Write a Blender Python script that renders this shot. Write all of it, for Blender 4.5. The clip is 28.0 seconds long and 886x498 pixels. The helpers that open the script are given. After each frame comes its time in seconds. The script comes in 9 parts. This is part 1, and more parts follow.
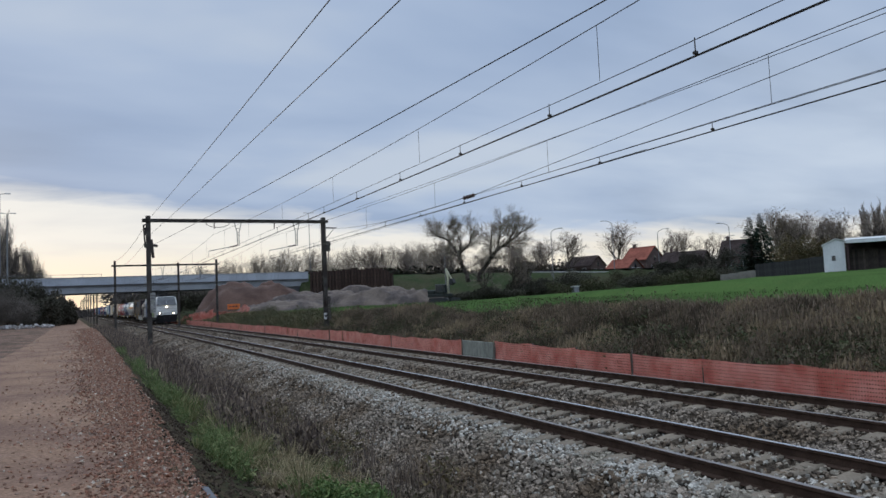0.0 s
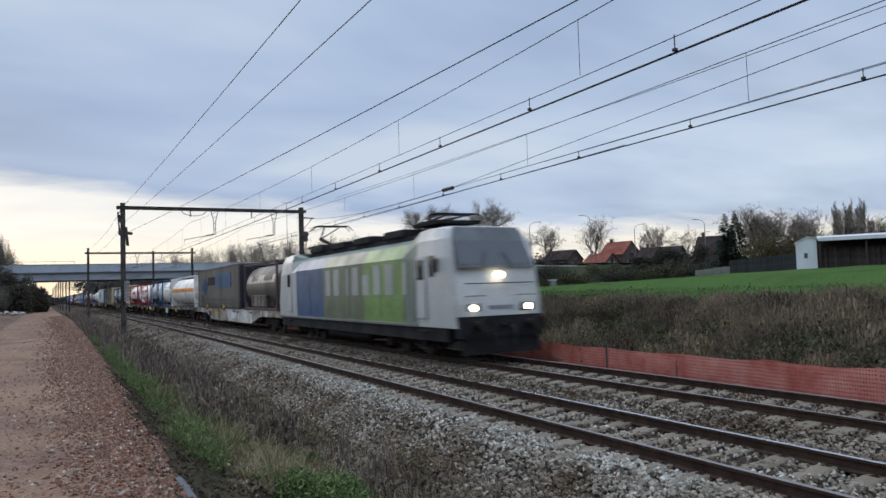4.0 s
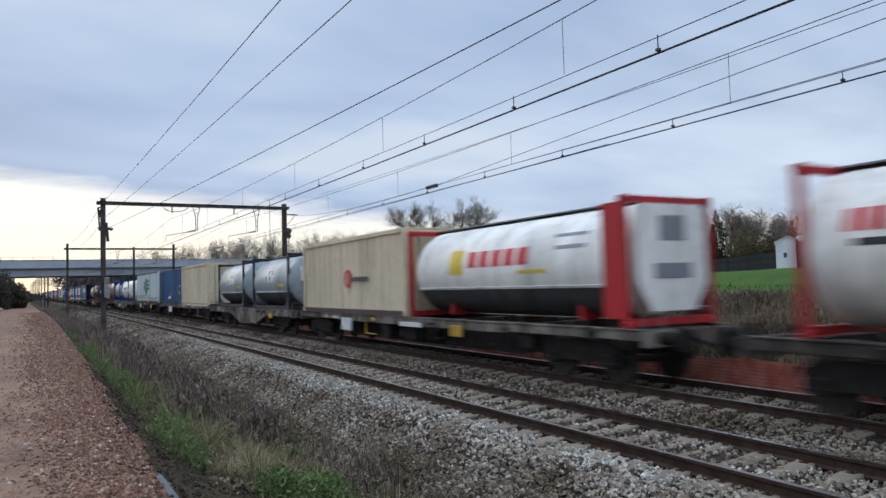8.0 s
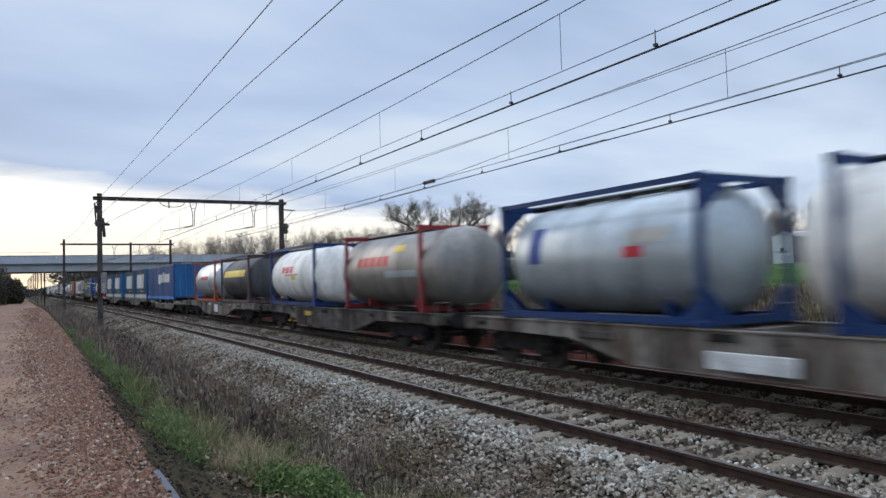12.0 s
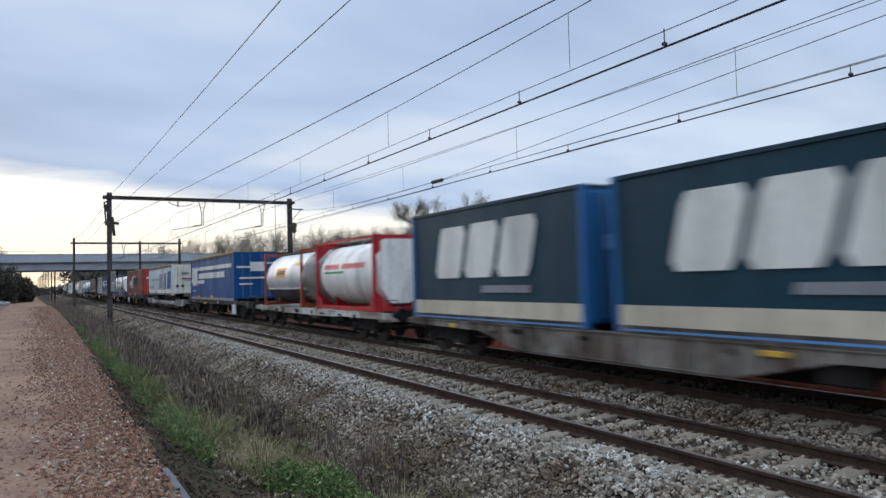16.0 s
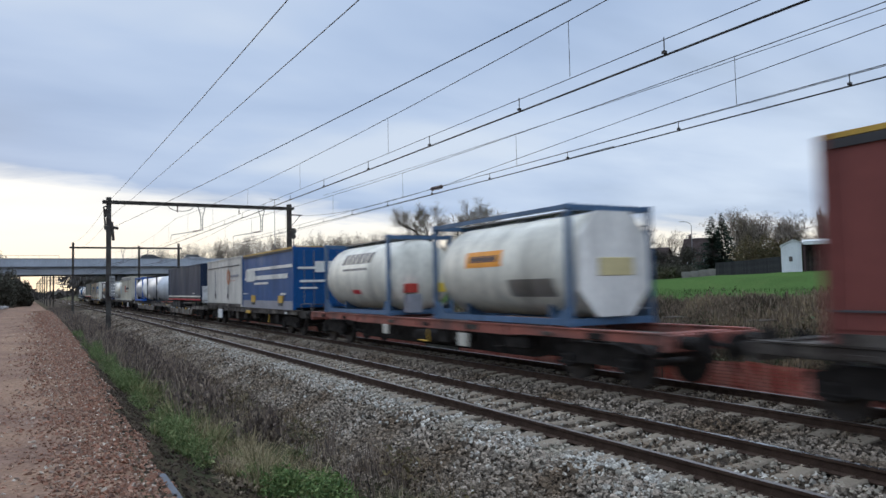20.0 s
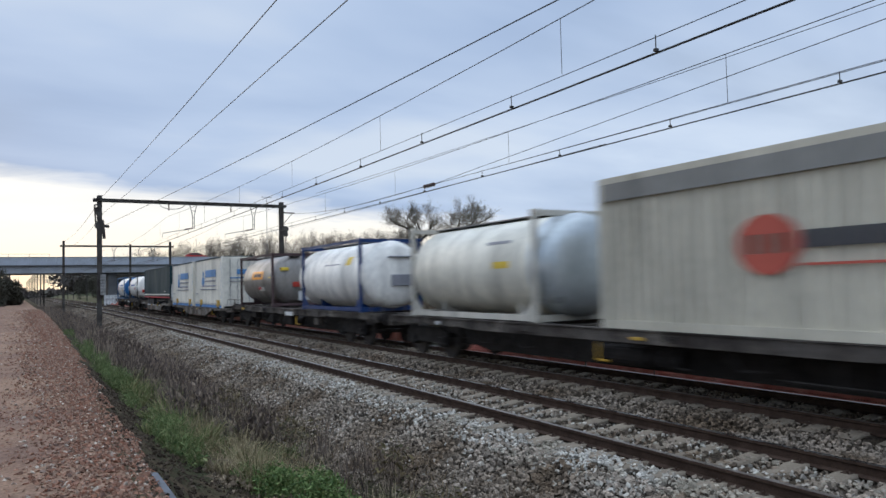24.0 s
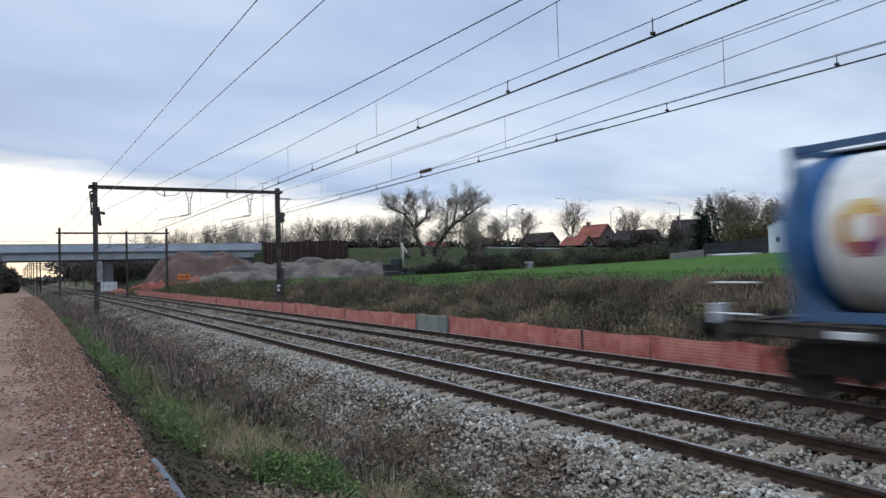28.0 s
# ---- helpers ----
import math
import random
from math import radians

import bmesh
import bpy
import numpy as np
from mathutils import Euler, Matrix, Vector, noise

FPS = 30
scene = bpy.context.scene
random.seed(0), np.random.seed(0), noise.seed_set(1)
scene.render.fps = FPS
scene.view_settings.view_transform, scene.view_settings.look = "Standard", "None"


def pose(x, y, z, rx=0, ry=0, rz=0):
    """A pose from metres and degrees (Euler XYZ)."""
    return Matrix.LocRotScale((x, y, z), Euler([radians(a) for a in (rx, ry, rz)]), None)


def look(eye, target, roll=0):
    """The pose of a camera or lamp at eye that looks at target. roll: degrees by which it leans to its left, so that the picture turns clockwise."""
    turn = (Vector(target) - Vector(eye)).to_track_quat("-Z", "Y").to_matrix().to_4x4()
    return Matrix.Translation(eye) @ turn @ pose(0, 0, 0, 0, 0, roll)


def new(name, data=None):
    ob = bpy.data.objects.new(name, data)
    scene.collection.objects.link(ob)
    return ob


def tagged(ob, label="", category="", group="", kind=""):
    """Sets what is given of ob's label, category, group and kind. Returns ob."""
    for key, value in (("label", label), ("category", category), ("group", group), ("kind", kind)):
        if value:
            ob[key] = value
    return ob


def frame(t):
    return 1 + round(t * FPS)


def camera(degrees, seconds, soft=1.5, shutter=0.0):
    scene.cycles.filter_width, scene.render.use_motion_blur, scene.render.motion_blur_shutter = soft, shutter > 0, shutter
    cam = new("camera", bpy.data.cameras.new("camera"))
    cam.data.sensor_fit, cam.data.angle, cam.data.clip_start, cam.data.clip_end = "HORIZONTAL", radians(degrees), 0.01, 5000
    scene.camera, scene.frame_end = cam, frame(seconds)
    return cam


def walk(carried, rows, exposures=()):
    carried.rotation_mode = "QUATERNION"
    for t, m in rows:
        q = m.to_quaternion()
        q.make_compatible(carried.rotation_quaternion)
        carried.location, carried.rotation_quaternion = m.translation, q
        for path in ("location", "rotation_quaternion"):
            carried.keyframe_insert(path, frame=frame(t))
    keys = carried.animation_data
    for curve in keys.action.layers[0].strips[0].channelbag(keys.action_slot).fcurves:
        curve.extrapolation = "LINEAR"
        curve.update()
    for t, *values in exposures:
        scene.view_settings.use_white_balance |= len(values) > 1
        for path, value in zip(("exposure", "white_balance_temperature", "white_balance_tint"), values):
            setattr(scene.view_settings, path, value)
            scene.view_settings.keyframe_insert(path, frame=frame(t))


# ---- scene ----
# ================= camera and its walk =================
EYE = (0.0, 0.0, 2.095)


def aim(yaw, pitch, roll):
    """A pose at EYE: degrees to the right of the track's line, upwards, and lean."""
    y, p = radians(yaw), radians(pitch)
    way = Vector((math.sin(y) * math.cos(p), math.cos(y) * math.cos(p), math.sin(p)))
    return look(EYE, Vector(EYE) + way * 10, roll)


cam = camera(63.61, 28.0, soft=1.5, shutter=0.45)
walk(cam, [(t, aim(a, b, c)) for t, a, b, c in (
    (0, 26.033, 3.804, -2.565), (0.5, 25.971, 3.614, -2.205), (1, 25.787, 3.579, -1.760), (1.5, 25.817, 3.375, -1.712),
    (2, 26.092, 3.366, -1.729), (2.5, 26.380, 3.120, -1.707), (3, 26.722, 3.028, -1.794), (3.5, 27.118, 3.022, -1.883),
    (5.5, 29.335, 3.406, -1.489), (6, 28.939, 3.275, -1.535), (6.5, 28.964, 3.101, -1.572), (7, 28.995, 2.994, -1.637),
    (7.5, 28.936, 2.947, -1.622), (8, 29.060, 2.873, -1.596), (8.5, 29.150, 2.839, -1.529), (9, 29.134, 2.801, -1.599),
    (9.5, 29.128, 2.770, -1.568), (10, 29.043, 2.734, -1.579), (10.5, 29.055, 2.719, -1.733), (11, 29.035, 2.486, -1.648),
    (11.5, 29.244, 2.388, -1.641), (12, 29.266, 2.497, -1.617), (12.5, 29.334, 2.578, -1.639), (14.5, 28.710, 2.597, -1.800),
    (15, 28.559, 2.559, -1.711), (15.5, 28.565, 2.481, -1.593), (16, 28.632, 2.460, -1.506), (16.5, 28.650, 2.493, -1.522),
    (17, 28.628, 2.403, -1.434), (17.5, 28.592, 2.430, -1.300), (18, 28.647, 2.526, -1.345), (18.5, 28.361, 2.547, -1.152),
    (19, 28.490, 2.692, -1.172), (19.5, 28.535, 2.781, -1.236), (20, 28.704, 2.988, -1.174), (20.5, 28.790, 2.877, -1.277),
    (21, 28.840, 2.854, -1.141), (21.5, 28.875, 2.806, -0.965), (23.5, 29.322, 2.880, -1.364), (24, 29.297, 2.784, -1.328),
    (24.5, 29.059, 2.529, -1.211), (25, 29.040, 2.164, -1.133), (25.5, 29.101, 1.854, -1.196), (26, 29.226, 1.885, -1.551),
    (26.5, 29.419, 2.164, -1.630), (27, 29.500, 1.953, -1.522), (27.5, 29.337, 1.825, -1.630), (28, 29.519, 1.604, -1.610),
)], exposures=[(0.0, -0.16), (3.0, -0.1), (5.5, 0.1), (9.0, 0.12), (11.0, 0.16), (15.0, 0.2), (17.0, 0.13), (26.0, 0.14), (27.0, 0.28), (28.0, 0.2)])

# ================= world and light =================
SUN_AZ, SUN_EL = -12.0, 8.0   # degrees: right of the track's line, above the horizon


def make_world():
    w = bpy.data.worlds.new("world")
    scene.world = w
    w.use_nodes = True
    nt = w.node_tree
    N, L = nt.nodes, nt.links
    N.clear()
    out = N.new("ShaderNodeOutputWorld")
    sky = N.new("ShaderNodeTexSky")
    sky.sky_type, sky.sun_disc = "NISHITA", False
    sky.sun_elevation, sky.sun_rotation = radians(SUN_EL), radians(SUN_AZ)
    bsky = N.new("ShaderNodeBackground")
    bsky.inputs[1].default_value = 0.05
    L.new(sky.outputs[0], bsky.inputs[0])
    tc = N.new("ShaderNodeTexCoord")
    sep = N.new("ShaderNodeSeparateXYZ")
    L.new(tc.outputs["Generated"], sep.inputs[0])

    def math_node(op, a, b=None, clamp=False):
        n = N.new("ShaderNodeMath")
        n.operation, n.use_clamp = op, clamp
        for i, v in enumerate((a, b)):
            if v is None:
                continue
            if isinstance(v, (int, float)):
                n.inputs[i].default_value = v
            else:
                L.new(v, n.inputs[i])
        return n.outputs[0]

    def mix(fac, a, b):
        n = N.new("ShaderNodeMix")
        n.data_type = "RGBA"
        for i, v in ((0, fac), (6, a), (7, b)):
            if isinstance(v, (int, float, tuple)):
                n.inputs[i].default_value = v
            else:
                L.new(v, n.inputs[i])
        return n.outputs[2]

    def ramp(v, *stops):
        n = N.new("ShaderNodeValToRGB")
        L.new(v, n.inputs[0])
        e = n.color_ramp.elements
        while len(e) < len(stops):
            e.new(0.5)
        for el, (p, c) in zip(e, stops):
            el.position, el.color = p, (*c, 1)
        return n.outputs[0]

    # the cloud deck is a flat layer: direction / height gives its plan
    up = math_node("MAXIMUM", sep.outputs[2], 0.0)
    den = math_node("ADD", up, 0.16)
    plan = N.new("ShaderNodeCombineXYZ")
    L.new(math_node("DIVIDE", sep.outputs[0], den), plan.inputs[0])
    L.new(math_node("DIVIDE", sep.outputs[1], den), plan.inputs[1])

    def clouds(scale, detail, offset, rough=0.55):
        m = N.new("ShaderNodeMapping")
        m.inputs["Location"].default_value = offset
        m.inputs["Rotation"].default_value = (0, 0, radians(25))
        m.inputs["Scale"].default_value = (0.75, 1.35, 1)
        L.new(plan.outputs[0], m.inputs[0])
        n = N.new("ShaderNodeTexNoise")
        n.inputs["Scale"].default_value, n.inputs["Detail"].default_value = scale, detail
        n.inputs["Roughness"].default_value = rough
        n.inputs["Distortion"].default_value = 0.25
        L.new(m.outputs[0], n.inputs["Vector"])
        return n.outputs[0]

    big = clouds(0.6, 3, (3.1, 1.7, 0), 0.5)
    mid = clouds(1.4, 4, (7.3, 4.4, 0), 0.52)
    shade = math_node("ADD", math_node("MULTIPLY", big, 0.72), math_node("MULTIPLY", mid, 0.28))
    deck = ramp(shade, (0.36, (0.305, 0.408, 0.59)), (0.46, (0.385, 0.505, 0.725)), (0.55, (0.475, 0.595, 0.805)), (0.64, (0.62, 0.715, 0.86)))
    # the deck is thin, and lighter, far to the right of the line
    az = math_node("ARCTAN2", sep.outputs[0], sep.outputs[1])
    da = math_node("DIVIDE", math_node("SUBTRACT", az, radians(52)), 0.32)
    de = math_node("DIVIDE", math_node("SUBTRACT", up, 0.15), 0.15)
    thin = math_node("POWER", 2.718, math_node("MULTIPLY", math_node("ADD", math_node("MULTIPLY", da, da), math_node("MULTIPLY", de, de)), -1.0))
    deck = mix(math_node("MULTIPLY", thin, math_node("MULTIPLY", mid, 1.25)), deck, (0.71, 0.815, 0.96, 1))
    # the clear, bright strip under the deck's far edge, towards the low sun
    turn = math_node("SUBTRACT", az, radians(SUN_AZ - 8))
    near_sun = math_node("POWER", 2.718, math_node("MULTIPLY", math_node("MULTIPLY", turn, turn), -1.82))
    wob = math_node("MULTIPLY", math_node("SUBTRACT", clouds(2.6, 5, (1.0, 9.0, 0)), 0.5), 0.05)
    edge = math_node("ADD", math_node("MULTIPLY", near_sun, 0.096), 0.08)
    gap = math_node("DIVIDE", math_node("SUBTRACT", math_node("ADD", edge, wob), up), 0.027, True)
    strip = ramp(up, (0.0, (1.2, 1.0, 0.7)), (0.045, (1.2, 1.08, 0.86)), (0.09, (1.1, 1.07, 1.0)), (0.17, (0.98, 1.0, 1.0)))
    # thin grey wisps drift before the bright strip
    wisp = math_node("MULTIPLY", math_node("SUBTRACT", clouds(1.9, 4, (5.2, 0.6, 0), 0.5), 0.47), 4.5, True)
    strip = mix(math_node("MULTIPLY", wisp, 0.38), strip, (0.74, 0.77, 0.83, 1))
    cool = mix(math_node("POWER", near_sun, 0.1), (0.72, 0.77, 0.85, 1), strip)
    col = mix(math_node("MULTIPLY", gap, 0.93), deck, cool)
    over = math_node("DIVIDE", math_node("SUBTRACT", up, 0.4), 0.4, True)
    col = mix(math_node("MULTIPLY", over, 0.45), col, (0.63, 0.69, 0.78, 1))
    bcl = N.new("ShaderNodeBackground")
    # an overcast sky is brightest overhead
    high = math_node("MULTIPLY_ADD", over, 1.9)
    high.node.inputs[2].default_value = 0.97
    L.new(high, bcl.inputs[1])
    L.new(col, bcl.inputs[0])
    ms = N.new("ShaderNodeMixShader")
    ms.inputs[0].default_value = 0.93
    L.new(bsky.outputs[0], ms.inputs[1])
    L.new(bcl.outputs[0], ms.inputs[2])
    L.new(ms.outputs[0], out.inputs[0])


make_world()
sun = new("sun", bpy.data.lights.new("sun", "SUN"))
sun.data.energy, sun.data.angle, sun.data.color = 0.5, radians(25), (1.0, 0.9, 0.78)
a_, e_ = radians(SUN_AZ), radians(SUN_EL + 9)
sun.matrix_world = look((math.sin(a_) * math.cos(e_) * 50, math.cos(a_) * math.cos(e_) * 50, math.sin(e_) * 50), (0, 0, 0))

# ================= materials =================
MATS = {}


def mat(name, color, rough=0.7, metal=0.0, var=0.25, scale=4.0, fine=40.0, bump=0.15, tint=None, rand=0.0, spec=0.5, emit=0.0, streak=0.0, island=0.0, bumpscale=None, dirt=None, drip=0.0):
    """A surface of one base colour with stains (scale) and grain (fine), in metres; tint: the colour of the stains."""
    if name in MATS:
        return MATS[name]
    m = bpy.data.materials.new(name)
    MATS[name] = m
    m.use_nodes = True
    nt = m.node_tree
    N, L = nt.nodes, nt.links
    b = N["Principled BSDF"]
    b.inputs["Roughness"].default_value, b.inputs["Metallic"].default_value = rough, metal
    b.inputs["Specular IOR Level"].default_value = spec
    tc = N.new("ShaderNodeTexCoord")
    vec = tc.outputs["Object"]
    if streak:
        mp = N.new("ShaderNodeMapping")
        mp.inputs["Scale"].default_value = (1, 1, streak)
        L.new(vec, mp.inputs[0])
        vec = mp.outputs[0]

    def noise_tex(s, d):
        n = N.new("ShaderNodeTexNoise")
        n.inputs["Scale"].default_value, n.inputs["Detail"].default_value = s, d
        L.new(vec, n.inputs["Vector"])
        return n.outputs[0]

    def remap(v, a, b_, c, d):
        n = N.new("ShaderNodeMapRange")
        for i, q in enumerate((a, b_, c, d)):
            n.inputs[i + 1].default_value = q
        L.new(v, n.inputs[0])
        return n.outputs[0]

    def mul(a, v):
        n = N.new("ShaderNodeVectorMath")
        n.operation = "SCALE"
        if isinstance(a, tuple):
            n.inputs[0].default_value = a
        else:
            L.new(a, n.inputs[0])
        L.new(v, n.inputs["Scale"])
        return n.outputs[0]

    big, small = noise_tex(scale, 5), noise_tex(fine, 4)
    n = N.new("ShaderNodeMix")
    n.data_type = "RGBA"
    n.inputs[6].default_value = (*color, 1)
    n.inputs[7].default_value = (*(tint or [c * (1 - var) for c in color]), 1)
    L.new(remap(big, 0.42, 0.62, 0, 1), n.inputs[0])
    base = n.outputs[2]
    if dirt:
        n2 = N.new("ShaderNodeMix")
        n2.data_type = "RGBA"
        L.new(base, n2.inputs[6])
        n2.inputs[7].default_value = (*dirt[1], 1)
        L.new(remap(noise_tex(dirt[0], 6), 0.52, 0.72, 0, dirt[2]), n2.inputs[0])
        base = n2.outputs[2]
    c = mul(base, remap(small, 0.3, 0.7, 1 - var * 0.8, 1 + var * 0.8))
    if drip:      # rain has drawn the grime down in narrow streaks
        mp2 = N.new("ShaderNodeMapping")
        mp2.inputs["Scale"].default_value = (2.6, 2.6, 0.25)
        L.new(tc.outputs["Object"], mp2.inputs[0])
        vec = mp2.outputs[0]
        c = mul(c, remap(noise_tex(1.0, 6), 0.42, 0.72, 1.05, 1 - drip))
    if rand:
        oi = N.new("ShaderNodeObjectInfo")
        c = mul(c, remap(oi.outputs["Random"], 0, 1, 1 - rand, 1 + rand))
    if island:
        ge = N.new("ShaderNodeNewGeometry")
        c = mul(c, remap(ge.outputs["Random Per Island"], 0, 1, 1 - island, 1 + island))
    L.new(c, b.inputs["Base Color"])
    L.new(remap(big, 0.3, 0.7, max(0.05, rough - 0.1), min(1, rough + 0.1)), b.inputs["Roughness"])
    if bump:
        bp = N.new("ShaderNodeBump")
        bp.inputs["Strength"].default_value, bp.inputs["Distance"].default_value = bump, bumpscale or 0.02
        L.new(small, bp.inputs["Height"])
        L.new(bp.outputs[0], b.inputs["Normal"])
    if emit:
        b.inputs["Emission Color"].default_value = (*color, 1)
        b.inputs["Emission Strength"].default_value = emit
    return m


# ================= mesh helpers =================
def thing(name, m, label, category, group="", kind=""):
    ob = new(name)
    ob.empty_display_size = 0.2
    ob.matrix_basis = m
    return tagged(ob, label, category, group, kind)


def mesh_of(bm, name, materials, smooth=False):
    me = bpy.data.meshes.new(name)
    bm.normal_update()
    bm.to_mesh(me)
    bm.free()
    for q in (materials if isinstance(materials, (list, tuple)) else [materials]):
        me.materials.append(q)
    if smooth:
        me.polygons.foreach_set("use_smooth", [True] * len(me.polygons))
    return me


def part(name, bm, material, parent, label="", smooth=False, m=None):
    ob = new(name, mesh_of(bm, name, material, smooth) if isinstance(bm, bmesh.types.BMesh) else bm)
    ob.parent = parent
    if m is not None:
        ob.matrix_basis = m
    return tagged(ob, label)


def solo(name, bm, material, label, category="", group="", kind="", m=None, smooth=False):
    ob = new(name, mesh_of(bm, name, material, smooth) if isinstance(bm, bmesh.types.BMesh) else bm)
    if m is not None:
        ob.matrix_basis = m
    return tagged(ob, label, category, group, kind)


def B():
    return bmesh.new()


def box(bm, x0, x1, y0, y1, z0, z1, mi=0, m=None):
    co = [(x, y, z) for z in (z0, z1) for x, y in ((x0, y0), (x1, y0), (x1, y1), (x0, y1))]
    vs = [bm.verts.new(m @ Vector(c) if m is not None else c) for c in co]
    for f in ((3, 2, 1, 0), (4, 5, 6, 7), (0, 1, 5, 4), (1, 2, 6, 5), (2, 3, 7, 6), (3, 0, 4, 7)):
        bm.faces.new([vs[i] for i in f]).material_index = mi
    return bm


def cbox(bm, x0, x1, y0, y1, z0, z1, c=0.02, mi=0):
    """A box with its upright edges and rims bevelled by c."""
    rings = []
    for z, k in ((z0, c), (z0 + c, 0), (z1 - c, 0), (z1, c)):
        q = c
        rings.append([bm.verts.new(p) for p in ((x0 + k + q, y0 + k, z), (x1 - k - q, y0 + k, z), (x1 - k, y0 + k + q, z), (x1 - k, y1 - k - q, z),
                                                (x1 - k - q, y1 - k, z), (x0 + k + q, y1 - k, z), (x0 + k, y1 - k - q, z), (x0 + k, y0 + k + q, z))])
    for a, b in zip(rings, rings[1:]):
        for i in range(8):
            bm.faces.new((a[i], a[(i + 1) % 8], b[(i + 1) % 8], b[i])).material_index = mi
    bm.faces.new(rings[0][::-1]).material_index = mi
    bm.faces.new(rings[-1]).material_index = mi
    return bm


def tube(bm, p0, p1, r0, r1=None, n=8, caps=True, mi=0):
    p0, p1 = Vector(p0), Vector(p1)
    r1 = r0 if r1 is None else r1
    d = (p1 - p0).normalized()
    a = d.orthogonal().normalized()
    b = d.cross(a)
    R = [[bm.verts.new(p + (a * math.cos(u) + b * math.sin(u)) * r) for u in [2 * math.pi * i / n for i in range(n)]] for p, r in ((p0, r0), (p1, r1))]
    for i in range(n):
        bm.faces.new((R[0][i], R[0][(i + 1) % n], R[1][(i + 1) % n], R[1][i])).material_index = mi
    if caps:
        bm.faces.new(R[0][::-1]).material_index = mi
        bm.faces.new(R[1]).material_index = mi
    return bm


def polytube(bm, pts, r, n=5):
    """One continuous tube through the points."""
    pts = [Vector(p) for p in pts]
    rings = []
    for i, p in enumerate(pts):
        d = (pts[min(i + 1, len(pts) - 1)] - pts[max(i - 1, 0)]).normalized()
        a = d.cross(Vector((0, 0, 1)) if abs(d.z) < 0.9 else Vector((1, 0, 0))).normalized()
        b = d.cross(a)
        rings.append([bm.verts.new(p + (a * math.cos(2 * math.pi * k / n) + b * math.sin(2 * math.pi * k / n)) * r) for k in range(n)])
    for a, b in zip(rings, rings[1:]):
        for k in range(n):
            bm.faces.new((a[k], a[(k + 1) % n], b[(k + 1) % n], b[k]))
    return bm


def extrude(bm, prof, y0, y1, axis="y", mi=0):
    """A closed outline (a, z) drawn out from y0 to y1 (axis y: a is x; axis x: a is y)."""
    f = (lambda a, z, t: (a, t, z)) if axis == "y" else (lambda a, z, t: (t, a, z))
    A = [bm.verts.new(f(a, z, y0)) for a, z in prof]
    C = [bm.verts.new(f(a, z, y1)) for a, z in prof]
    n = len(prof)
    for i in range(n):
        bm.faces.new((A[i], A[(i + 1) % n], C[(i + 1) % n], C[i])).material_index = mi
    bm.faces.new(A[::-1]).material_index = mi
    bm.faces.new(C).material_index = mi
    bmesh.ops.recalc_face_normals(bm, faces=bm.faces[:])
    return bm


# ================= plan of the line =================
CURVE, STRAIGHT_FROM = 0.0003125, 92.0


def off(y):
    """How far the line has swung to the left at the distance y."""
    if y < 0:
        return 0.0
    if y > STRAIGHT_FROM:
        return CURVE / 2 * STRAIGHT_FROM ** 2 + CURVE * STRAIGHT_FROM * (y - STRAIGHT_FROM)
    return CURVE / 2 * y * y


def slope(y):
    return CURVE * min(max(y, 0.0), STRAIGHT_FROM)


def on_line(x, y, z=0.0):
    """A pose beside the line: x across from the eye's side, y along, turned with the curve."""
    a = math.atan(slope(y))
    return pose(x - off(y), y, z, 0, 0, math.degrees(a))


TRACK = {"near": 7.27, "far": 10.94}
GAUGE = 0.7225

# ================= ground =================
ROAD = [(-60, 152, 8.1), (40, 147, 7.9), (62, 142, 7.2), (95, 119, 6.1), (128, 92, 4.9), (175, 52, 3.8), (300, -40, 3.0)]


def lerp_list(v, pts):
    if v <= pts[0][0]:
        return pts[0][1]
    for (a, p), (b, q) in zip(pts, pts[1:]):
        if v <= b:
            k = (v - a) / (b - a)
            return p + (q - p) * k
    return pts[-1][1]


PROFILE = [(-60, 1.0), (-14, 0.75), (-7, 0.5), (-3.6, 0.42), (0.62, 0.42), (0.9, 0.36), (1.6, -0.22), (2.5, -0.5), (3.6, -0.72), (5.0, -0.8), (12.3, -0.8), (13.1, -0.62),
           (13.9, -0.5), (15.0, -0.05), (17.5, 0.55), (19.5, 0.85), (24, 1.05), (30, 1.1)]


def road_near(x, y):
    """Distance to the road's line, its height there, and the side (positive: beyond it)."""
    best = (1e9, 0, 0)
    for (ax, ay, az), (bx, by, bz) in zip(ROAD[1:], ROAD[2:]):
        dx, dy = bx - ax, by - ay
        k = max(0, min(1, ((x - ax) * dx + (y - ay) * dy) / (dx * dx + dy * dy)))
        px, py = ax + k * dx, ay + k * dy
        d = math.hypot(x - px, y - py)
        if d < best[0]:
            side = dx * (y - py) - dy * (x - px)
            best = (d, az + (bz - az) * k, side)
    return best


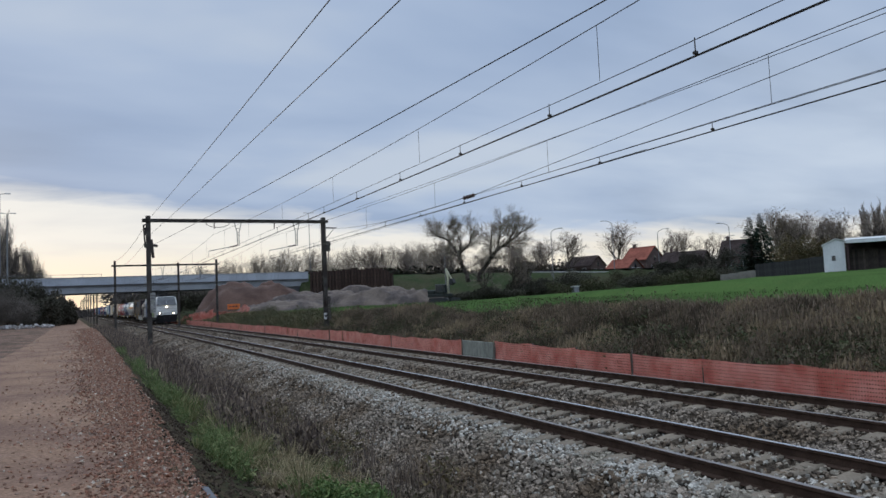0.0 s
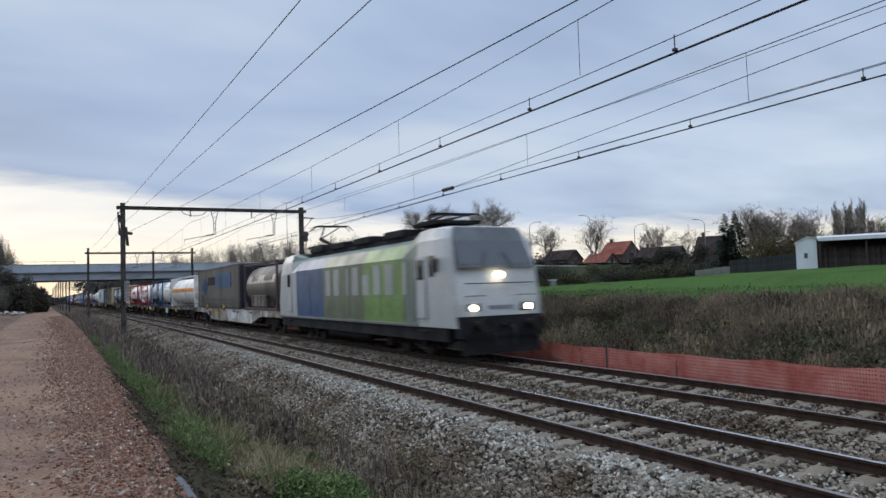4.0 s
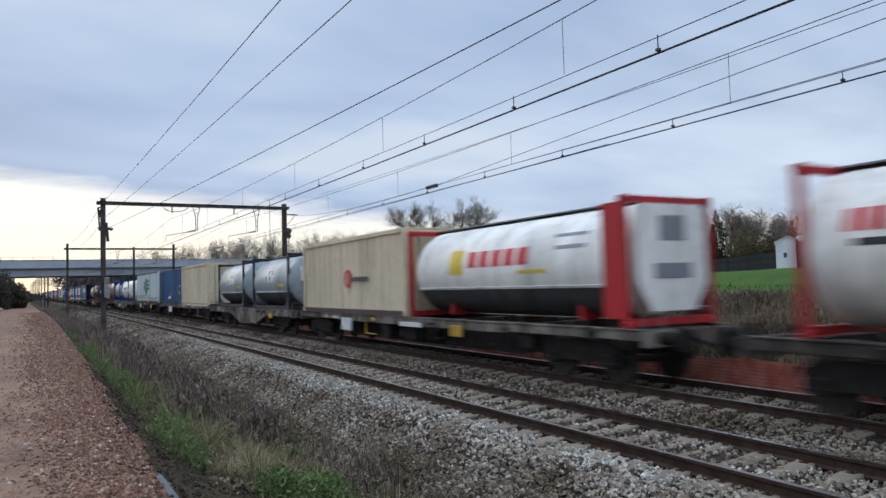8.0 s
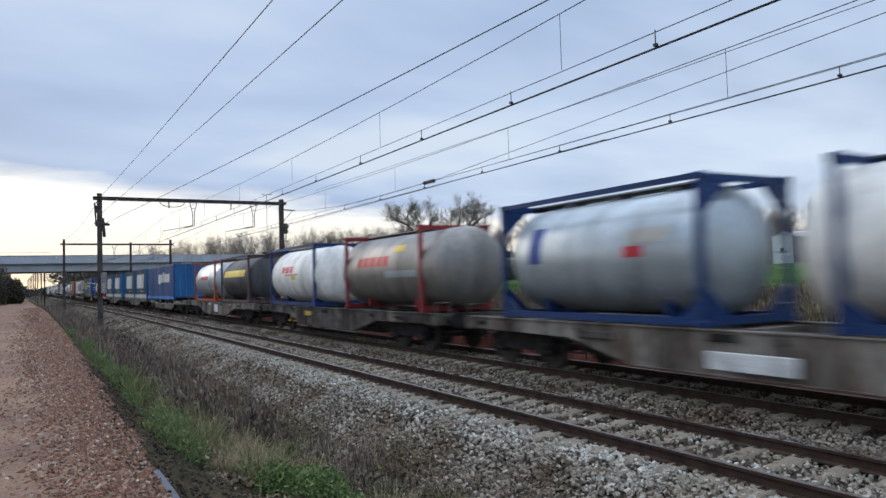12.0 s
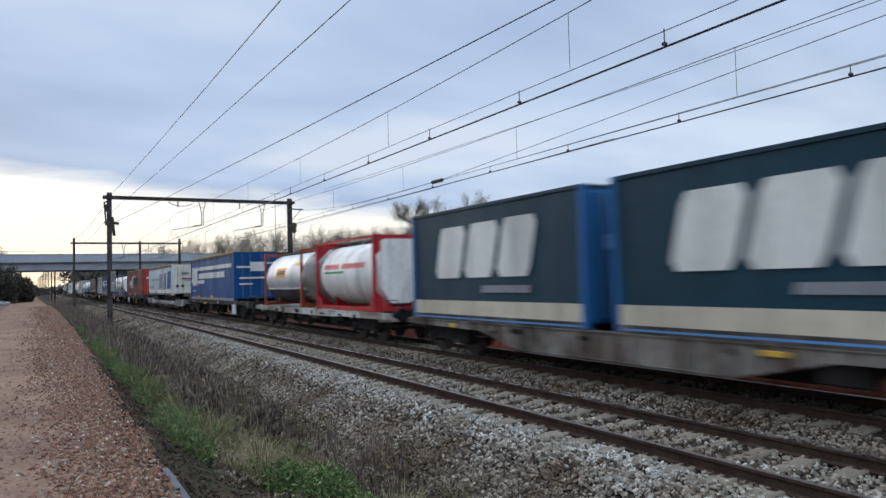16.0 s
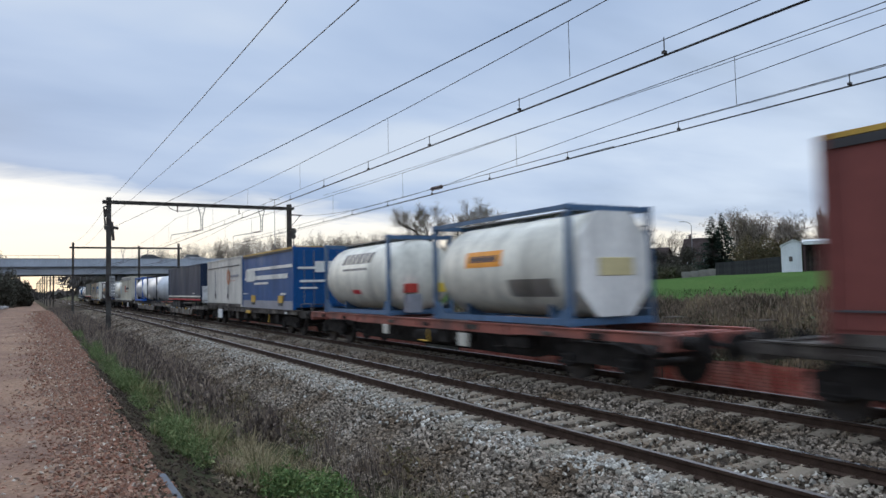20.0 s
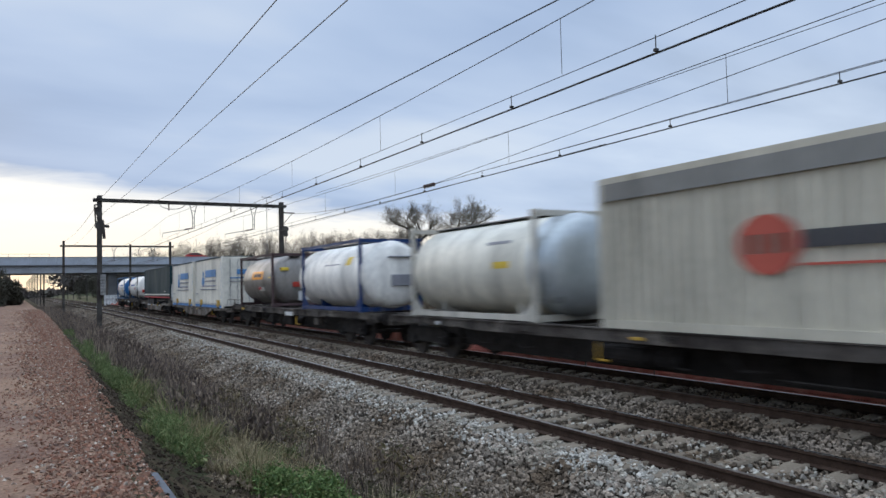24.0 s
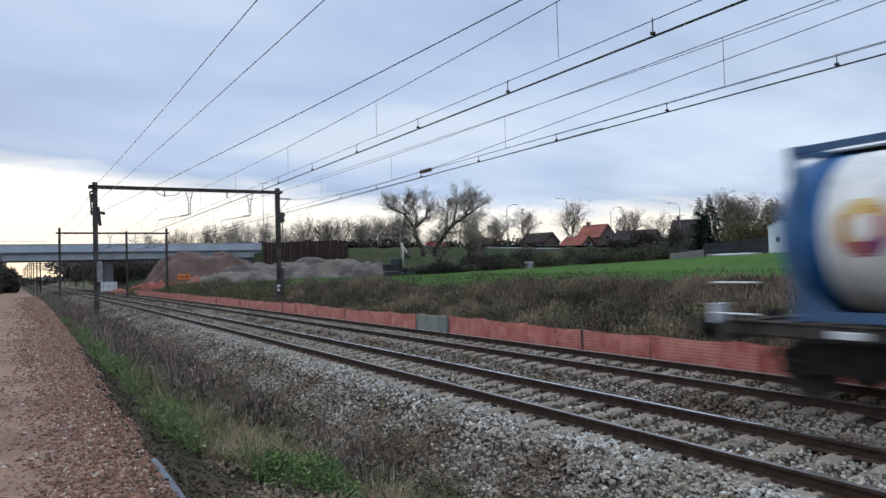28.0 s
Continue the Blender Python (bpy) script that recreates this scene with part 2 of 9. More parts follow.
def ground_z(x, y):
    u = x + off(y)
    z = lerp_list(u, PROFILE)
    if u > 20:
        z += min((u - 20) / 60, 1.2) * max(0, min((108 - y) / 40, 1.3)) * 1.5
    if -9 < u < 0.7:
        z += 0.025 * math.sin(u * 4.1) * math.sin(y * 0.23 + u) + 0.02 * noise.noise((u * 0.9, y * 0.35, 0))
    if -24 < u < -3:
        z += min(-3 - u, 1.5) * (0.1 * noise.noise((u * 0.7, y * 0.35, 5)) + 0.05 * noise.noise((u * 2.3, y * 1.2, 6)))
    if 1.2 < u < 4:
        z += 0.08 * noise.noise((u * 1.1, y * 0.7, 3))
    if u > 13.5:
        z += min(u - 13.5, 5) / 5 * 0.18 * noise.noise((u * 0.25, y * 0.2, 8))
    if x < -30 and y > 120:
        z = max(z, 8.0 - max(0, abs(y - 152) - 5) * 0.5)
    if x > 34:
        d, rz, side = road_near(x, y)
        if side > 0 and d > 4:
            z = max(z, rz - 0.3 - min(d, 60) * 0.015)
        else:
            z = max(z, rz - 0.06 - max(0, d - 4.5) * 0.42)
        # the cut in front of the sheet piles
        if y < 139.2 - (x - 38.25) * 0.589 and x < 60:
            z = min(z, 1.2 + max(0, x - 52) * 0.6)
    return z


def axis_steps(stops):
    """Ticks from (start, step) stops, the last one being the end."""
    out = []
    for (a, s), (b, _) in zip(stops, stops[1:]):
        n = max(1, round((b - a) / s))
        out += [a + (b - a) * i / n for i in range(n)]
    return out + [stops[-1][0]]


DIRT = mat("path_dirt", (0.214, 0.132, 0.087), 0.95, var=0.45, scale=0.55, fine=22, bump=0.9, tint=(0.15, 0.092, 0.067), dirt=(3.1, (0.252, 0.164, 0.12), 0.6), spec=0.08)
VERGE = mat("verge_soil", (0.062, 0.045, 0.029), 0.97, var=0.5, scale=1.6, fine=24, bump=0.9, tint=(0.036, 0.038, 0.02), spec=0.03)
SOIL = mat("track_soil", (0.11, 0.09, 0.075), 0.97, var=0.35, scale=1.3, fine=26, bump=0.5, spec=0.05)
BANK = mat("bank_soil", (0.095, 0.075, 0.048), 0.97, var=0.4, scale=0.6, fine=16, bump=0.5, tint=(0.06, 0.075, 0.028), spec=0.05)
FIELD = mat("field_grass", (0.062, 0.108, 0.033), 1.0, var=0.35, scale=0.12, fine=9, bump=0.5, tint=(0.046, 0.08, 0.026), dirt=(0.5, (0.075, 0.11, 0.036), 0.6), spec=0.0)
SLOPE = mat("embankment_grass", (0.032, 0.045, 0.019), 0.97, var=0.45, scale=0.2, fine=4, bump=0.4, tint=(0.05, 0.05, 0.028), spec=0.03)
ROUGH = mat("rough_ground", (0.17, 0.108, 0.079), 0.97, var=0.55, scale=0.5, fine=9, bump=1.0, bumpscale=0.12, tint=(0.095, 0.07, 0.052), dirt=(1.7, (0.2, 0.14, 0.11), 0.5), spec=0.04)
FARLAND = mat("far_land", (0.05, 0.06, 0.035), 0.97, var=0.3, scale=0.05, fine=2, bump=0.0, spec=0.05)


def make_ground():
    us = axis_steps([(-2400, 600), (-600, 150), (-150, 22), (-40, 4), (-12, 1), (-5, 0.45), (0, 0.22), (4.5, 0.9), (12, 0.35), (20, 1.4), (48, 3.2), (190, 12), (360, 120), (2600, 1)])
    vs = axis_steps([(-900, 220), (-60, 12), (-8, 2), (2, 0.5), (30, 1.2), (70, 2.6), (200, 8), (400, 60), (1200, 300), (3600, 1)])
    verts, faces, mi = [], [], []
    for y in vs:
        for u in us:
            x = u - (off(y) if abs(u) < 100 else off(min(y, 300)))
            verts.append((x, y, ground_z(x, y)))
    n = len(us)
    for j in range(len(vs) - 1):
        for i in range(n - 1):
            faces.append((j * n + i, j * n + i + 1, j * n + n + i + 1, j * n + n + i))
            u, y = (us[i] + us[i + 1]) / 2, (vs[j] + vs[j + 1]) / 2
            if u < -40 or y > 420:
                k = 6
            elif u < 0.75:
                k = 0 if u > -3.05 + 0.35 * noise.noise((y * 0.25, 3, 0)) else 7 if u > -24 else 1
            elif u < 3.9:
                k = 1
            elif u < 13.2:
                k = 2
            elif u < 19.3:
                k = 3
            elif u > 34 and ground_z(u - off(y), y) > 2.7 + max(0, 90 - y) * 0.012:
                k = 5
            else:
                k = 4 if y < 106 else 5
            mi.append(k)
    me = bpy.data.meshes.new("ground")
    me.from_pydata(verts, [], faces)
    for q in (DIRT, VERGE, SOIL, BANK, FIELD, SLOPE, FARLAND, ROUGH):
        me.materials.append(q)
    me.polygons.foreach_set("material_index", mi)
    me.polygons.foreach_set("use_smooth", [True] * len(faces))
    solo("ground", me, None, "", kind="structure")


make_ground()


def pydata(name, verts, faces, material, smooth=False):
    me = bpy.data.meshes.new(name)
    verts = np.asarray(verts, dtype=np.float32)
    me.from_pydata(verts.tolist(), [], faces.tolist() if isinstance(faces, np.ndarray) else faces)
    me.materials.append(material)
    if smooth:
        me.polygons.foreach_set("use_smooth", [True] * len(me.polygons))
    return me


# ---- loose stones: each a knocked-about block with its own edges ----
CUBE = np.array([(x, y, z) for z in (-1, 1) for x, y in ((-1, -1), (1, -1), (1, 1), (-1, 1))], float)
CFACE = np.array([(3, 2, 1, 0), (4, 5, 6, 7), (0, 1, 5, 4), (1, 2, 6, 5), (2, 3, 7, 6), (3, 0, 4, 7)])


def stones(name, places, sizes, material, flat=0.75, seed=1):
    rng = np.random.default_rng(seed)
    places = np.asarray(places)
    n = len(places)
    v = CUBE[None] * (0.55 + 0.45 * rng.random((n, 8, 3)))
    v *= (np.asarray(sizes)[:, None] * np.stack([0.7 + 0.6 * rng.random(n), 0.7 + 0.6 * rng.random(n), flat * (0.7 + 0.5 * rng.random(n))], 1))[:, None, :] / 2
    q = rng.normal(size=(n, 4))
    q[:, 1:3] *= 0.5
    q /= np.linalg.norm(q, axis=1)[:, None]
    w, x, y, z = q.T
    R = np.stack([1 - 2 * (y * y + z * z), 2 * (x * y - z * w), 2 * (x * z + y * w), 2 * (x * y + z * w), 1 - 2 * (x * x + z * z), 2 * (y * z - x * w),
                  2 * (x * z - y * w), 2 * (y * z + x * w), 1 - 2 * (x * x + y * y)], 1).reshape(n, 3, 3)
    v = np.einsum("nij,nkj->nki", R, v) + places[:, None, :]
    f = (CFACE[None] + 8 * np.arange(n)[:, None, None]).reshape(-1, 4)
    return pydata(name, v.reshape(-1, 3), f, material)


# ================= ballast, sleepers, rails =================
# darker than its stones: the shade of their gaps is in this colour
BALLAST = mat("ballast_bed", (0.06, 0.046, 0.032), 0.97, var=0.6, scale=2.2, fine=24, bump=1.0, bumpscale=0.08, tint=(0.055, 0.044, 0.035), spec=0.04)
STONE = mat("ballast_stone", (0.224, 0.186, 0.146), 0.92, var=0.25, scale=0.8, fine=60, bump=0.2, island=0.75, tint=(0.12, 0.088, 0.06), spec=0.08)
STONE_NEW = mat("pale_ballast_stone", (0.375, 0.353, 0.305), 0.92, var=0.2, scale=1.2, fine=60, bump=0.2, island=0.45, tint=(0.25, 0.22, 0.17), spec=0.08)
RAILMAT = mat("rail_steel_rust", (0.055, 0.034, 0.024), 0.9, metal=0.0, spec=0.15, var=0.3, scale=5, fine=60, bump=0.2)
RAILTOP = mat("rail_polished_head", (0.55, 0.55, 0.56), 0.28, metal=1.0, var=0.1, scale=3, fine=30, bump=0.03)
RAILDULL = mat("rail_dull_head", (0.25, 0.22, 0.2), 0.42, metal=0.9, var=0.2, scale=3, fine=30, bump=0.05)
CONCRETE = mat("sleeper_concrete", (0.205, 0.17, 0.128), 0.94, spec=0.1, var=0.2, scale=2.0, fine=30, bump=0.3, rand=0.12)

BED = [(3.7, -0.78), (4.3, -0.66), (5.65, -0.21), (5.95, -0.18), (8.4, -0.19), (8.75, -0.26), (9.4, -0.27), (9.8, -0.18), (12.2, -0.18), (12.5, -0.2), (13.1, -0.6)]


def bed_z(u):
    return lerp_list(u, BED)


def make_bed():
    us = axis_steps([(3.7, 0.2), (6.0, 0.35), (12.5, 0.2), (13.1, 1)])
    vs = axis_steps([(-60, 6), (0, 0.4), (30, 1.2), (80, 4), (420, 1)])
    verts = [(u - off(y), y, bed_z(u) + 0.03 * noise.noise((u * 3, y * 3, 0)) + 0.035 * noise.noise((u * 0.9, y * 0.5, 2)) - 0.012) for y in vs for u in us]
    n = len(us)
    faces = [(j * n + i, j * n + i + 1, j * n + n + i + 1, j * n + n + i) for j in range(len(vs) - 1) for i in range(n - 1)]
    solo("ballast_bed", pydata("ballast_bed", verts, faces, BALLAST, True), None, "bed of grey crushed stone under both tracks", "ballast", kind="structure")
    rng = np.random.default_rng(5)

    def scatter(count, u0, u1, y0, y1, power=1.0):
        u = rng.uniform(u0, u1, count)
        y = y0 + (y1 - y0) * rng.random(count) ** power
        return np.array([(a - off(b), b, bed_z(a) + 0.012 + 0.03 * noise.noise((a * 0.9, b * 0.5, 2))) for a, b in zip(u, y)])

    P = np.concatenate([scatter(17000, 4.45, 5.9, 3.5, 48, 2.0), scatter(3500, 3.75, 4.5, 3.5, 48, 1.8), scatter(11000, 8.2, 9.75, 4.5, 50, 1.6), scatter(9000, 9.6, 12.5, 6, 50, 1.5), scatter(6000, 6.0, 8.6, 4, 46, 1.6), scatter(2600, 3.75, 8.6, -12, 4), scatter(6500, 3.8, 6.2, 40, 112, 1.4), scatter(4500, 6.2, 13.0, 44, 112, 1.4)])
    solo("ballast_stones", stones("ballast_stones", P, rng.uniform(0.03, 0.07, len(P)) * (1 + np.clip(P[:, 1] - 16, 0, 40) * 0.02), STONE, seed=2), None, "grey brown crushed ballast stones on the shoulder", "gravel", kind="stuff")
    P = scatter(13000, 3.7, 5.15, 3.5, 44, 1.9)
    fouled = mat("soil_fouled_stone", (0.152, 0.121, 0.09), 0.95, var=0.3, scale=0.9, fine=50, bump=0.2, island=0.45, spec=0.1)
    solo("fouled_stones", stones("fouled_stones", P, rng.uniform(0.025, 0.06, len(P)) * (1 + np.clip(P[:, 1] - 16, 0, 40) * 0.02), fouled, seed=7), None, "dark soil-fouled ballast stones at the foot of the shoulder", "gravel", kind="stuff")
    # fresher, paler stone lies along the sleeper ends and in the cribs
    P = np.concatenate([scatter(500, 4.6, 5.5, 3.2, 34, 1.6), scatter(6500, 5.5, 6.4, 3.2, 44, 1.6), scatter(1100, 6.6, 7.95, 4, 24, 1.4), scatter(500, 8.05, 8.6, 4, 24, 1.3)])
    solo("pale_stones", stones("pale_stones", P, rng.uniform(0.03, 0.07, len(P)), STONE_NEW, seed=3), None, "pale grey fresh ballast stones along the sleepers", "gravel", kind="stuff")


make_bed()


def rail_profile():
    h = [(0.036, 0.0), (0.036, -0.035), (0.010, -0.05), (0.010, -0.135), (0.07, -0.155), (0.07, -0.168)]
    return h + [(-a, z) for a, z in h[::-1]]


def make_rail(name, u, top):
    ys = axis_steps([(-60, 10), (0, 2.0), (60, 5), (430, 1)])
    prof = rail_profile()
    n = len(prof)
    verts = [(u + a - off(y), y, z) for y in ys for a, z in prof]
    faces, mi = [], []
    for j in range(len(ys) - 1):
        for i in range(n):
            k = (i + 1) % n
            faces.append((j * n + i, j * n + k, j * n + n + k, j * n + n + i))
            mi.append(1 if i == n - 1 else 0)
    faces += [tuple(range(n))[::-1], tuple(range(len(verts) - n, len(verts)))]
    mi += [0, 0]
    me = pydata(name, verts, faces, RAILMAT)
    me.materials.append(top)
    me.polygons.foreach_set("material_index", mi)
    return me


def make_tracks():
    # one sleeper and one clip, shared by all
    bm = B()
    prof = [(-1.25, -0.2), (1.25, -0.2), (1.25, -0.03), (0.95, 0.0), (0.55, 0.0), (0.3, -0.035), (-0.3, -0.035), (-0.55, 0.0), (-0.95, 0.0), (-1.25, -0.03)]
    A = [bm.verts.new((a, -0.13, z)) for a, z in prof]
    C = [bm.verts.new((a, 0.13, z)) for a, z in prof]
    T = [(bm.verts.new((a, -0.105, z + 0.02)), bm.verts.new((a, 0.105, z + 0.02))) for a, z in prof[2:]]
    k = len(prof)
    for i in range(k):
        j = (i + 1) % k
        if i < 2 or i == k - 1:
            bm.faces.new((A[i], A[j], C[j], C[i]))
    for i in range(2, k - 1):
        a, b = T[i - 2], T[i - 1]
        bm.faces.new((a[0], b[0], b[1], a[1]))
        bm.faces.new((A[i], A[i + 1], b[0], a[0]))
        bm.faces.new((C[i + 1], C[i], a[1], b[1]))
    bm.faces.new(A[::-1])
    bm.faces.new(C)
    bmesh.ops.recalc_face_normals(bm, faces=bm.faces[:])
    sleeper_mesh = mesh_of(bm, "sleeper", CONCRETE)
    bm = B()
    for s in (-1, 1):
        box(bm, s * 0.085 - 0.035, s * 0.085 + 0.035, -0.05, 0.05, -0.172, -0.135)
        tube(bm, (s * 0.1, -0.02, -0.13), (s * 0.1, -0.02, -0.1), 0.014, n=6)
    clip_mesh = mesh_of(bm, "rail_clip", RAILMAT)
    for which, uc in TRACK.items():
        tr = thing("railway_track_" + which, pose(0, 0, 0), "", "", kind="structure")
        part("rail", make_rail("rail", uc - GAUGE, RAILDULL if which == "near" else RAILDULL), None, tr)
        part("rail", make_rail("rail", uc + GAUGE, RAILTOP if which == "near" else RAILDULL), None, tr)
        y, i = -6.0, 0
        rest = B()
        while y < 130:
            m = on_line(uc, y, -0.162 - 0.04 * min(1, max(0, (y - 34) / 12)))
            if 2 < y < 62:
                part("sleeper", sleeper_mesh, None, tr, m=m)
                if 3 < y < 24 and which == "near":
                    for s in (-1, 1):
                        part("rail_clip", clip_mesh, None, tr, m=on_line(uc + s * GAUGE, y, 0))
            else:
                box(rest, -1.25, 1.25, -0.13, 0.13, -0.2, -0.022, m=m)
            y += 0.575
            i += 1
        part("sleepers_far", rest, CONCRETE, tr)["kind"] = "stuff"


make_tracks()

# ================= overhead line =================
MAST = mat("mast_steel_weathered", (0.075, 0.068, 0.06), 0.7, metal=0.5, var=0.35, scale=2.0, fine=20, bump=0.2, tint=(0.05, 0.04, 0.034))
GALV = mat("galvanised_steel", (0.22, 0.225, 0.23), 0.55, metal=0.7, var=0.2, scale=4, fine=30, bump=0.1)
WIRE = mat("wire_copper_dark", (0.035, 0.032, 0.03), 0.55, metal=0.6, var=0.1, bump=0.0)
INSUL = mat("insulator_glaze", (0.09, 0.05, 0.04), 0.3, var=0.1, bump=0.0)
WHITEP = mat("white_sign_paint", (0.7, 0.7, 0.68), 0.6, var=0.12, scale=5, fine=30, bump=0.05)


def h_beam(bm, p0, p1, w, d, t=0.015):
    """A steel H section between two points, w across the flanges, d deep."""
    p0, p1 = Vector(p0), Vector(p1)
    m = Matrix.Translation(p0) @ (p1 - p0).to_track_quat("Z", "Y").to_matrix().to_4x4()
    h = (p1 - p0).length
    box(bm, -w / 2, w / 2, -d / 2, -d / 2 + t, 0, h, m=m)
    box(bm, -w / 2, w / 2, d / 2 - t, d / 2, 0, h, m=m)
    box(bm, -t / 2, t / 2, -d / 2 + t, d / 2 - t, 0, h, m=m)


def insulator(bm, p0, p1, r=0.06, n=5):
    p0, p1 = Vector(p0), Vector(p1)
    tube(bm, p0, p1, r * 0.4, n=6)
    for i in range(n):
        k = (i + 0.5) / n
        c = p0.lerp(p1, k)
        d = (p1 - p0).normalized() * (0.35 / n) * (p1 - p0).length
        tube(bm, c - d * 0.5, c + d * 0.5, r, r * 0.7, n=8)


def portal(y, ul, ur, zb, zt, arms, extras=False, middle=None, near=True):
    p = thing("catenary_portal", on_line(TRACK["near"], y), "weathered dark steel catenary portal over two tracks", "catenary portal", "catenary portals along the line")
    w = 0.27 if near else 0.24
    for x, nm in ((ul, "mast"), (ur, "mast")):
        bm = B()
        x -= TRACK["near"]
        base = -0.75
        h_beam(bm, (x, 0, base), (x, 0, zt), w, w * 1.05, 0.02)
        box(bm, x - 0.3, x + 0.3, -0.3, 0.3, base - 0.3, base + 0.12)
        for z in (0.6, 2.2, 3.8, 5.4):
            box(bm, x - w / 2 - 0.01, x + w / 2 + 0.01, -w / 2 - 0.02, w / 2 + 0.02, z, z + 0.06)
        part(nm, bm, MAST, p)
    bm = B()
    x0, x1 = ul - TRACK["near"] - 0.35, ur - TRACK["near"] + 0.3
    for s in (-1, 1):
        box(bm, x0, x1, s * 0.2 - 0.05, s * 0.2 + 0.05, zb - 0.09, zb - 0.078)
        box(bm, x0, x1, s * 0.2 - 0.05, s * 0.2 + 0.05, zb + 0.078, zb + 0.09)
        box(bm, x0, x1, s * 0.2 - 0.008, s * 0.2 + 0.008, zb - 0.078, zb + 0.078)
    k = x0 + 0.5
    while k < x1:
        box(bm, k, k + 0.06, -0.19, 0.19, zb - 0.075, zb + 0.075)
        k += 0.8
    part("crossbeam", bm, MAST, p)
    if middle:
        bm = B()
        h_beam(bm, (middle - TRACK["near"], 0, -0.7), (middle - TRACK["near"], 0, zb + 0.25), 0.22, 0.22, 0.015)
        part("mast", bm, MAST, p, "slender middle mast")
    for ux in arms:
        x = ux - TRACK["near"]
        bm = B()
        for s in (-1, 1):
            tube(bm, (x + s * 0.22, 0, zb - 0.1), (x + s * 0.06, 0, zb - 0.75), 0.025, n=6)
            tube(bm, (x + s * 0.06, 0, zb - 0.75), (x + s * 0.05, 0, zb - 1.65), 0.025, n=6)
        for z in (0.5, 0.95, 1.3):
            box(bm, x - 0.1, x + 0.1, -0.012, 0.012, zb - z, zb - z + 0.03)
        part("hanger", bm, GALV, p, "grey steel drop bracket")
        bm = B()
        tube(bm, (x - 0.05, 0, zb - 1.62), (x - 1.85, 0.1, zb - 1.95), 0.022, n=6)
        tube(bm, (x - 1.85, 0.1, zb - 1.95), (x - 1.9, 0.1, zb - 2.3), 0.012, n=5)
        part("registration_arm", bm, GALV, p)
        bm = B()
        insulator(bm, (x - 0.08, 0, zb - 1.62), (x - 0.55, 0.02, zb - 1.7), 0.07)
        part("insulator", bm, INSUL, p)
        bm = B()
        insulator(bm, (x - 1.5, 0, zb - 0.1), (x - 1.5, 0, zb - 0.5), 0.06)
        part("insulator", bm, INSUL, p)
    if extras:
        x = ul - TRACK["near"]
        bm = B()
        for i in range(14):      # feeder jumper loop under the beam
            a0, a1 = math.pi * i / 14, math.pi * (i + 1) / 14
            c = x + 4.2
            tube(bm, (c - 0.75 * math.cos(a0), 0, zb - 0.1 - 0.32 * math.sin(a0)), (c - 0.75 * math.cos(a1), 0, zb - 0.1 - 0.32 * math.sin(a1)), 0.02, n=5)
        part("jumper_cable", bm, WIRE, p)
        bm = B()
        for z0, z1, dx, r in ((7.35, 6.1, -0.28, 0.05), (7.2, 6.75, -0.22, 0.08), (6.2, 5.95, -0.2, 0.1)):
            tube(bm, (x + dx, -0.1, z0), (x + dx * 0.7, -0.1, z1), r, n=7)
        tube(bm, (x - 0.3, -0.1, 7.35), (x + 0.1, -0.1, 7.45), 0.03, n=6)
        part("cable_termination", bm, MAST, p, "dark cable sealing ends")
        bm = B()
        insulator(bm, (x + 0.22, -0.12, 6.1), (x + 0.5, -0.4, 6.02), 0.1, 4)
        tube(bm, (x + 0.16, -0.1, 6.45), (x + 0.26, -0.12, 5.3), 0.09, n=7)
        part("tension_wheel", bm, MAST, p)
        for i in range(7):
            part("balance_weight", tube(B(), (x + 0.18, -0.3, 1.9 + i * 0.18), (x + 0.18, -0.3, 2.05 + i * 0.18), 0.16, n=10), mat("weight_concrete", (0.28, 0.28, 0.27), 0.9, var=0.3, scale=3, fine=20), p, "pale grey balance weight")
        x = ur - TRACK["near"]
        bm = B()
        tube(bm, (x - 0.1, 0, zb - 0.4), (x + 0.95, 0, zb - 0.43), 0.035, n=6)
        tube(bm, (x + 0.15, 0, zb - 1.2), (x + 0.8, 0, zb - 0.45), 0.02, n=6)
        part("bracket", bm, MAST, p)
        bm = B()
        for z, r in ((6.1, 0.22), (5.75, 0.18)):
            tube(bm, (x + 0.28, -0.06, z), (x + 0.28, 0.06, z), r, n=12)
        tube(bm, (x + 0.3, 0, 6.1), (x + 0.3, 0, 5.0), 0.03, n=5)
        part("tension_wheel", bm, MAST, p)
        for i in range(8):
            part("balance_weight", tube(B(), (x + 0.12, -0.3, 0.9 + i * 0.2), (x + 0.12, -0.3, 1.06 + i * 0.2), 0.15, n=10), MAST, p)
        bm = B()
        box(bm, x - 0.2, x + 0.06, -0.2, -0.18, 0.9, 1.35)
        part("sign_plate", bm, WHITEP, p, "small white number plate with plain bar")
        bm = B()
        box(bm, x - 0.16, x + 0.02, -0.206, -0.2, 1.05, 1.2)
        part("marking", bm, WIRE, p)
    return p


portal(48.0, 3.36, 14.66, 7.66, 7.95, (8.85, 12.75), extras=True)
portal(90.0, 3.28, 14.53, 7.27, 7.85, (8.4, 12.6), middle=10.14, near=False)
for yy in (157, 178, 206, 230, 256, 284, 316, 352, 394):
    portal(yy, 3.4, 14.6, 7.4, 7.7, (8.2, 12.4), near=False)


def sag_points(u0, z0, y0, u1, z1, y1, sag, n=12):
    out = []
    for i in range(n + 1):
        k = i / n
        y, u = y0 + (y1 - y0) * k, u0 + (u1 - u0) * k
        out.append(Vector((u - off(y), y, z0 + (z1 - z0) * k - sag * 4 * k * (1 - k))))
    return out


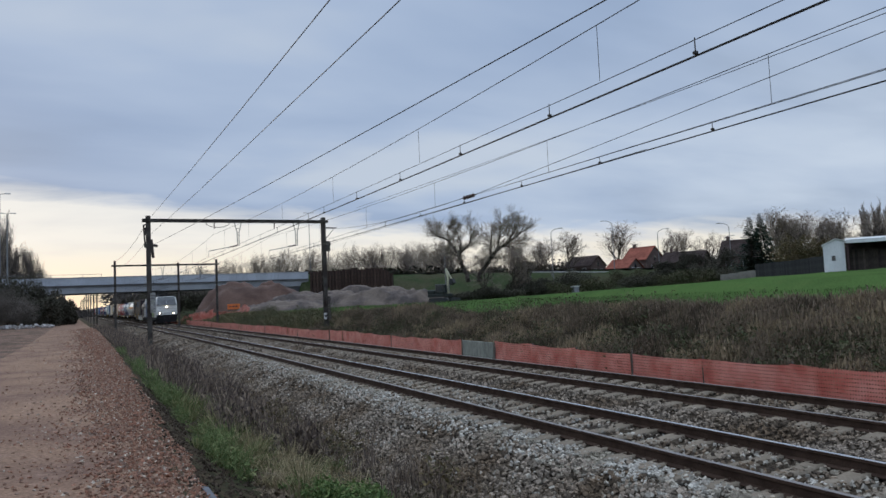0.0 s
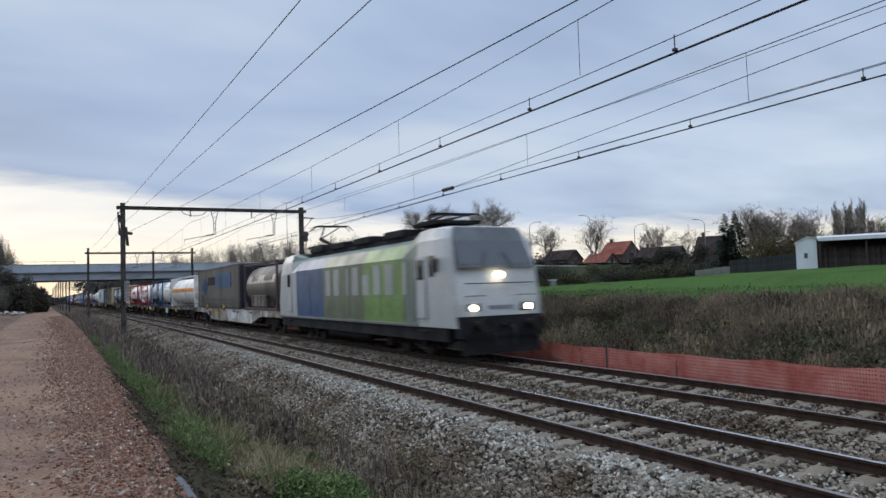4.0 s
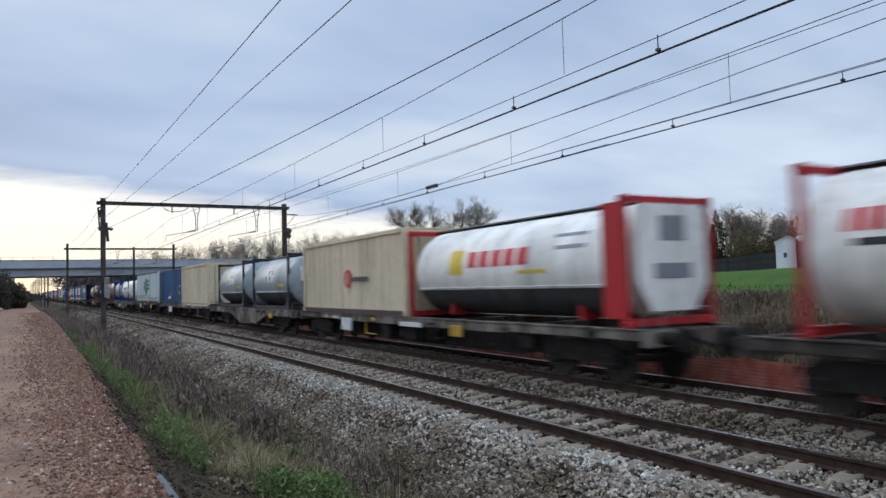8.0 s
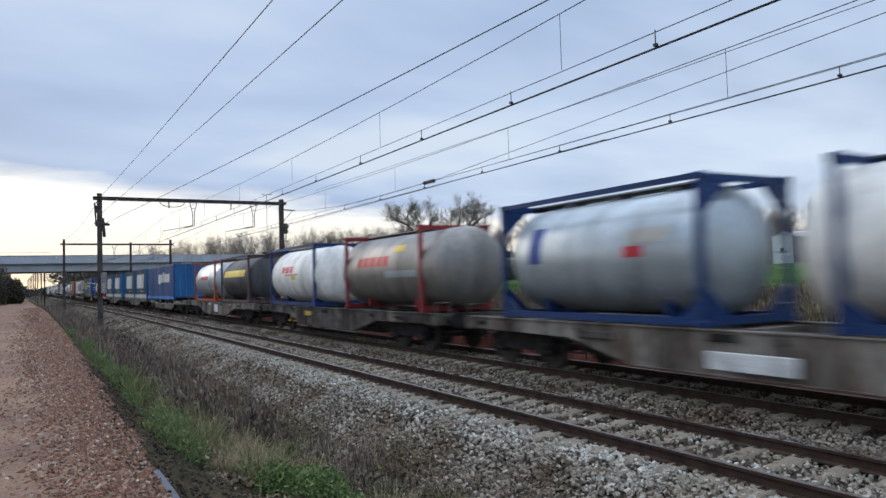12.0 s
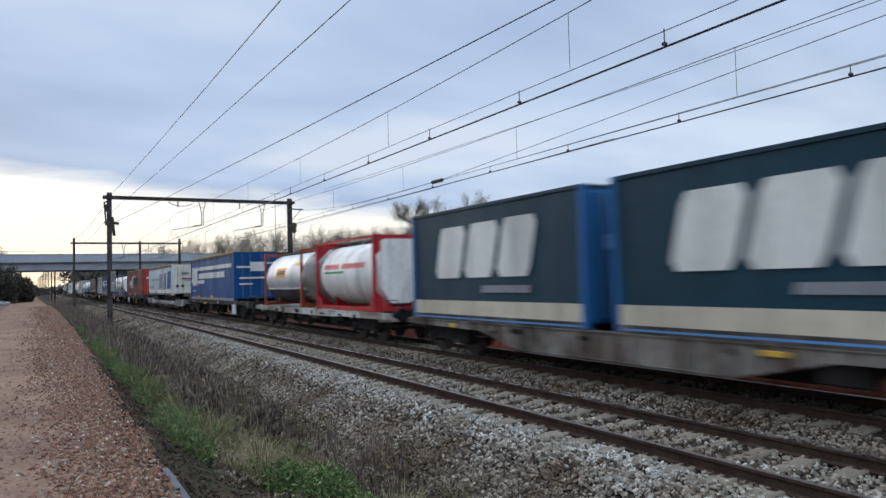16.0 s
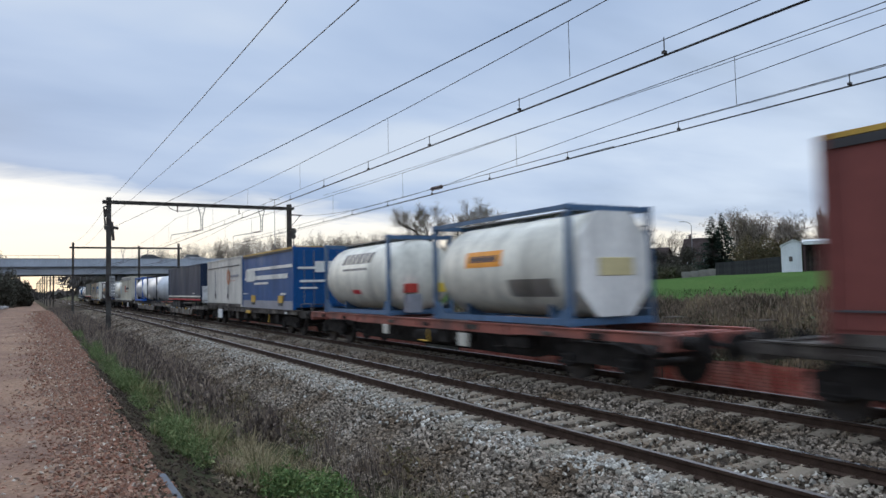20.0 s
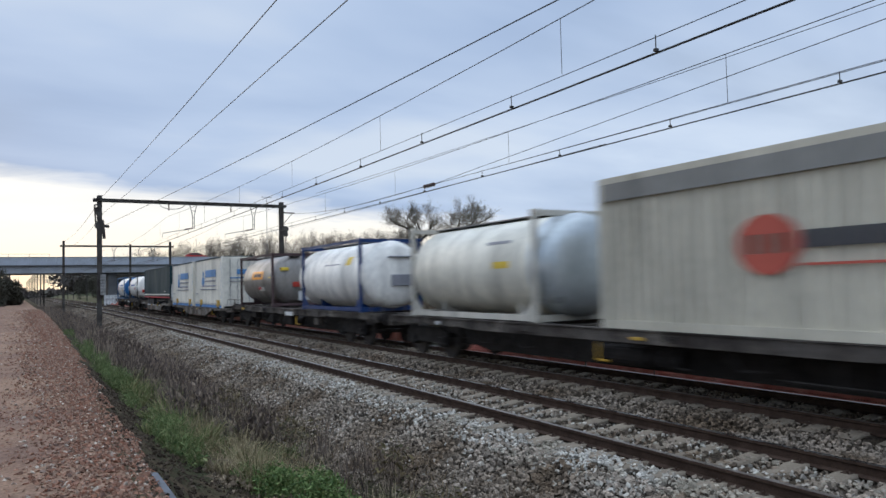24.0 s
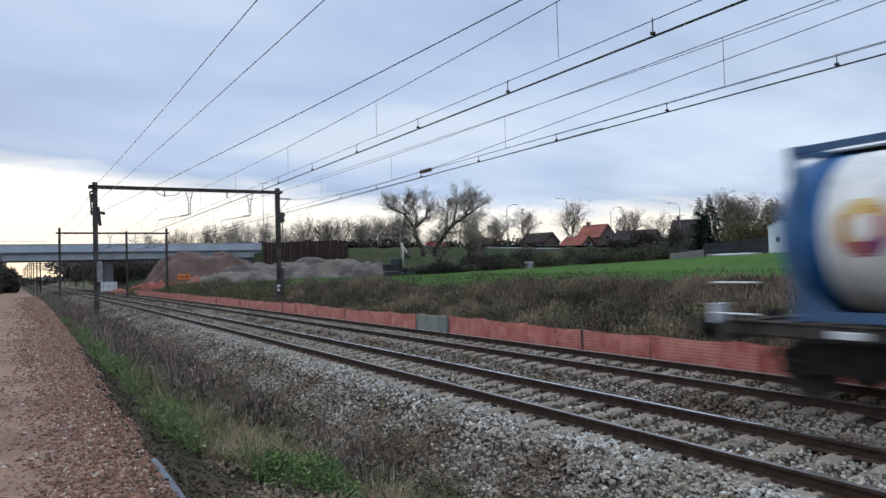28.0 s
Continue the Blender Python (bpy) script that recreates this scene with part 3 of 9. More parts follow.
def overhead():
    ys = [-68, -10, 48, 90, 132, 172, 216, 260, 300]
    st = [0.0, 0.1, -0.1, 0.12, -0.1, 0.12, -0.1, 0.1, 0]
    for which, uc, zc, zaux, top, sag, d0, c0, cs in (("near", TRACK["near"], 5.19, 5.41, 6.78, 0.53, 8.9, 6.9, 3.42), ("far", TRACK["far"], 5.12, 5.29, 6.62, 0.5, 8.7, 6.6, 3.48)):
        ol = thing("overhead_line", pose(0, 0, 0), "dark copper overhead line above a railway track", "overhead line", "overhead lines")
        for nm, z, r, dx in (("contact_wire", zc, 0.009, 0.018), ("contact_wire", zc, 0.009, -0.018), ("auxiliary_wire", zaux, 0.007, 0)):
            pts = []
            for i in range(len(ys) - 1):
                pts += sag_points(uc + st[i] + dx, z, ys[i], uc + st[i + 1] + dx, z, ys[i + 1], 0.02, 6)[:-1]
            part(nm, polytube(B(), pts, r), WIRE, ol)
        pts = []
        for i in range(len(ys) - 1):
            pts += sag_points(uc, top, ys[i], uc, top, ys[i + 1], sag, 14)[:-1]
        part("messenger_wire", polytube(B(), pts, 0.0085), WIRE, ol)
        for i in range(len(ys) - 1):
            a, b = ys[i], ys[i + 1]
            y = d0 - 7.0 * 12
            while y < b:
                if a < y:
                    k = (y - a) / (b - a)
                    zt = top - sag * 4 * k * (1 - k)
                    if y > -30:
                        part("dropper", tube(B(), (uc - off(y), y, zaux), (uc - off(y), y, zt), 0.005, n=4, caps=False), WIRE, ol)
                y += 7.0
        y = c0 - cs * 8
        while y < 150:
            bm = B()
            x = uc - off(y)
            tube(bm, (x, y, zc), (x, y, zaux), 0.008, n=4, caps=False)
            box(bm, x - 0.028, x + 0.028, y - 0.025, y + 0.025, zc - 0.008, zc + 0.03)
            part("clamp", bm, WIRE, ol)
            y += cs
    # feeders on the near masts and anchored wires
    for nm, pts, r in (("feeder_cable", sag_points(3.42, 5.9, -30, 3.4, 7.75, 48, 0.0, 8) + sag_points(3.4, 7.75, 48, 3.3, 7.8, 90, 0.4)[1:], 0.0105),
                       ("feeder_cable", sag_points(3.62, 5.05, -30, 3.58, 6.88, 48, 0.0, 8) + sag_points(3.58, 6.88, 48, 3.5, 7.0, 90, 0.4)[1:], 0.0085),
                       ("anchored_wire", sag_points(3.45, 6.02, 47.7, 7.83, 5.93, -20, 0.09, 16), 0.0105),
                       ("anchored_wire", sag_points(10.98, 5.27, 20.4, 11.0, 7.45, -30, 0.0, 10), 0.008),
                       ("parallel_wire", sag_points(10.95, 5.27, 20.4, 10.98, 5.33, -30, 0.0, 8), 0.007),
                       ("parallel_wire", sag_points(10.97, 6.34, 31, 11.0, 6.14, 10, 0.04, 8) + sag_points(11.0, 6.14, 10, 11.0, 6.17, -30, 0.0, 4)[1:], 0.007),
                       ("anchored_wire", sag_points(10.98, 5.3, 20.4, 14.4, 7.2, 48, 0.35, 10), 0.009),
                       ("anchored_wire", sag_points(14.45, 5.95, 48, 10.98, 5.13, 12, 0.0, 6), 0.008)):
        solo(nm, polytube(B(), pts, r), WIRE, "thin dark wire strung along the masts", "cable", "wires along the masts")
    bm = B()
    insulator(bm, (10.98 - off(20), 19.9, 5.28), (10.98 - off(20), 20.7, 5.29), 0.07, 4)
    solo("section_insulator", bm, INSUL, "dark section insulator hanging in the overhead line", "insulator")


overhead()

# ================= the goods train =================
SPEED, START = 22.99, 108.9
ROLLING = []     # (thing, metres behind the locomotive's nose, height)


def rolling(name, c, label, category, group, dz=0.0):
    ob = thing(name, on_line(TRACK["far"], START + c, dz), label, category, group)
    ROLLING.append((ob, c, dz))
    return ob


def paint(name, color, rough=0.5, grime=0.45, metal=0.0):
    return mat(name, color, rough, metal, spec=0.2, var=0.16, scale=0.7, fine=14, bump=0.04, streak=0.35, drip=0.06 + grime * 0.5, dirt=(1.1, tuple(c * 0.5 + d for c, d in zip(color, (0.013, 0.012, 0.009))), grime))


BOGIE = mat("bogie_grimy_steel", (0.022, 0.019, 0.017), 0.9, metal=0.0, spec=0.15, var=0.35, scale=4, fine=30, bump=0.2)
WHEELM = mat("wheel_steel", (0.045, 0.037, 0.032), 0.75, metal=0.3, var=0.3, scale=5, fine=30, bump=0.1)
TYREM = mat("tyre_rubber", (0.02, 0.02, 0.021), 0.85, var=0.2, scale=5, fine=30, bump=0.2)
GREYW = mat("wagon_grey_paint", (0.225, 0.2, 0.17), 0.9, spec=0.15, var=0.55, scale=1.6, fine=14, bump=0.15, tint=(0.1, 0.072, 0.055), dirt=(1.3, (0.045, 0.034, 0.028), 0.95), streak=0.35, drip=0.6)
STAINW = mat("wagon_stained_white", (0.62, 0.6, 0.53), 0.9, spec=0.15, var=0.3, scale=0.55, fine=10, bump=0.1, tint=(0.27, 0.22, 0.16), dirt=(0.8, (0.15, 0.085, 0.05), 1.0), streak=0.6, drip=0.5)
DARKW = mat("wagon_dark_paint", (0.088, 0.077, 0.067), 0.9, spec=0.15, var=0.5, scale=0.9, fine=12, bump=0.12, tint=(0.034, 0.027, 0.023), dirt=(1.4, (0.2, 0.175, 0.145), 0.75), drip=0.5)
REDW = mat("wagon_red_brown_paint", (0.27, 0.075, 0.05), 0.75, var=0.35, scale=0.9, fine=12, bump=0.1, tint=(0.16, 0.06, 0.045), dirt=(0.9, (0.1, 0.06, 0.05), 0.5))
YELLOW = paint("signal_yellow_paint", (0.55, 0.33, 0.05), 0.6, 0.6)
PLATE = mat("plate_white_paint", (0.6, 0.6, 0.58), 0.6, var=0.25, scale=2, fine=20, bump=0.05, dirt=(2, (0.25, 0.22, 0.2), 0.5))
BLACK = mat("black_paint", (0.02, 0.02, 0.022), 0.6, var=0.2, bump=0.05)


def make_bogie():
    """One Y25-like bogie: frame, axles with wheels, springs; meshes shared by all."""
    bm = B()
    for s in (-1, 1):
        extrude(bm, [(-1.25, 0.62), (-0.95, 0.62), (-0.8, 0.42), (0.8, 0.42), (0.95, 0.62), (1.25, 0.62), (1.25, 0.72), (0.7, 0.86), (-0.7, 0.86), (-1.25, 0.72)], s * 1.0 - 0.07, s * 1.0 + 0.07, "x")
    box(bm, -1.0, 1.0, -0.2, 0.2, 0.5, 0.82)
    for y in (-1.2, 1.2):
        box(bm, -1.0, 1.0, y - 0.05, y + 0.05, 0.6, 0.7)
    frame_mesh = mesh_of(bm, "bogie_frame", BOGIE)
    bm = B()
    for s in (-1, 1):
        tube(bm, (s * 0.66, 0, 0.46), (s * 0.79, 0, 0.46), 0.46, n=24)
        tube(bm, (s * 0.79, 0, 0.46), (s * 0.82, 0, 0.46), 0.30, 0.12, n=18)
    tube(bm, (-0.95, 0, 0.46), (0.95, 0, 0.46), 0.08, n=10)
    wheel_mesh = mesh_of(bm, "wheelset", WHEELM)
    bm = B()
    cbox(bm, -0.12, 0.12, -0.3, 0.3, 0.38, 0.44, 0.02)
    cbox(bm, -0.12, 0.12, -0.16, 0.16, 0.32, 0.6, 0.03)
    tube(bm, (0, -0.26, 0.42), (0, -0.26, 0.66), 0.075, n=8)
    tube(bm, (0, 0.26, 0.42), (0, 0.26, 0.66), 0.075, n=8)
    box_mesh = mesh_of(bm, "axle_box", BOGIE)
    return frame_mesh, wheel_mesh, box_mesh


BOGIE_PARTS = make_bogie()


def add_bogie(parent, y):
    f, w, a = BOGIE_PARTS
    bg = part("bogie", f, None, parent, m=pose(0, y, 0))
    for k in (-0.9, 0.9):
        part("wheelset", w, None, bg, m=pose(0, k, 0))
        for s in (-1, 1):
            part("axle_box", a, None, bg, m=pose(s * 1.02, k, 0))


def make_buffer():
    bm = B()
    tube(bm, (0, 0, 0), (0, -0.35, 0), 0.12, n=12)
    tube(bm, (0, -0.35, 0), (0, -0.52, 0), 0.08, n=12)
    tube(bm, (0, -0.52, 0), (0, -0.58, 0), 0.23, 0.22, n=16)
    return mesh_of(bm, "buffer", BOGIE)


BUFFER = make_buffer()


def wagon(c0, c1, style, paint_, label, boxes=(), drop=0.0):
    """A container wagon from c0 to c1 metres behind the nose. style: belly, flat or pocket; drop: how much lower its deck lies."""
    L = c1 - c0
    w = rolling("container_wagon", (c0 + c1) / 2, label, "freight wagon", "wagons of the goods train")
    h = L / 2 - 0.55
    for s in (-1, 1):
        bm = B()
        x0, x1 = (s * 1.27, s * 1.13) if s < 0 else (s * 1.13, s * 1.27)
        if style == "belly":
            prof = [(-h, 0.86), (-h + 4.0, 0.82), (-h + 5.8, 0.42), (h - 5.8, 0.42), (h - 4.0, 0.82), (h, 0.86), (h, 1.13 - drop), (-h, 1.13 - drop)]
            if drop:
                prof[0:6] = [(a, b - 0.06) for a, b in prof[0:6]]
        elif style == "pocket":
            prof = [(-h, 0.8), (-h + 3.6, 0.8), (-h + 4.4, 0.36), (h - 4.4, 0.36), (h - 3.6, 0.8), (h, 0.8), (h, 1.0), (h - 3.6, 1.02), (h - 4.4, 0.74), (-h + 4.4, 0.74), (-h + 3.6, 1.02), (-h, 1.0)]
            if drop:      # the low kind: deep panels over the bogies, a shallow sill between
                prof = [(-h, 0.62), (-h + 0.9, 0.48), (-h + 3.6, 0.5), (-h + 4.3, 0.58), (h - 4.3, 0.58), (h - 3.6, 0.5), (h - 0.9, 0.48), (h, 0.62), (h, 1.02), (h - 3.6, 1.02), (h - 4.3, 0.86), (-h + 4.3, 0.86), (-h + 3.6, 1.02), (-h, 1.02)]
        else:
            prof = [(-h, 0.95 - drop), (-h + 4.2, 0.94 - drop), (-h + 4.9, 0.9 - drop), (h - 4.9, 0.9 - drop), (h - 4.2, 0.94 - drop), (h, 0.95 - drop), (h, 1.12 - drop), (-h, 1.12 - drop)]
        extrude(bm, prof, x0, x1, "x")
        # flange lips along the sill
        if style != "pocket":
            xa, xb = (s * 1.3, s * 1.1) if s < 0 else (s * 1.1, s * 1.3)
            box(bm, xa, xb, -h, h, 1.131 - drop, 1.155 - drop)
            if style == "belly":
                box(bm, xa, xb, -h + 5.9, h - 5.9, 0.395, 0.42)
        sill = part("side_sill", bm, paint_, w)
        # ribs, pockets and stanchions
        n = int(2 * h / 1.5)
        for i in range(n + 1):
            y = -h + 0.25 + (2 * h - 0.5) * i / n
            bm = B()
            z0 = 0.45 if (style == "belly" and abs(y) < h - 5.8) else 0.82 if style == "belly" else 0.95
            if style == "pocket" and abs(y) < h - 4.4:
                z0, zt = 0.4, 0.73
            else:
                zt = 1.12 - drop if style != "pocket" else 0.99
            xo = s * 1.271
            box(bm, min(xo, xo + s * 0.03), max(xo, xo + s * 0.03), y - 0.03, y + 0.03, z0, zt)
            part("rib", bm, paint_, sill)
    bm = B()
    box(bm, -0.25, 0.25, -h, h, 0.8 - drop, 1.05 - drop)
    part("centre_sill", bm, DARKW, w)
    if style == "flat":
        # a black box, with tanks and pipes, added to darken the underside
        bm = B()
        box(bm, -0.42, 0.42, -h + 4.4, h - 4.4, 0.5, 0.78)
        for s in (-1, 1):
            tube(bm, (s * 0.75, -1.4, 0.6), (s * 0.75, 0.6, 0.6), 0.2, n=12)
            tube(bm, (s * 0.6, -h + 3.2, 0.45), (s * 0.6, h - 3.2, 0.45), 0.03, n=5)
        part("brake_gear", bm, BOGIE, w, "black filler box under the deck with air tanks and pipes")
    k = max(4, int(L / 3.1))
    for i in range(k):
        y = -h + 0.5 + (2 * h - 1.0) * i / (k - 1)
        bm = B()
        box(bm, -1.12, 1.12, y - 0.14, y + 0.14, 0.7 if drop else 0.92, 1.11 - drop if style != "pocket" or abs(y) > h - 3 else 0.6)
        part("crossmember", bm, paint_, w)
    if style == "pocket":
        bm = B()
        box(bm, -1.1, 1.1, -h + 4.3, h - 4.3, 0.36, 0.42)
        part("pocket_floor", bm, DARKW, w)
        for s in (-1, 1):
            for i in range(7):
                y = -h + 4.8 + (2 * h - 9.6) * i / 6
                bm = B()
                box(bm, min(s * 1.28, s * 1.34), max(s * 1.28, s * 1.34), y - 0.12, y + 0.12, 0.75, 0.86)
                part("lifting_step", bm, YELLOW if i % 3 == 1 else PLATE, w)
    for e in (-1, 1):
        bm = B()
        box(bm, -1.27, 1.27, e * h if e > 0 else -h - 0.14, (h + 0.14) if e > 0 else -h, 0.82, 1.12 - drop * 0.8)
        part("headstock", bm, paint_, w)
        for s in (-1, 1):
            part("buffer", BUFFER, None, w, m=pose(s * 0.875, e * (h + 0.14), 0.98, 0, 0, 0 if e < 0 else 180))
        bm = B()
        tube(bm, (0, e * (h + 0.1), 0.95), (0, e * (h + 0.55), 0.82), 0.05, n=8)
        tube(bm, (0.3, e * (h + 0.14), 0.8), (0.25, e * (h + 0.4), 0.35), 0.03, n=6)
        part("coupling", bm, BOGIE, w)
        add_bogie(w, e * (h - 2.0))
        bm = B()
        tube(bm, (-1.2, e * (h + 0.05), 1.14), (-1.2, e * (h + 0.05), 1.45), 0.018, n=5)
        tube(bm, (-1.2, e * (h + 0.05), 1.45), (-0.75, e * (h + 0.05), 1.45), 0.018, n=5)
        tube(bm, (-0.75, e * (h + 0.05), 1.45), (-0.75, e * (h + 0.05), 1.14), 0.018, n=5)
        part("handrail", bm, GREYW, w)
    for y0, y1, z0, z1, pm in boxes:
        bm = B()
        cbox(bm, -1.34, -1.275, y0, y1, z0, z1, 0.012)
        part("side_plate", bm, pm, w)
    # what hangs under the deck: trusses, air tank, brake levers, hoses, boxes
    rg = random.Random(int(c0 * 7))
    # inner beams added to shut out view and light below the deck
    for s in (-1, 1):
        bm = B()
        xi = s * 0.62
        extrude(bm, [(-h + 3.3, 0.95), (-h + 3.6, 0.5), (-h + 4.6, 0.34), (h - 4.6, 0.34), (h - 3.6, 0.5), (h - 3.3, 0.95)], xi - 0.04, xi + 0.04, "x")
        part("longitudinal_beam", bm, BOGIE, w)
    bm = B()
    tube(bm, (-0.9, -0.75, 0.6), (-0.9, 0.75, 0.6), 0.19, n=12)
    part("air_tank", bm, BOGIE, w)
    for i in range(9):
        y = -h + 3.6 + (2 * h - 7.2) * (i + rg.uniform(0.1, 0.9)) / 9
        if style == "belly" and abs(y) < h - 5.6:
            continue
        k = rg.random()
        bm = B()
        if k < 0.35:
            cbox(bm, -1.18, -0.86, y - rg.uniform(0.15, 0.45), y + rg.uniform(0.15, 0.45), rg.uniform(0.42, 0.62), 0.88, 0.03)
            part("equipment_box", bm, BOGIE if rg.random() < 0.7 else DARKW, w)
        elif k < 0.7:
            tube(bm, (-1.16, y, 0.86), (-1.16, y, 0.48), 0.03, n=6)
            tube(bm, (-1.16, y, 0.5), (-1.16, y + rg.uniform(-0.9, 0.9), 0.5), 0.025, n=6)
            part("brake_lever", bm, BOGIE if rg.random() < 0.6 else YELLOW, w)
        else:
            polytube(bm, [(-1.1, y - 0.5, 0.84), (-1.12, y - 0.25, 0.6), (-1.12, y + 0.2, 0.56), (-1.1, y + 0.5, 0.84)], 0.03, 6)
            part("hose", bm, BOGIE, w)
    for i in range(7):
        y = -h + 0.6 + (2 * h - 1.2) * (i + rg.random()) / 7
        bm = B()
        a = rg.uniform(0.06, 0.3)
        cbox(bm, -1.315, -1.275, y - a, y + a, 0.96 - drop, 0.96 - drop + rg.uniform(0.06, 0.14), 0.01)
        part("side_plate", bm, rg.choice((PLATE, YELLOW, BOGIE, DARKW, BOGIE, DARKW)), w)
    return w


# ---- load units -------------------------------------------------
def curved_patch(bm, r, zc, y0, y1, a0, a1, n=8, side=-1, lift=0.006, shear=0.0):
    """A plate that follows the vessel's side between two angles (degrees above the horizontal)."""
    rows = []
    n = max(n, math.ceil(abs(a1 - a0) / 5))
    for i in range(n + 1):
        a = radians(a0 + (a1 - a0) * i / n)
        k = shear * i / n
        rows.append([bm.verts.new((side * (r + l) * math.cos(a), y + k, zc + (r + l) * math.sin(a))) for y, l in ((y0, lift), (y1, lift), (y0, -0.01), (y1, -0.01))])
    for p, q in zip(rows, rows[1:]):
        bm.faces.new((p[0], p[1], q[1], q[0]))
        bm.faces.new((p[2], p[0], q[0], q[2]))
        bm.faces.new((p[1], p[3], q[3], q[1]))
    bm.faces.new((rows[0][0], rows[0][2], rows[0][3], rows[0][1]))
    bm.faces.new((rows[-1][1], rows[-1][3], rows[-1][2], rows[-1][0]))
    bmesh.ops.recalc_face_normals(bm, faces=bm.faces[:])


def vessel_mesh(r, L, zc, n=36, bulge=0.5):
    bm = B()
    secs = []
    for k in range(9):
        a = math.pi / 2 * k / 8
        secs.append((-L / 2 + bulge * (1 - math.cos(a)), r * (0.02 + 0.98 * math.sin(a))))
    secs += [(-y, q) for y, q in secs[::-1]]
    rings = [[bm.verts.new((q * math.cos(2 * math.pi * i / n), y, zc + q * math.sin(2 * math.pi * i / n))) for i in range(n)] for y, q in secs]
    for a, b in zip(rings, rings[1:]):
        for i in range(n):
            bm.faces.new((a[i], b[i], b[(i + 1) % n], a[(i + 1) % n]))
    bm.faces.new(rings[0])
    bm.faces.new(rings[-1][::-1])
    bmesh.ops.recalc_face_normals(bm, faces=bm.faces[:])
    return bm


Z0 = 1.16      # the deck on which the load units stand


def post_frame(bm, y, h, w=1.22, t=0.1, d=0.13, octo=False, cross=True):
    for s in (-1, 1):
        box(bm, s * w - (t if s > 0 else 0), s * w + (t if s < 0 else 0), y - d / 2, y + d / 2, Z0, Z0 + h)
    box(bm, -w + t, w - t, y - d / 2 + 0.01, y + d / 2 - 0.01, Z0 + 0.02, Z0 + 0.17)
    box(bm, -w + t, w - t, y - d / 2 + 0.01, y + d / 2 - 0.01, Z0 + h - 0.14, Z0 + h - 0.01)
    if octo:
        for s in (-1, 1):
            for z0, z1 in ((Z0 + 0.15, Z0 + 0.72), (Z0 + h - 0.15, Z0 + h - 0.72)):
                extrude(bm, [(s * (w - t), z0), (s * (w - t - 0.62), z0), (s * (w - t), z1)], y - d / 2 + 0.02, y + d / 2 - 0.02)


def tank(c0, c1, label, vessel, frame, h=2.59, rails=True, top=True, belly=None, patches=(), words=(), octo=False, nose=0.0, endplate=None, endpatches=(), r=1.2, tail=None, dz=0.0, lowbox=False, ladder=True, front_cap=None, rear_cap=None, cheek=None):
    """A tank container: end frames, rails, vessel, walkway; patches: (y0, y1, angle0, angle1, paint)."""
    L = c1 - c0
    t = rolling("tank_container", (c0 + c1) / 2, label, "tank container", "load units on the train", dz)
    zc = Z0 + h / 2 + 0.02
    Lv = L - 0.12
    tail = nose * 0.6 if tail is None else tail
    vm = vessel_mesh(r, Lv, zc)
    for v in vm.verts:      # the domes may stand out of their frames
        v.co.y += -nose if v.co.y < 0 else tail
    ves = part("vessel", vm, vessel, t, smooth=True)
    for e in (-1, 1):
        bm = B()
        post_frame(bm, e * (L / 2 - 0.08), h, octo=octo)
        part("end_frame", bm, frame, t)
        for s in (-1, 1):
            for z in (Z0, Z0 + h - 0.12):
                bm = B()
                cbox(bm, s * 1.14 - 0.09, s * 1.14 + 0.09, e * (L / 2 - 0.085) - 0.095, e * (L / 2 - 0.085) + 0.095, z - 0.004, z + 0.124, 0.015)
                part("corner_casting", bm, frame, t)
    for s in (-1, 1):
        if rails:
            bm = B()
            box(bm, s * 1.15 - 0.05, s * 1.15 + 0.05, -L / 2 + 0.16, L / 2 - 0.16, Z0 + 0.03, Z0 + 0.17)
            for e in (-1, 1):      # gussets at the ends of the bottom rail
                extrude(bm, [(e * (L / 2 - 0.16), Z0 + 0.17), (e * (L / 2 - 0.6), Z0 + 0.17), (e * (L / 2 - 0.16), Z0 + 0.5)], s * 1.15 - 0.035, s * 1.15 + 0.035, "x")
            part("bottom_rail", bm, frame, t)
        if top:
            bm = B()
            box(bm, s * 1.16 - 0.045, s * 1.16 + 0.045, -L / 2 + 0.16, L / 2 - 0.16, Z0 + h - 0.11, Z0 + h - 0.01)
            part("top_rail", bm, frame, t)
        for y in (-L * 0.3, L * 0.3):
            bm = B()
            extrude(bm, [(s * 0.35, zc - r * 0.95), (s * 0.8, zc - r * 0.74), (s * 0.8, Z0 + 0.1), (s * 0.35, Z0 + 0.1)], y - 0.06, y + 0.06)
            part("saddle", bm, frame, t)
    bm = B()
    box(bm, -0.32, 0.32, -L / 2 + 0.1, L / 2 - 0.1, Z0 + h - 0.045, Z0 + h - 0.015)
    for y in (-L * 0.25, 0.1, L * 0.27):
        tube(bm, (0, y, zc + r - 0.03), (0, y, Z0 + h - 0.05), 0.24, n=12)
    part("walkway", bm, GALV, t, "galvanised walkway with manlids")
    if ladder:
        bm = B()
        y = -L / 2 - 0.0
        for x in (0.72, 1.02):
            tube(bm, (x, y, Z0 + 0.2), (x, y, Z0 + h - 0.1), 0.016, n=5)
        for i in range(7):
            z = Z0 + 0.35 + i * 0.31
            tube(bm, (0.72, y, z), (1.02, y, z), 0.014, n=5)
        part("ladder", bm, GALV, t)
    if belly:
        # the vessel is darker from 24 degrees below its middle downwards
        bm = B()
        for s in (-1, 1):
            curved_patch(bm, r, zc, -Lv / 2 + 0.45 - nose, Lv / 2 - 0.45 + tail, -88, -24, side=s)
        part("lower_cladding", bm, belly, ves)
        bm = B()
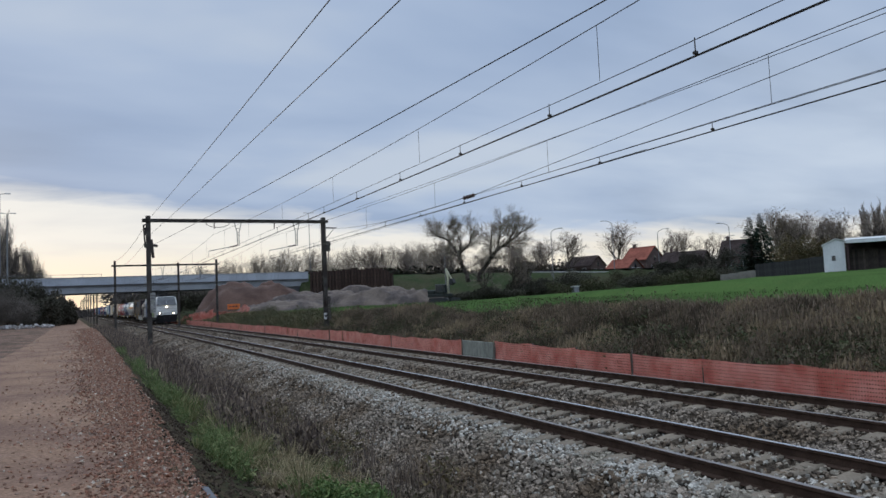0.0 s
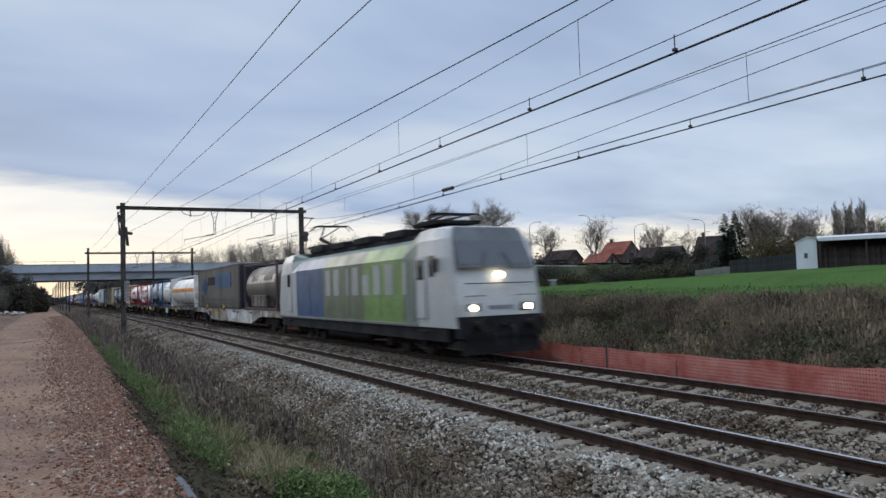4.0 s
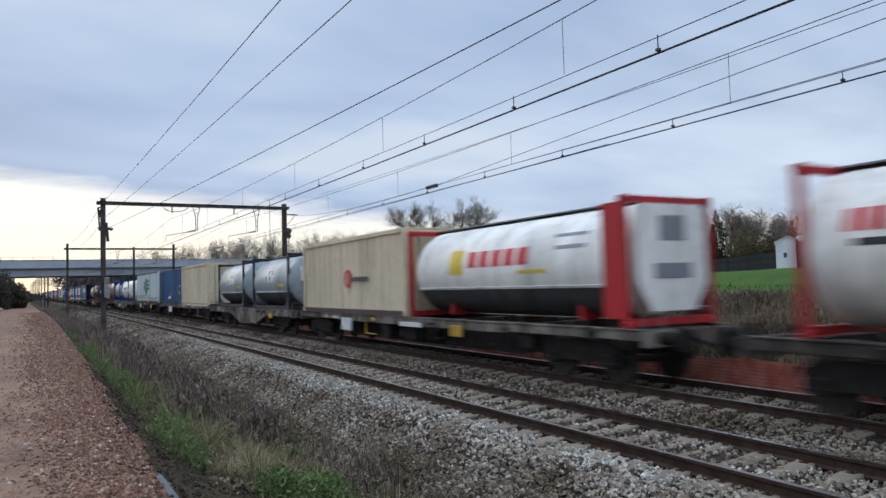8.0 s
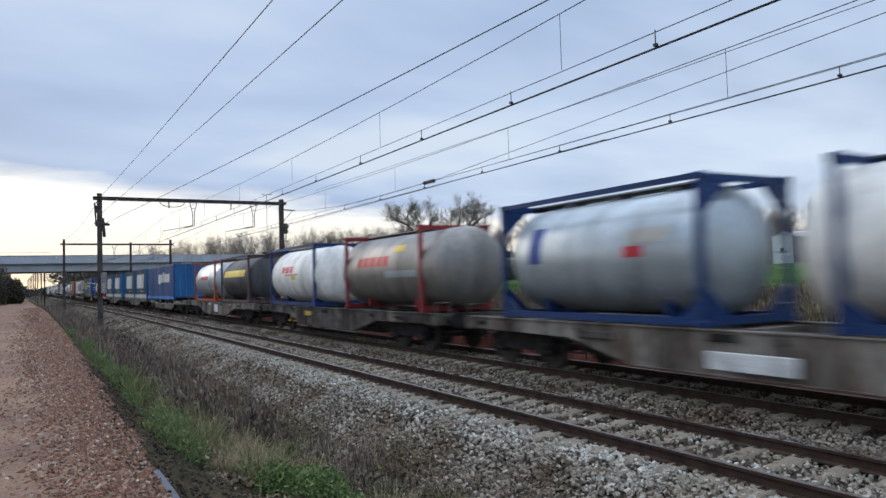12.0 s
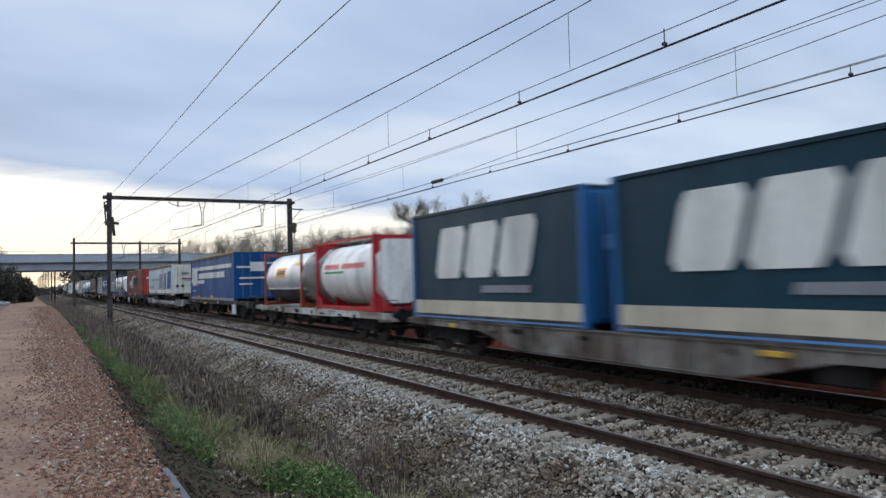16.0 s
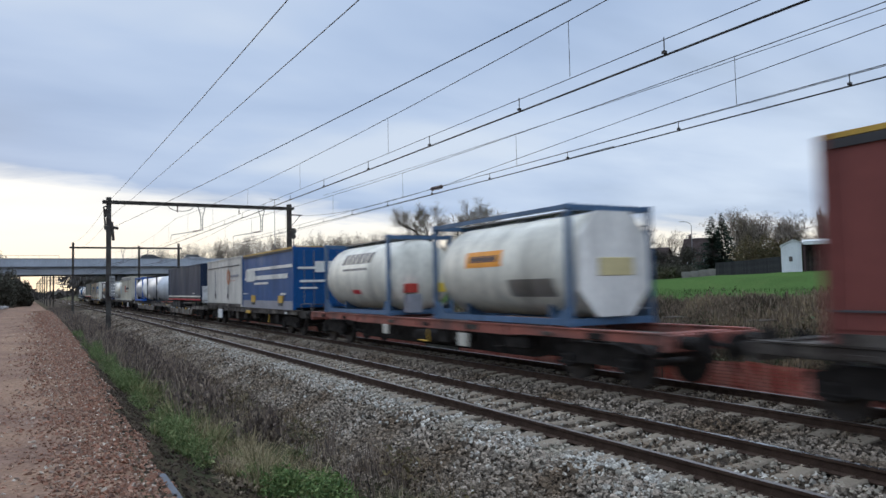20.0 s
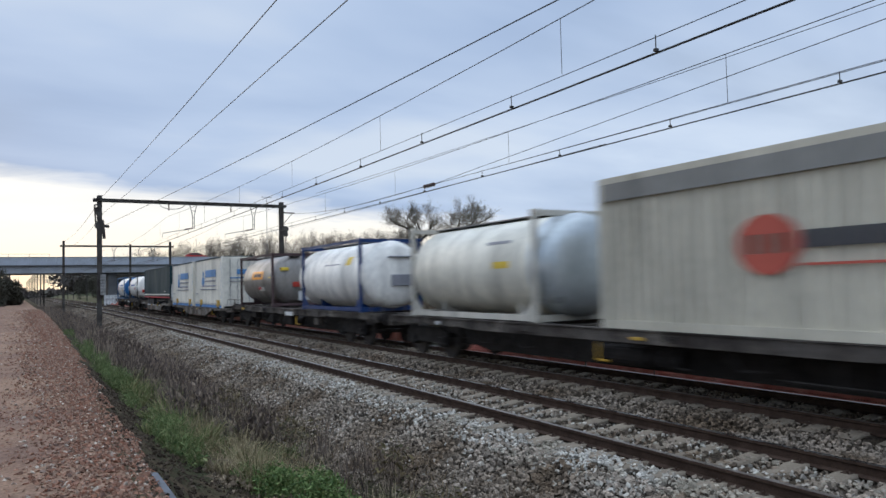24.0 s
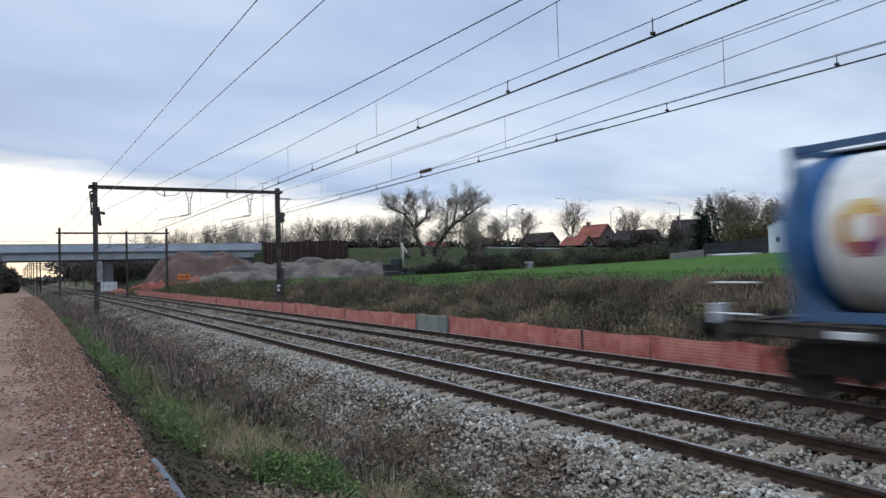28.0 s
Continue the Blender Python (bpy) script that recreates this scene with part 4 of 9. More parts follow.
        for s in (-1, 1):
            curved_patch(bm, r, zc, -Lv / 2 + 0.45 - nose, Lv / 2 - 0.45 + tail, -25, -22.5, n=1, side=s, lift=0.035)
        part("drip_strip", bm, PLATE, ves)
    for y0, y1, a0, a1, pm in patches:
        bm = B()
        curved_patch(bm, r, zc, y0, y1, a0, a1)
        part("panel", bm, pm, ves)
    for y0, y1, a0, a1, count, pm in words:
        step = (y1 - y0) / count
        bm = B()
        for i in range(count):      # unread lettering: plain bars
            curved_patch(bm, r, zc, y0 + step * i, y0 + step * (i + 0.72), a0, a1, n=3, lift=0.008, shear=0)
        part("marking", bm, pm, ves)
    if endplate:
        bm = B()
        y = -L / 2 - 0.03
        pts = [(-0.95, Z0 + 0.85), (-0.6, Z0 + 0.3), (0.6, Z0 + 0.3), (0.95, Z0 + 0.85), (0.95, Z0 + h - 0.25), (0.8, Z0 + h - 0.16), (-0.8, Z0 + h - 0.16), (-0.95, Z0 + h - 0.25)]
        if endplate[0] == "octagon":
            pts = [(-1.02, Z0 + 0.8), (-0.5, Z0 + 0.2), (0.5, Z0 + 0.2), (1.02, Z0 + 0.8), (1.02, Z0 + h - 0.7), (0.5, Z0 + h - 0.14), (-0.5, Z0 + h - 0.14), (-1.02, Z0 + h - 0.7)]
        extrude(bm, pts, y - 0.02, y + 0.05)
        part("end_panel", bm, endplate[1], t)
    if cheek:      # plated frame sides beside the leading dome
        for s in (-1, 1):
            bm = B()
            cbox(bm, s * 1.17 - 0.03, s * 1.17 + 0.03, -L / 2 + 0.14, -L / 2 + 0.14 + cheek, Z0 + 0.17, Z0 + h - 0.12, 0.01)
            part("frame_cheek", bm, frame, t)
    for end, cladding, out in ((1, front_cap, nose), (-1, rear_cap, tail)):
        if not cladding:
            continue
        bm = B()
        n = 28
        rings = [[bm.verts.new((q * math.cos(2 * math.pi * i / n), end * (y - out), zc + q * math.sin(2 * math.pi * i / n))) for i in range(n)]
                 for q, y in ((r + 0.012, -Lv / 2 + 0.9), (r + 0.012, -Lv / 2 + 0.4), (r * 0.97, -Lv / 2 + 0.22), (r * 0.8, -Lv / 2 + 0.07), (r * 0.5, -Lv / 2 - 0.005), (0.05, -Lv / 2 - 0.015))]
        for a, b in zip(rings, rings[1:]):
            for i in range(n):
                bm.faces.new((a[i], a[(i + 1) % n], b[(i + 1) % n], b[i]))
        bm.faces.new(rings[-1])
        bmesh.ops.recalc_face_normals(bm, faces=bm.faces[:])
        part("end_cladding", bm, cladding, ves, smooth=True)
    for x0, x1, z0, z1, pm in endpatches:
        bm = B()
        cbox(bm, x0, x1, -L / 2 - (0.065 if endplate else 0.02) - nose, -L / 2 + 0.34 - nose, Z0 + z0, Z0 + z1, 0.008)
        part("end_plate", bm, pm, t)
    if lowbox:
        bm = B()
        cbox(bm, -1.2, -0.7, -L * 0.2, L * 0.28, Z0 + 0.2, Z0 + 0.85, 0.03)
        part("cabinet", bm, GREYW, t, "grey valve cabinet")
    return t


def corrugated(bm, x, y0, y1, z0, z1, pitch=0.28, depth=0.05, s=-1, flat=0.0):
    """An upright sheet with trapezoid folds along y, at x, facing s."""
    pts = []
    y = y0
    while y < y1 - 1e-6:
        for k, d in ((0.0, 0), (0.26, 0), (0.38, 1), (0.74, 1), (0.86, 0)):
            q = y + k * pitch
            if q < y1:
                pts.append((q, d * depth))
        y += pitch
    pts.append((y1, 0))
    lo = [bm.verts.new((x - s * d, q, z0)) for q, d in pts]
    hi = [bm.verts.new((x - s * d, q, z1)) for q, d in pts]
    for i in range(len(pts) - 1):
        bm.faces.new((lo[i], lo[i + 1], hi[i + 1], hi[i]))


def box_unit(c0, c1, label, side_paint, h=2.75, kind="box", roof=None, name="freight_container", category="freight container", end=None, post=None, base=None, shapes=(), ends=(), skirt=None,
             straps=(), w=1.26, z0=Z0, pitch=0.28, lower=None, doors=2, rails=True):
    """A box or curtain-sided load unit. shapes: (outline of (y, z) points, paint) raised on the near side; ends: the same, (x, z), on the leading end."""
    L = c1 - c0
    h += 0.12
    t = rolling(name, (c0 + c1) / 2, label, category, "load units on the train")
    y0, y1, zt = -L / 2, L / 2, z0 + h
    post, end, base, roof = post or side_paint, end or side_paint, base or DARKW, roof or side_paint
    if kind == "box":
        bm = B()
        box(bm, -w + 0.045, w - 0.045, y0 + 0.06, y1 - 0.06, z0 + 0.15, zt - 0.05)
        part("body", bm, side_paint, t)
        for s in (-1, 1):
            bm = B()
            corrugated(bm, s * w, y0 + 0.1, y1 - 0.1, z0 + 0.16, zt - 0.12, pitch=pitch, s=s)
            part("side_wall", bm, side_paint, t)
    else:
        bm = B()
        box(bm, -w + 0.02, w - 0.02, y0 + 0.03, y1 - 0.03, z0 + 0.1, zt - 0.03)
        part("body", bm, side_paint, t)
        for s in (-1, 1):
            # the curtain hangs in shallow folds between its straps
            bm = B()
            n, k = max(24, int(L * 5)), 6
            za, zb = z0 + 0.22, zt - 0.09
            vs = [[bm.verts.new((s * (w + 0.004 + 0.012 * noise.noise((y0 * 0.1 + i * 0.5, j * 0.9, c0)) + 0.006 * math.sin(i * 0.63) * (1 - j / k)), y0 + 0.12 + (L - 0.24) * i / n, za + (zb - za) * j / k)) for j in range(k + 1)] for i in range(n + 1)]
            for i in range(n):
                for j in range(k):
                    bm.faces.new((vs[i][j], vs[i + 1][j], vs[i + 1][j + 1], vs[i][j + 1]))
            part("curtain", bm, side_paint, t, smooth=True)
    for s in (-1, 1):
        bm = B()
        box(bm, s * (w - 0.01) - 0.05, s * (w - 0.01) + 0.05, y0 + 0.05, y1 - 0.05, z0, z0 + 0.16)
        part("bottom_rail", bm, base, t)
        bm = B()
        box(bm, s * (w - 0.01) - 0.045, s * (w - 0.01) + 0.045, y0 + 0.05, y1 - 0.05, zt - (0.08 if kind != "box" else 0.13), zt)
        part("top_rail", bm, roof, t)
        for e in (-1, 1):
            bm = B()
            cbox(bm, s * (w - 0.03) - 0.075, s * (w - 0.03) + 0.075, e * (L / 2 - 0.07) - 0.075, e * (L / 2 - 0.07) + 0.075, z0 - 0.003, zt + 0.004, 0.02)
            part("corner_post", bm, post, t)
    for i in range(max(3, int(L / 1.2))):
        bm = B()
        a = y0 + 0.1 + (L - 0.2) * i / max(3, int(L / 1.2))
        b = a + (L - 0.2) / max(3, int(L / 1.2)) - 0.05
        box(bm, -w + 0.06, w - 0.06, a, b, zt - 0.03, zt + 0.012)
        part("roof_panel", bm, roof, t)
    # the leading end
    bm = B()
    box(bm, -w + 0.08, w - 0.08, y0 - 0.0, y0 + 0.05, z0 + 0.14, zt - 0.1)
    part("end_wall", bm, end, t)
    for i in range(doors):
        bm = B()
        a = -w + 0.12 + (2 * w - 0.24) / doors * i
        cbox(bm, a, a + (2 * w - 0.24) / doors - 0.03, y0 - 0.022, y0 + 0.01, z0 + 0.2, zt - 0.16, 0.01)
        dr = part("end_door", bm, end, t)
        bm = B()
        for q in (0.3, 0.7):
            xx = a + (2 * w - 0.24) / doors * q
            tube(bm, (xx, y0 - 0.04, z0 + 0.2), (xx, y0 - 0.04, zt - 0.18), 0.016, n=6)
        part("locking_bar", bm, GALV, dr)
    for y in straps:
        y, a, lo, hi = y if isinstance(y, tuple) else (y, 0.27, 0.02, 0.3)
        bm = B()
        cbox(bm, -w - 0.06, -w + 0.02, y - a, y + a, z0 + lo, z0 + hi, 0.012)
        pk = part("lifting_pocket", bm, YELLOW, t, "yellow grapple pocket mark")
        # a raised black block stands for the dark inside the grapple hole
        part("slot", cbox(B(), -w - 0.075, -w + 0.01, y - a * 0.75, y + a * 0.75, z0 + lo - 0.12, z0 + lo + 0.02, 0.012), BLACK, pk)
    if skirt:
        bm = B()
        box(bm, -w - 0.035, -w - 0.016, y0 + 0.15, y1 - 0.15, z0 + skirt[0], z0 + skirt[1])
        part("lower_band", bm, skirt[2], t)
    for pts, pm in shapes:
        bm = B()
        extrude(bm, pts, -w - 0.042, -w - 0.018, "x")
        part("marking", bm, pm, t)
    for pts, pm in ends:
        bm = B()
        extrude(bm, pts, y0 - 0.075, y0 - 0.06)
        part("end_marking", bm, pm, t)
    return t


def bar(y0, y1, z0, z1, slant=0.0):
    return [(y0, z0), (y1, z0), (y1 + slant, z1), (y0 + slant, z1)]


def disc(y, z, ry, rz, n=20):
    return [(y + ry * math.cos(2 * math.pi * i / n), z + rz * math.sin(2 * math.pi * i / n)) for i in range(n)]


def running_gear(t, L, z0, c):
    """Axles, legs and lights of a road trailer under its body t."""
    for y in (L / 2 - 2.2, L / 2 - 3.5, L / 2 - 4.8):
        bm = B()
        for s in (-1, 1):
            tube(bm, (s * 0.95, y, 0.94), (s * 1.22, y, 0.94), 0.5, n=20)
        tube(bm, (-0.95, y, 0.94), (0.95, y, 0.94), 0.07, n=8)
        part("trailer_axle", bm, TYREM, t)
    for s in (-1, 1):
        bm = B()
        box(bm, s * 0.6 - 0.06, s * 0.6 + 0.06, -L / 2 + 0.4, L / 2 - 0.4, z0 - 0.28, z0 + 0.02)
        part("chassis_rail", bm, BLACK, t)
        bm = B()
        box(bm, s * 1.1 - 0.05, s * 1.1 + 0.05, -L / 2 + 2.6, -L / 2 + 2.8, z0 - 0.62, z0)
        part("landing_leg", bm, BLACK, t)


def lbar(L, u0, u1, z0, z1, slant=0.0):
    """A bar on the near side: u from the trailing end, z above the deck."""
    return bar(L / 2 - u1, L / 2 - u0, Z0 + z0, Z0 + z1, -slant)


def ldisc(L, u, z, ru, rz):
    return disc(L / 2 - u, Z0 + z, ru, rz)


def letter_block(L, u, w, z0, z1, slant):
    """A big leaning block with its corners cut: the plain shape of one emblem letter."""
    c, h = 0.2, z1 - z0
    pts = [(c, 0), (w - c * 0.4, 0), (w, c), (w, h - c), (w - c, h), (c * 0.4, h), (0, h - c), (0, c)]
    return [(L / 2 - (u + a + slant * b / h), Z0 + z0 + b) for a, b in pts]


def word(L, u0, u1, z0, z1, count, pm, slant=0.0, gap=0.22):
    step = (u1 - u0) / count
    return [(lbar(L, u0 + i * step, u0 + (i + 1 - gap) * step, z0, z1, slant), pm) for i in range(count)]


RED = paint("tank_frame_red", (0.42, 0.025, 0.03), 0.45, 0.3)
DRED = paint("tank_frame_dark_red", (0.25, 0.03, 0.035), 0.5, 0.4)
ORED = paint("tank_frame_orange_red", (0.36, 0.075, 0.035), 0.5, 0.4)
BLUEF = paint("tank_frame_blue", (0.012, 0.038, 0.125), 0.45, 0.3)
BLUEB = paint("tank_frame_bright_blue", (0.03, 0.12, 0.42), 0.45, 0.25)
STEELB = paint("tank_frame_steel_blue", (0.07, 0.13, 0.22), 0.5, 0.3)
DGREY = paint("tank_frame_dark_grey", (0.028, 0.031, 0.038), 0.55, 0.3)
DBROWN = paint("tank_frame_dark_brown", (0.08, 0.05, 0.05), 0.6, 0.4)
WHITET = paint("tank_white", (0.82, 0.79, 0.72), 0.5, 0.4)
CREAMT = paint("tank_cream", (0.68, 0.65, 0.55), 0.45, 0.4)
GREYT = paint("tank_grey", (0.45, 0.49, 0.5), 0.36, 0.4, 0.45)
SILVER = paint("tank_brushed_steel", (0.6, 0.61, 0.62), 0.45, 0.25, 0.55)
BGREYT = paint("tank_blue_grey", (0.3, 0.345, 0.355), 0.42, 0.4)
DIRTYT = paint("tank_dirty_steel", (0.29, 0.27, 0.245), 0.46, 0.5, 0.6)
DARKT = paint("tank_dark_grey", (0.07, 0.07, 0.072), 0.6, 0.5)
BLUET = paint("tank_blue", (0.022, 0.12, 0.295), 0.45, 0.3)
ORANGE = paint("orange_panel", (0.72, 0.27, 0.02), 0.5, 0.15)
YELLOWP = paint("yellow_panel", (0.72, 0.5, 0.06), 0.5, 0.15)
REDL = paint("red_lettering", (0.55, 0.04, 0.05), 0.5, 0.1)
BLUEL = paint("blue_lettering", (0.045, 0.085, 0.26), 0.5, 0.1)
DARKL = paint("dark_lettering", (0.06, 0.06, 0.065), 0.5, 0.1)
WHITEL = paint("white_lettering", (0.7, 0.69, 0.63), 0.55, 0.35)
GREYL = paint("grey_lettering", (0.25, 0.25, 0.27), 0.55, 0.2)
GREENL = paint("green_lettering", (0.03, 0.26, 0.1), 0.5, 0.1)
FADEB = paint("faded_blue_print", (0.045, 0.13, 0.24), 0.6, 0.35)
INK = paint("black_lettering", (0.018, 0.018, 0.02), 0.6, 0.2)
FADEO = paint("faded_orange_print", (0.55, 0.24, 0.13), 0.6, 0.3)
PALEG = paint("pale_green_print", (0.3, 0.42, 0.33), 0.6, 0.3)
SKYL = paint("sky_blue_panel", (0.1, 0.25, 0.48), 0.5, 0.15)
BEIGE = paint("beige_container", (0.64, 0.53, 0.365), 0.6, 0.15)
BLUEC = paint("blue_container", (0.014, 0.08, 0.19), 0.55, 0.35)
GREYC = paint("grey_curtain", (0.125, 0.113, 0.095), 0.6, 0.4)
LGREYC = paint("pale_grey_curtain", (0.50, 0.56, 0.56), 0.55, 0.35)
PETBLUE = paint("deep_blue_curtain", (0.012, 0.06, 0.17), 0.5, 0.25)
TRIMBLUE = paint("azure_trim", (0.06, 0.22, 0.5), 0.45, 0.2)
SLATE = paint("slate_curtain", (0.008, 0.038, 0.058), 0.55, 0.1)
TANB = paint("cream_tan_band", (0.56, 0.49, 0.37), 0.6, 0.45)
CREAMB = paint("cream_band", (0.52, 0.49, 0.42), 0.6, 0.45)
ROYAL = paint("royal_blue_curtain", (0.004, 0.064, 0.2), 0.5, 0.15)
WHITEC = paint("white_curtain", (0.73, 0.69, 0.585), 0.55, 0.35)
REDBR = paint("red_brown_curtain", (0.17, 0.05, 0.042), 0.6, 0.3)
REDEND = paint("bright_red_panel", (0.42, 0.05, 0.035), 0.55, 0.3)
WBOX = paint("dirty_white_panel", (0.56, 0.53, 0.47), 0.6, 0.4)
NAVY = paint("navy_curtain", (0.014, 0.026, 0.055), 0.55, 0.25)
DGREEN = paint("dark_green_curtain", (0.008, 0.032, 0.04), 0.55, 0.12)
REDSTRIPE = paint("red_stripe", (0.45, 0.03, 0.04), 0.5, 0.15)
GOLD = paint("ochre_roof_rail", (0.42, 0.26, 0.05), 0.55, 0.3)
CRONOS = paint("grey_beige_container", (0.54, 0.5, 0.4), 0.6, 0.35)
CRONRED = paint("faded_red_emblem", (0.46, 0.1, 0.07), 0.55, 0.2)


def train_loads():
    G, BL, PK, FL = GREYW, "belly", "pocket", "flat"
    gw = "grey weathered container wagon on two bogies"
    dw = "dark grimy container wagon on two bogies"
    rw = "red brown flat container wagon on two bogies"
    pw = "grey pocket wagon with yellow steps on two bogies"
    plate = lambda a: [(a, a + 0.9, 0.55, 1.0, PLATE)]
    wagon(18.6, 43.4, BL, STAINW, "off-white stained container wagon on two bogies", [(-2.2, -1.0, 0.6, 0.95, WHITEP), (3, 3.7, 0.62, 0.95, YELLOW), (6, 6.6, 0.62, 0.95, DARKW)])
    tank(19.7, 26.85, "dull brown tank container with ochre panel and dark frame", paint("tank_dull_brown", (0.17, 0.145, 0.12), 0.5, 0.4, 0.2), DBROWN, h=2.67, patches=[(-3, 3, 8, 30, TANB)], words=[(-2.4, -0.6, 14, 30, 4, DBROWN), (0.6, 2.2, 14, 30, 4, DBROWN)], octo=False, lowbox=True, nose=0.3)
    L = 13.7
    box_unit(28.3, 42.0, "grey curtain-sided swap body with blue lettering panel", GREYC, kind="curtain", roof=DBROWN, end=DGREY, h=2.72, straps=(-2.6, 3.2), shapes=[(lbar(L, 6.75, 11.6, 1.46, 2.4), FADEB)] + word(L, 7.1, 11.4, 1.62, 2.2, 7, GREYC, 0, 0.66) + word(L, 3.85, 6.55, 1.66, 2.22, 5, INK, 0, 0.3) + [(lbar(L, 1.35 + q, 1.75 + q, 1.3 - 0.32 * q, 2.15 - 0.2 * q, 0.75), FADEB) for q in (0, 0.62, 1.24)]
             + [(lbar(L, 0.2, 13.5, z, z + 0.045), DARKL) for z in (0.34, 0.62)] + [(lbar(L, 1.2, 1.9, 0.45, 0.95), DARKL)],
             ends=[([(-0.9, Z0 + 1.6), (0, Z0 + 0.8), (0.9, Z0 + 1.6), (0, Z0 + 2.4)], BLUEL)])
    wagon(43.9, 64.4, FL, G, gw, [(4.5, 5.6, 0.5, 0.95, PLATE), (-1, -0.3, 0.7, 1.0, YELLOW)])
    tank(44.4, 56.9, "long white gas tank container with orange band", WHITET, WHITET, h=2.62, rails=False, patches=[(-5.6, 5.6, -2, 14, ORANGE)], words=[(-0.6, 0.5, 2, 10, 3, DBROWN)], octo=True, r=1.18, endplate=("round", WHITET))
    tank(57.15, 63.2, "cream white tank container in a blue frame", paint("tank_cream_white", (0.82, 0.78, 0.68), 0.5, 0.3), BLUEF, h=2.62, words=[(-1.9, -0.4, 35, 38, 3, BLUEL), (-1.9, -0.5, 24, 27, 3, BLUEL), (0.8, 2.0, 26, 29, 3, GREYL)], patches=[(-0.9, 0.9, 3, 14, CREAMB)])
    wagon(65.2, 83.2, FL, DARKW, dw, [(-5.0, -4.5, 0.6, 0.9, YELLOW), (0.2, 0.9, 0.7, 0.98, YELLOW), (-2.8, -1.6, 0.7, 0.98, PLATE), (5.3, 5.9, 0.7, 0.98, YELLOW)])
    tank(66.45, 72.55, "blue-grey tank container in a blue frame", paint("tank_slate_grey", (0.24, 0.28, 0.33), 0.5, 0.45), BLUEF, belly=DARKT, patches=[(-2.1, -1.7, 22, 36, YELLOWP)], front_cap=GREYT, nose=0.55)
    tank(75.6, 81.75, "white tank container with red lettering in a red frame", WHITET, RED, top=False, rails=False, words=[(-2.1, -0.3, 10, 26, 9, REDL), (0.0, 2.4, 10, 26, 10, REDL)], patches=[(-0.8, 2.2, 0, 5, BLACK), (-0.4, 0.9, -25, -16, REDL)], nose=0.5)
    wagon(84.4, 105.4, FL, G, gw, plate(4.2) + [(-3.5, -2.9, 0.7, 1.0, YELLOW), (-1.2, 0.2, 0.86, 1.0, PLATE)])
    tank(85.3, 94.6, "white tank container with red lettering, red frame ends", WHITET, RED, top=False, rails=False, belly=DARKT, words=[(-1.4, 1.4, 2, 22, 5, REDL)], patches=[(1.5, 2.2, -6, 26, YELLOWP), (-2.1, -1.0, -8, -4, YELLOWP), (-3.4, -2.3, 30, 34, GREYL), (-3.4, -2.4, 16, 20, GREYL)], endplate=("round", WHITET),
         endpatches=[(-0.35, 0.35, 1.7, 2.2, GREYL), (-0.5, 0.5, 0.95, 1.25, GREYL)], cheek=0.55)
    L = 9.65
    box_unit(94.75, 104.4, "beige smooth-sided bulk container with small red mark", BEIGE, kind="box", h=2.62, pitch=0.6, base=DBROWN, roof=BEIGE, shapes=[(ldisc(L, 5.0, 1.25, 0.33, 0.33), REDL), (ldisc(L, 5.0, 1.25, 0.2, 0.2), BEIGE), (lbar(L, 5.45, 6.8, 1.15, 1.3), DARKL)])
    wagon(105.8, 122.2, BL, G, gw, [(-4.9, -4.4, 0.72, 0.95, YELLOW)])
    for a in (106.8, 114.9):
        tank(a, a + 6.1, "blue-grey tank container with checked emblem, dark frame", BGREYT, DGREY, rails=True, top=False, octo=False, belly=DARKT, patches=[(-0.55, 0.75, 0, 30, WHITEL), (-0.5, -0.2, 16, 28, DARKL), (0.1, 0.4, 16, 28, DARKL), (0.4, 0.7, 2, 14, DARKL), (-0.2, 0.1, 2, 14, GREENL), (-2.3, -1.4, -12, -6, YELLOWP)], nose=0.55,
             endpatches=[(-0.75, 0.55, 1.3, 1.95, WHITEL), (-0.6, -0.2, 1.62, 1.9, DARKL), (0.1, 0.45, 1.35, 1.62, DARKL)])
    wagon(122.8, 143.7, FL, G, gw, [(4.3, 5.6, 0.48, 0.95, PLATE)])
    box_unit(123.95, 133.25, "plain beige ribbed freight container", BEIGE, h=2.78, pitch=0.62, base=BEIGE, z0=Z0 - 0.06, shapes=[(lbar(9.3, 0.1, 9.2, z, z + 0.02), DBROWN) for z in (0.05, 0.11)])
    L = 9.2
    box_unit(133.4, 142.6, "dark blue deeply ribbed container with small emblem", BLUEC, h=2.7, pitch=0.75, shapes=[(lbar(L, 3.5, 4.45, 0.4, 0.62), WHITEL), (lbar(L, 4.5, 5.0, 0.36, 0.58), REDBR), (lbar(L, 4.55, 4.9, 0.64, 0.92), FADEO), (lbar(L, 8.2, 8.55, 0.77, 1.03), GOLD), (lbar(L, 8.3, 8.75, 1.36, 1.48), GREYT), (lbar(L, 0.1, 9.1, 0.22, 0.25), STEELB)])
    wagon(144.1, 162.3, FL, DARKW, dw, [(-4.5, -3.9, 0.62, 1.0, YELLOW), (2.5, 3.2, 0.62, 1.0, PLATE)])
    L = 13.9
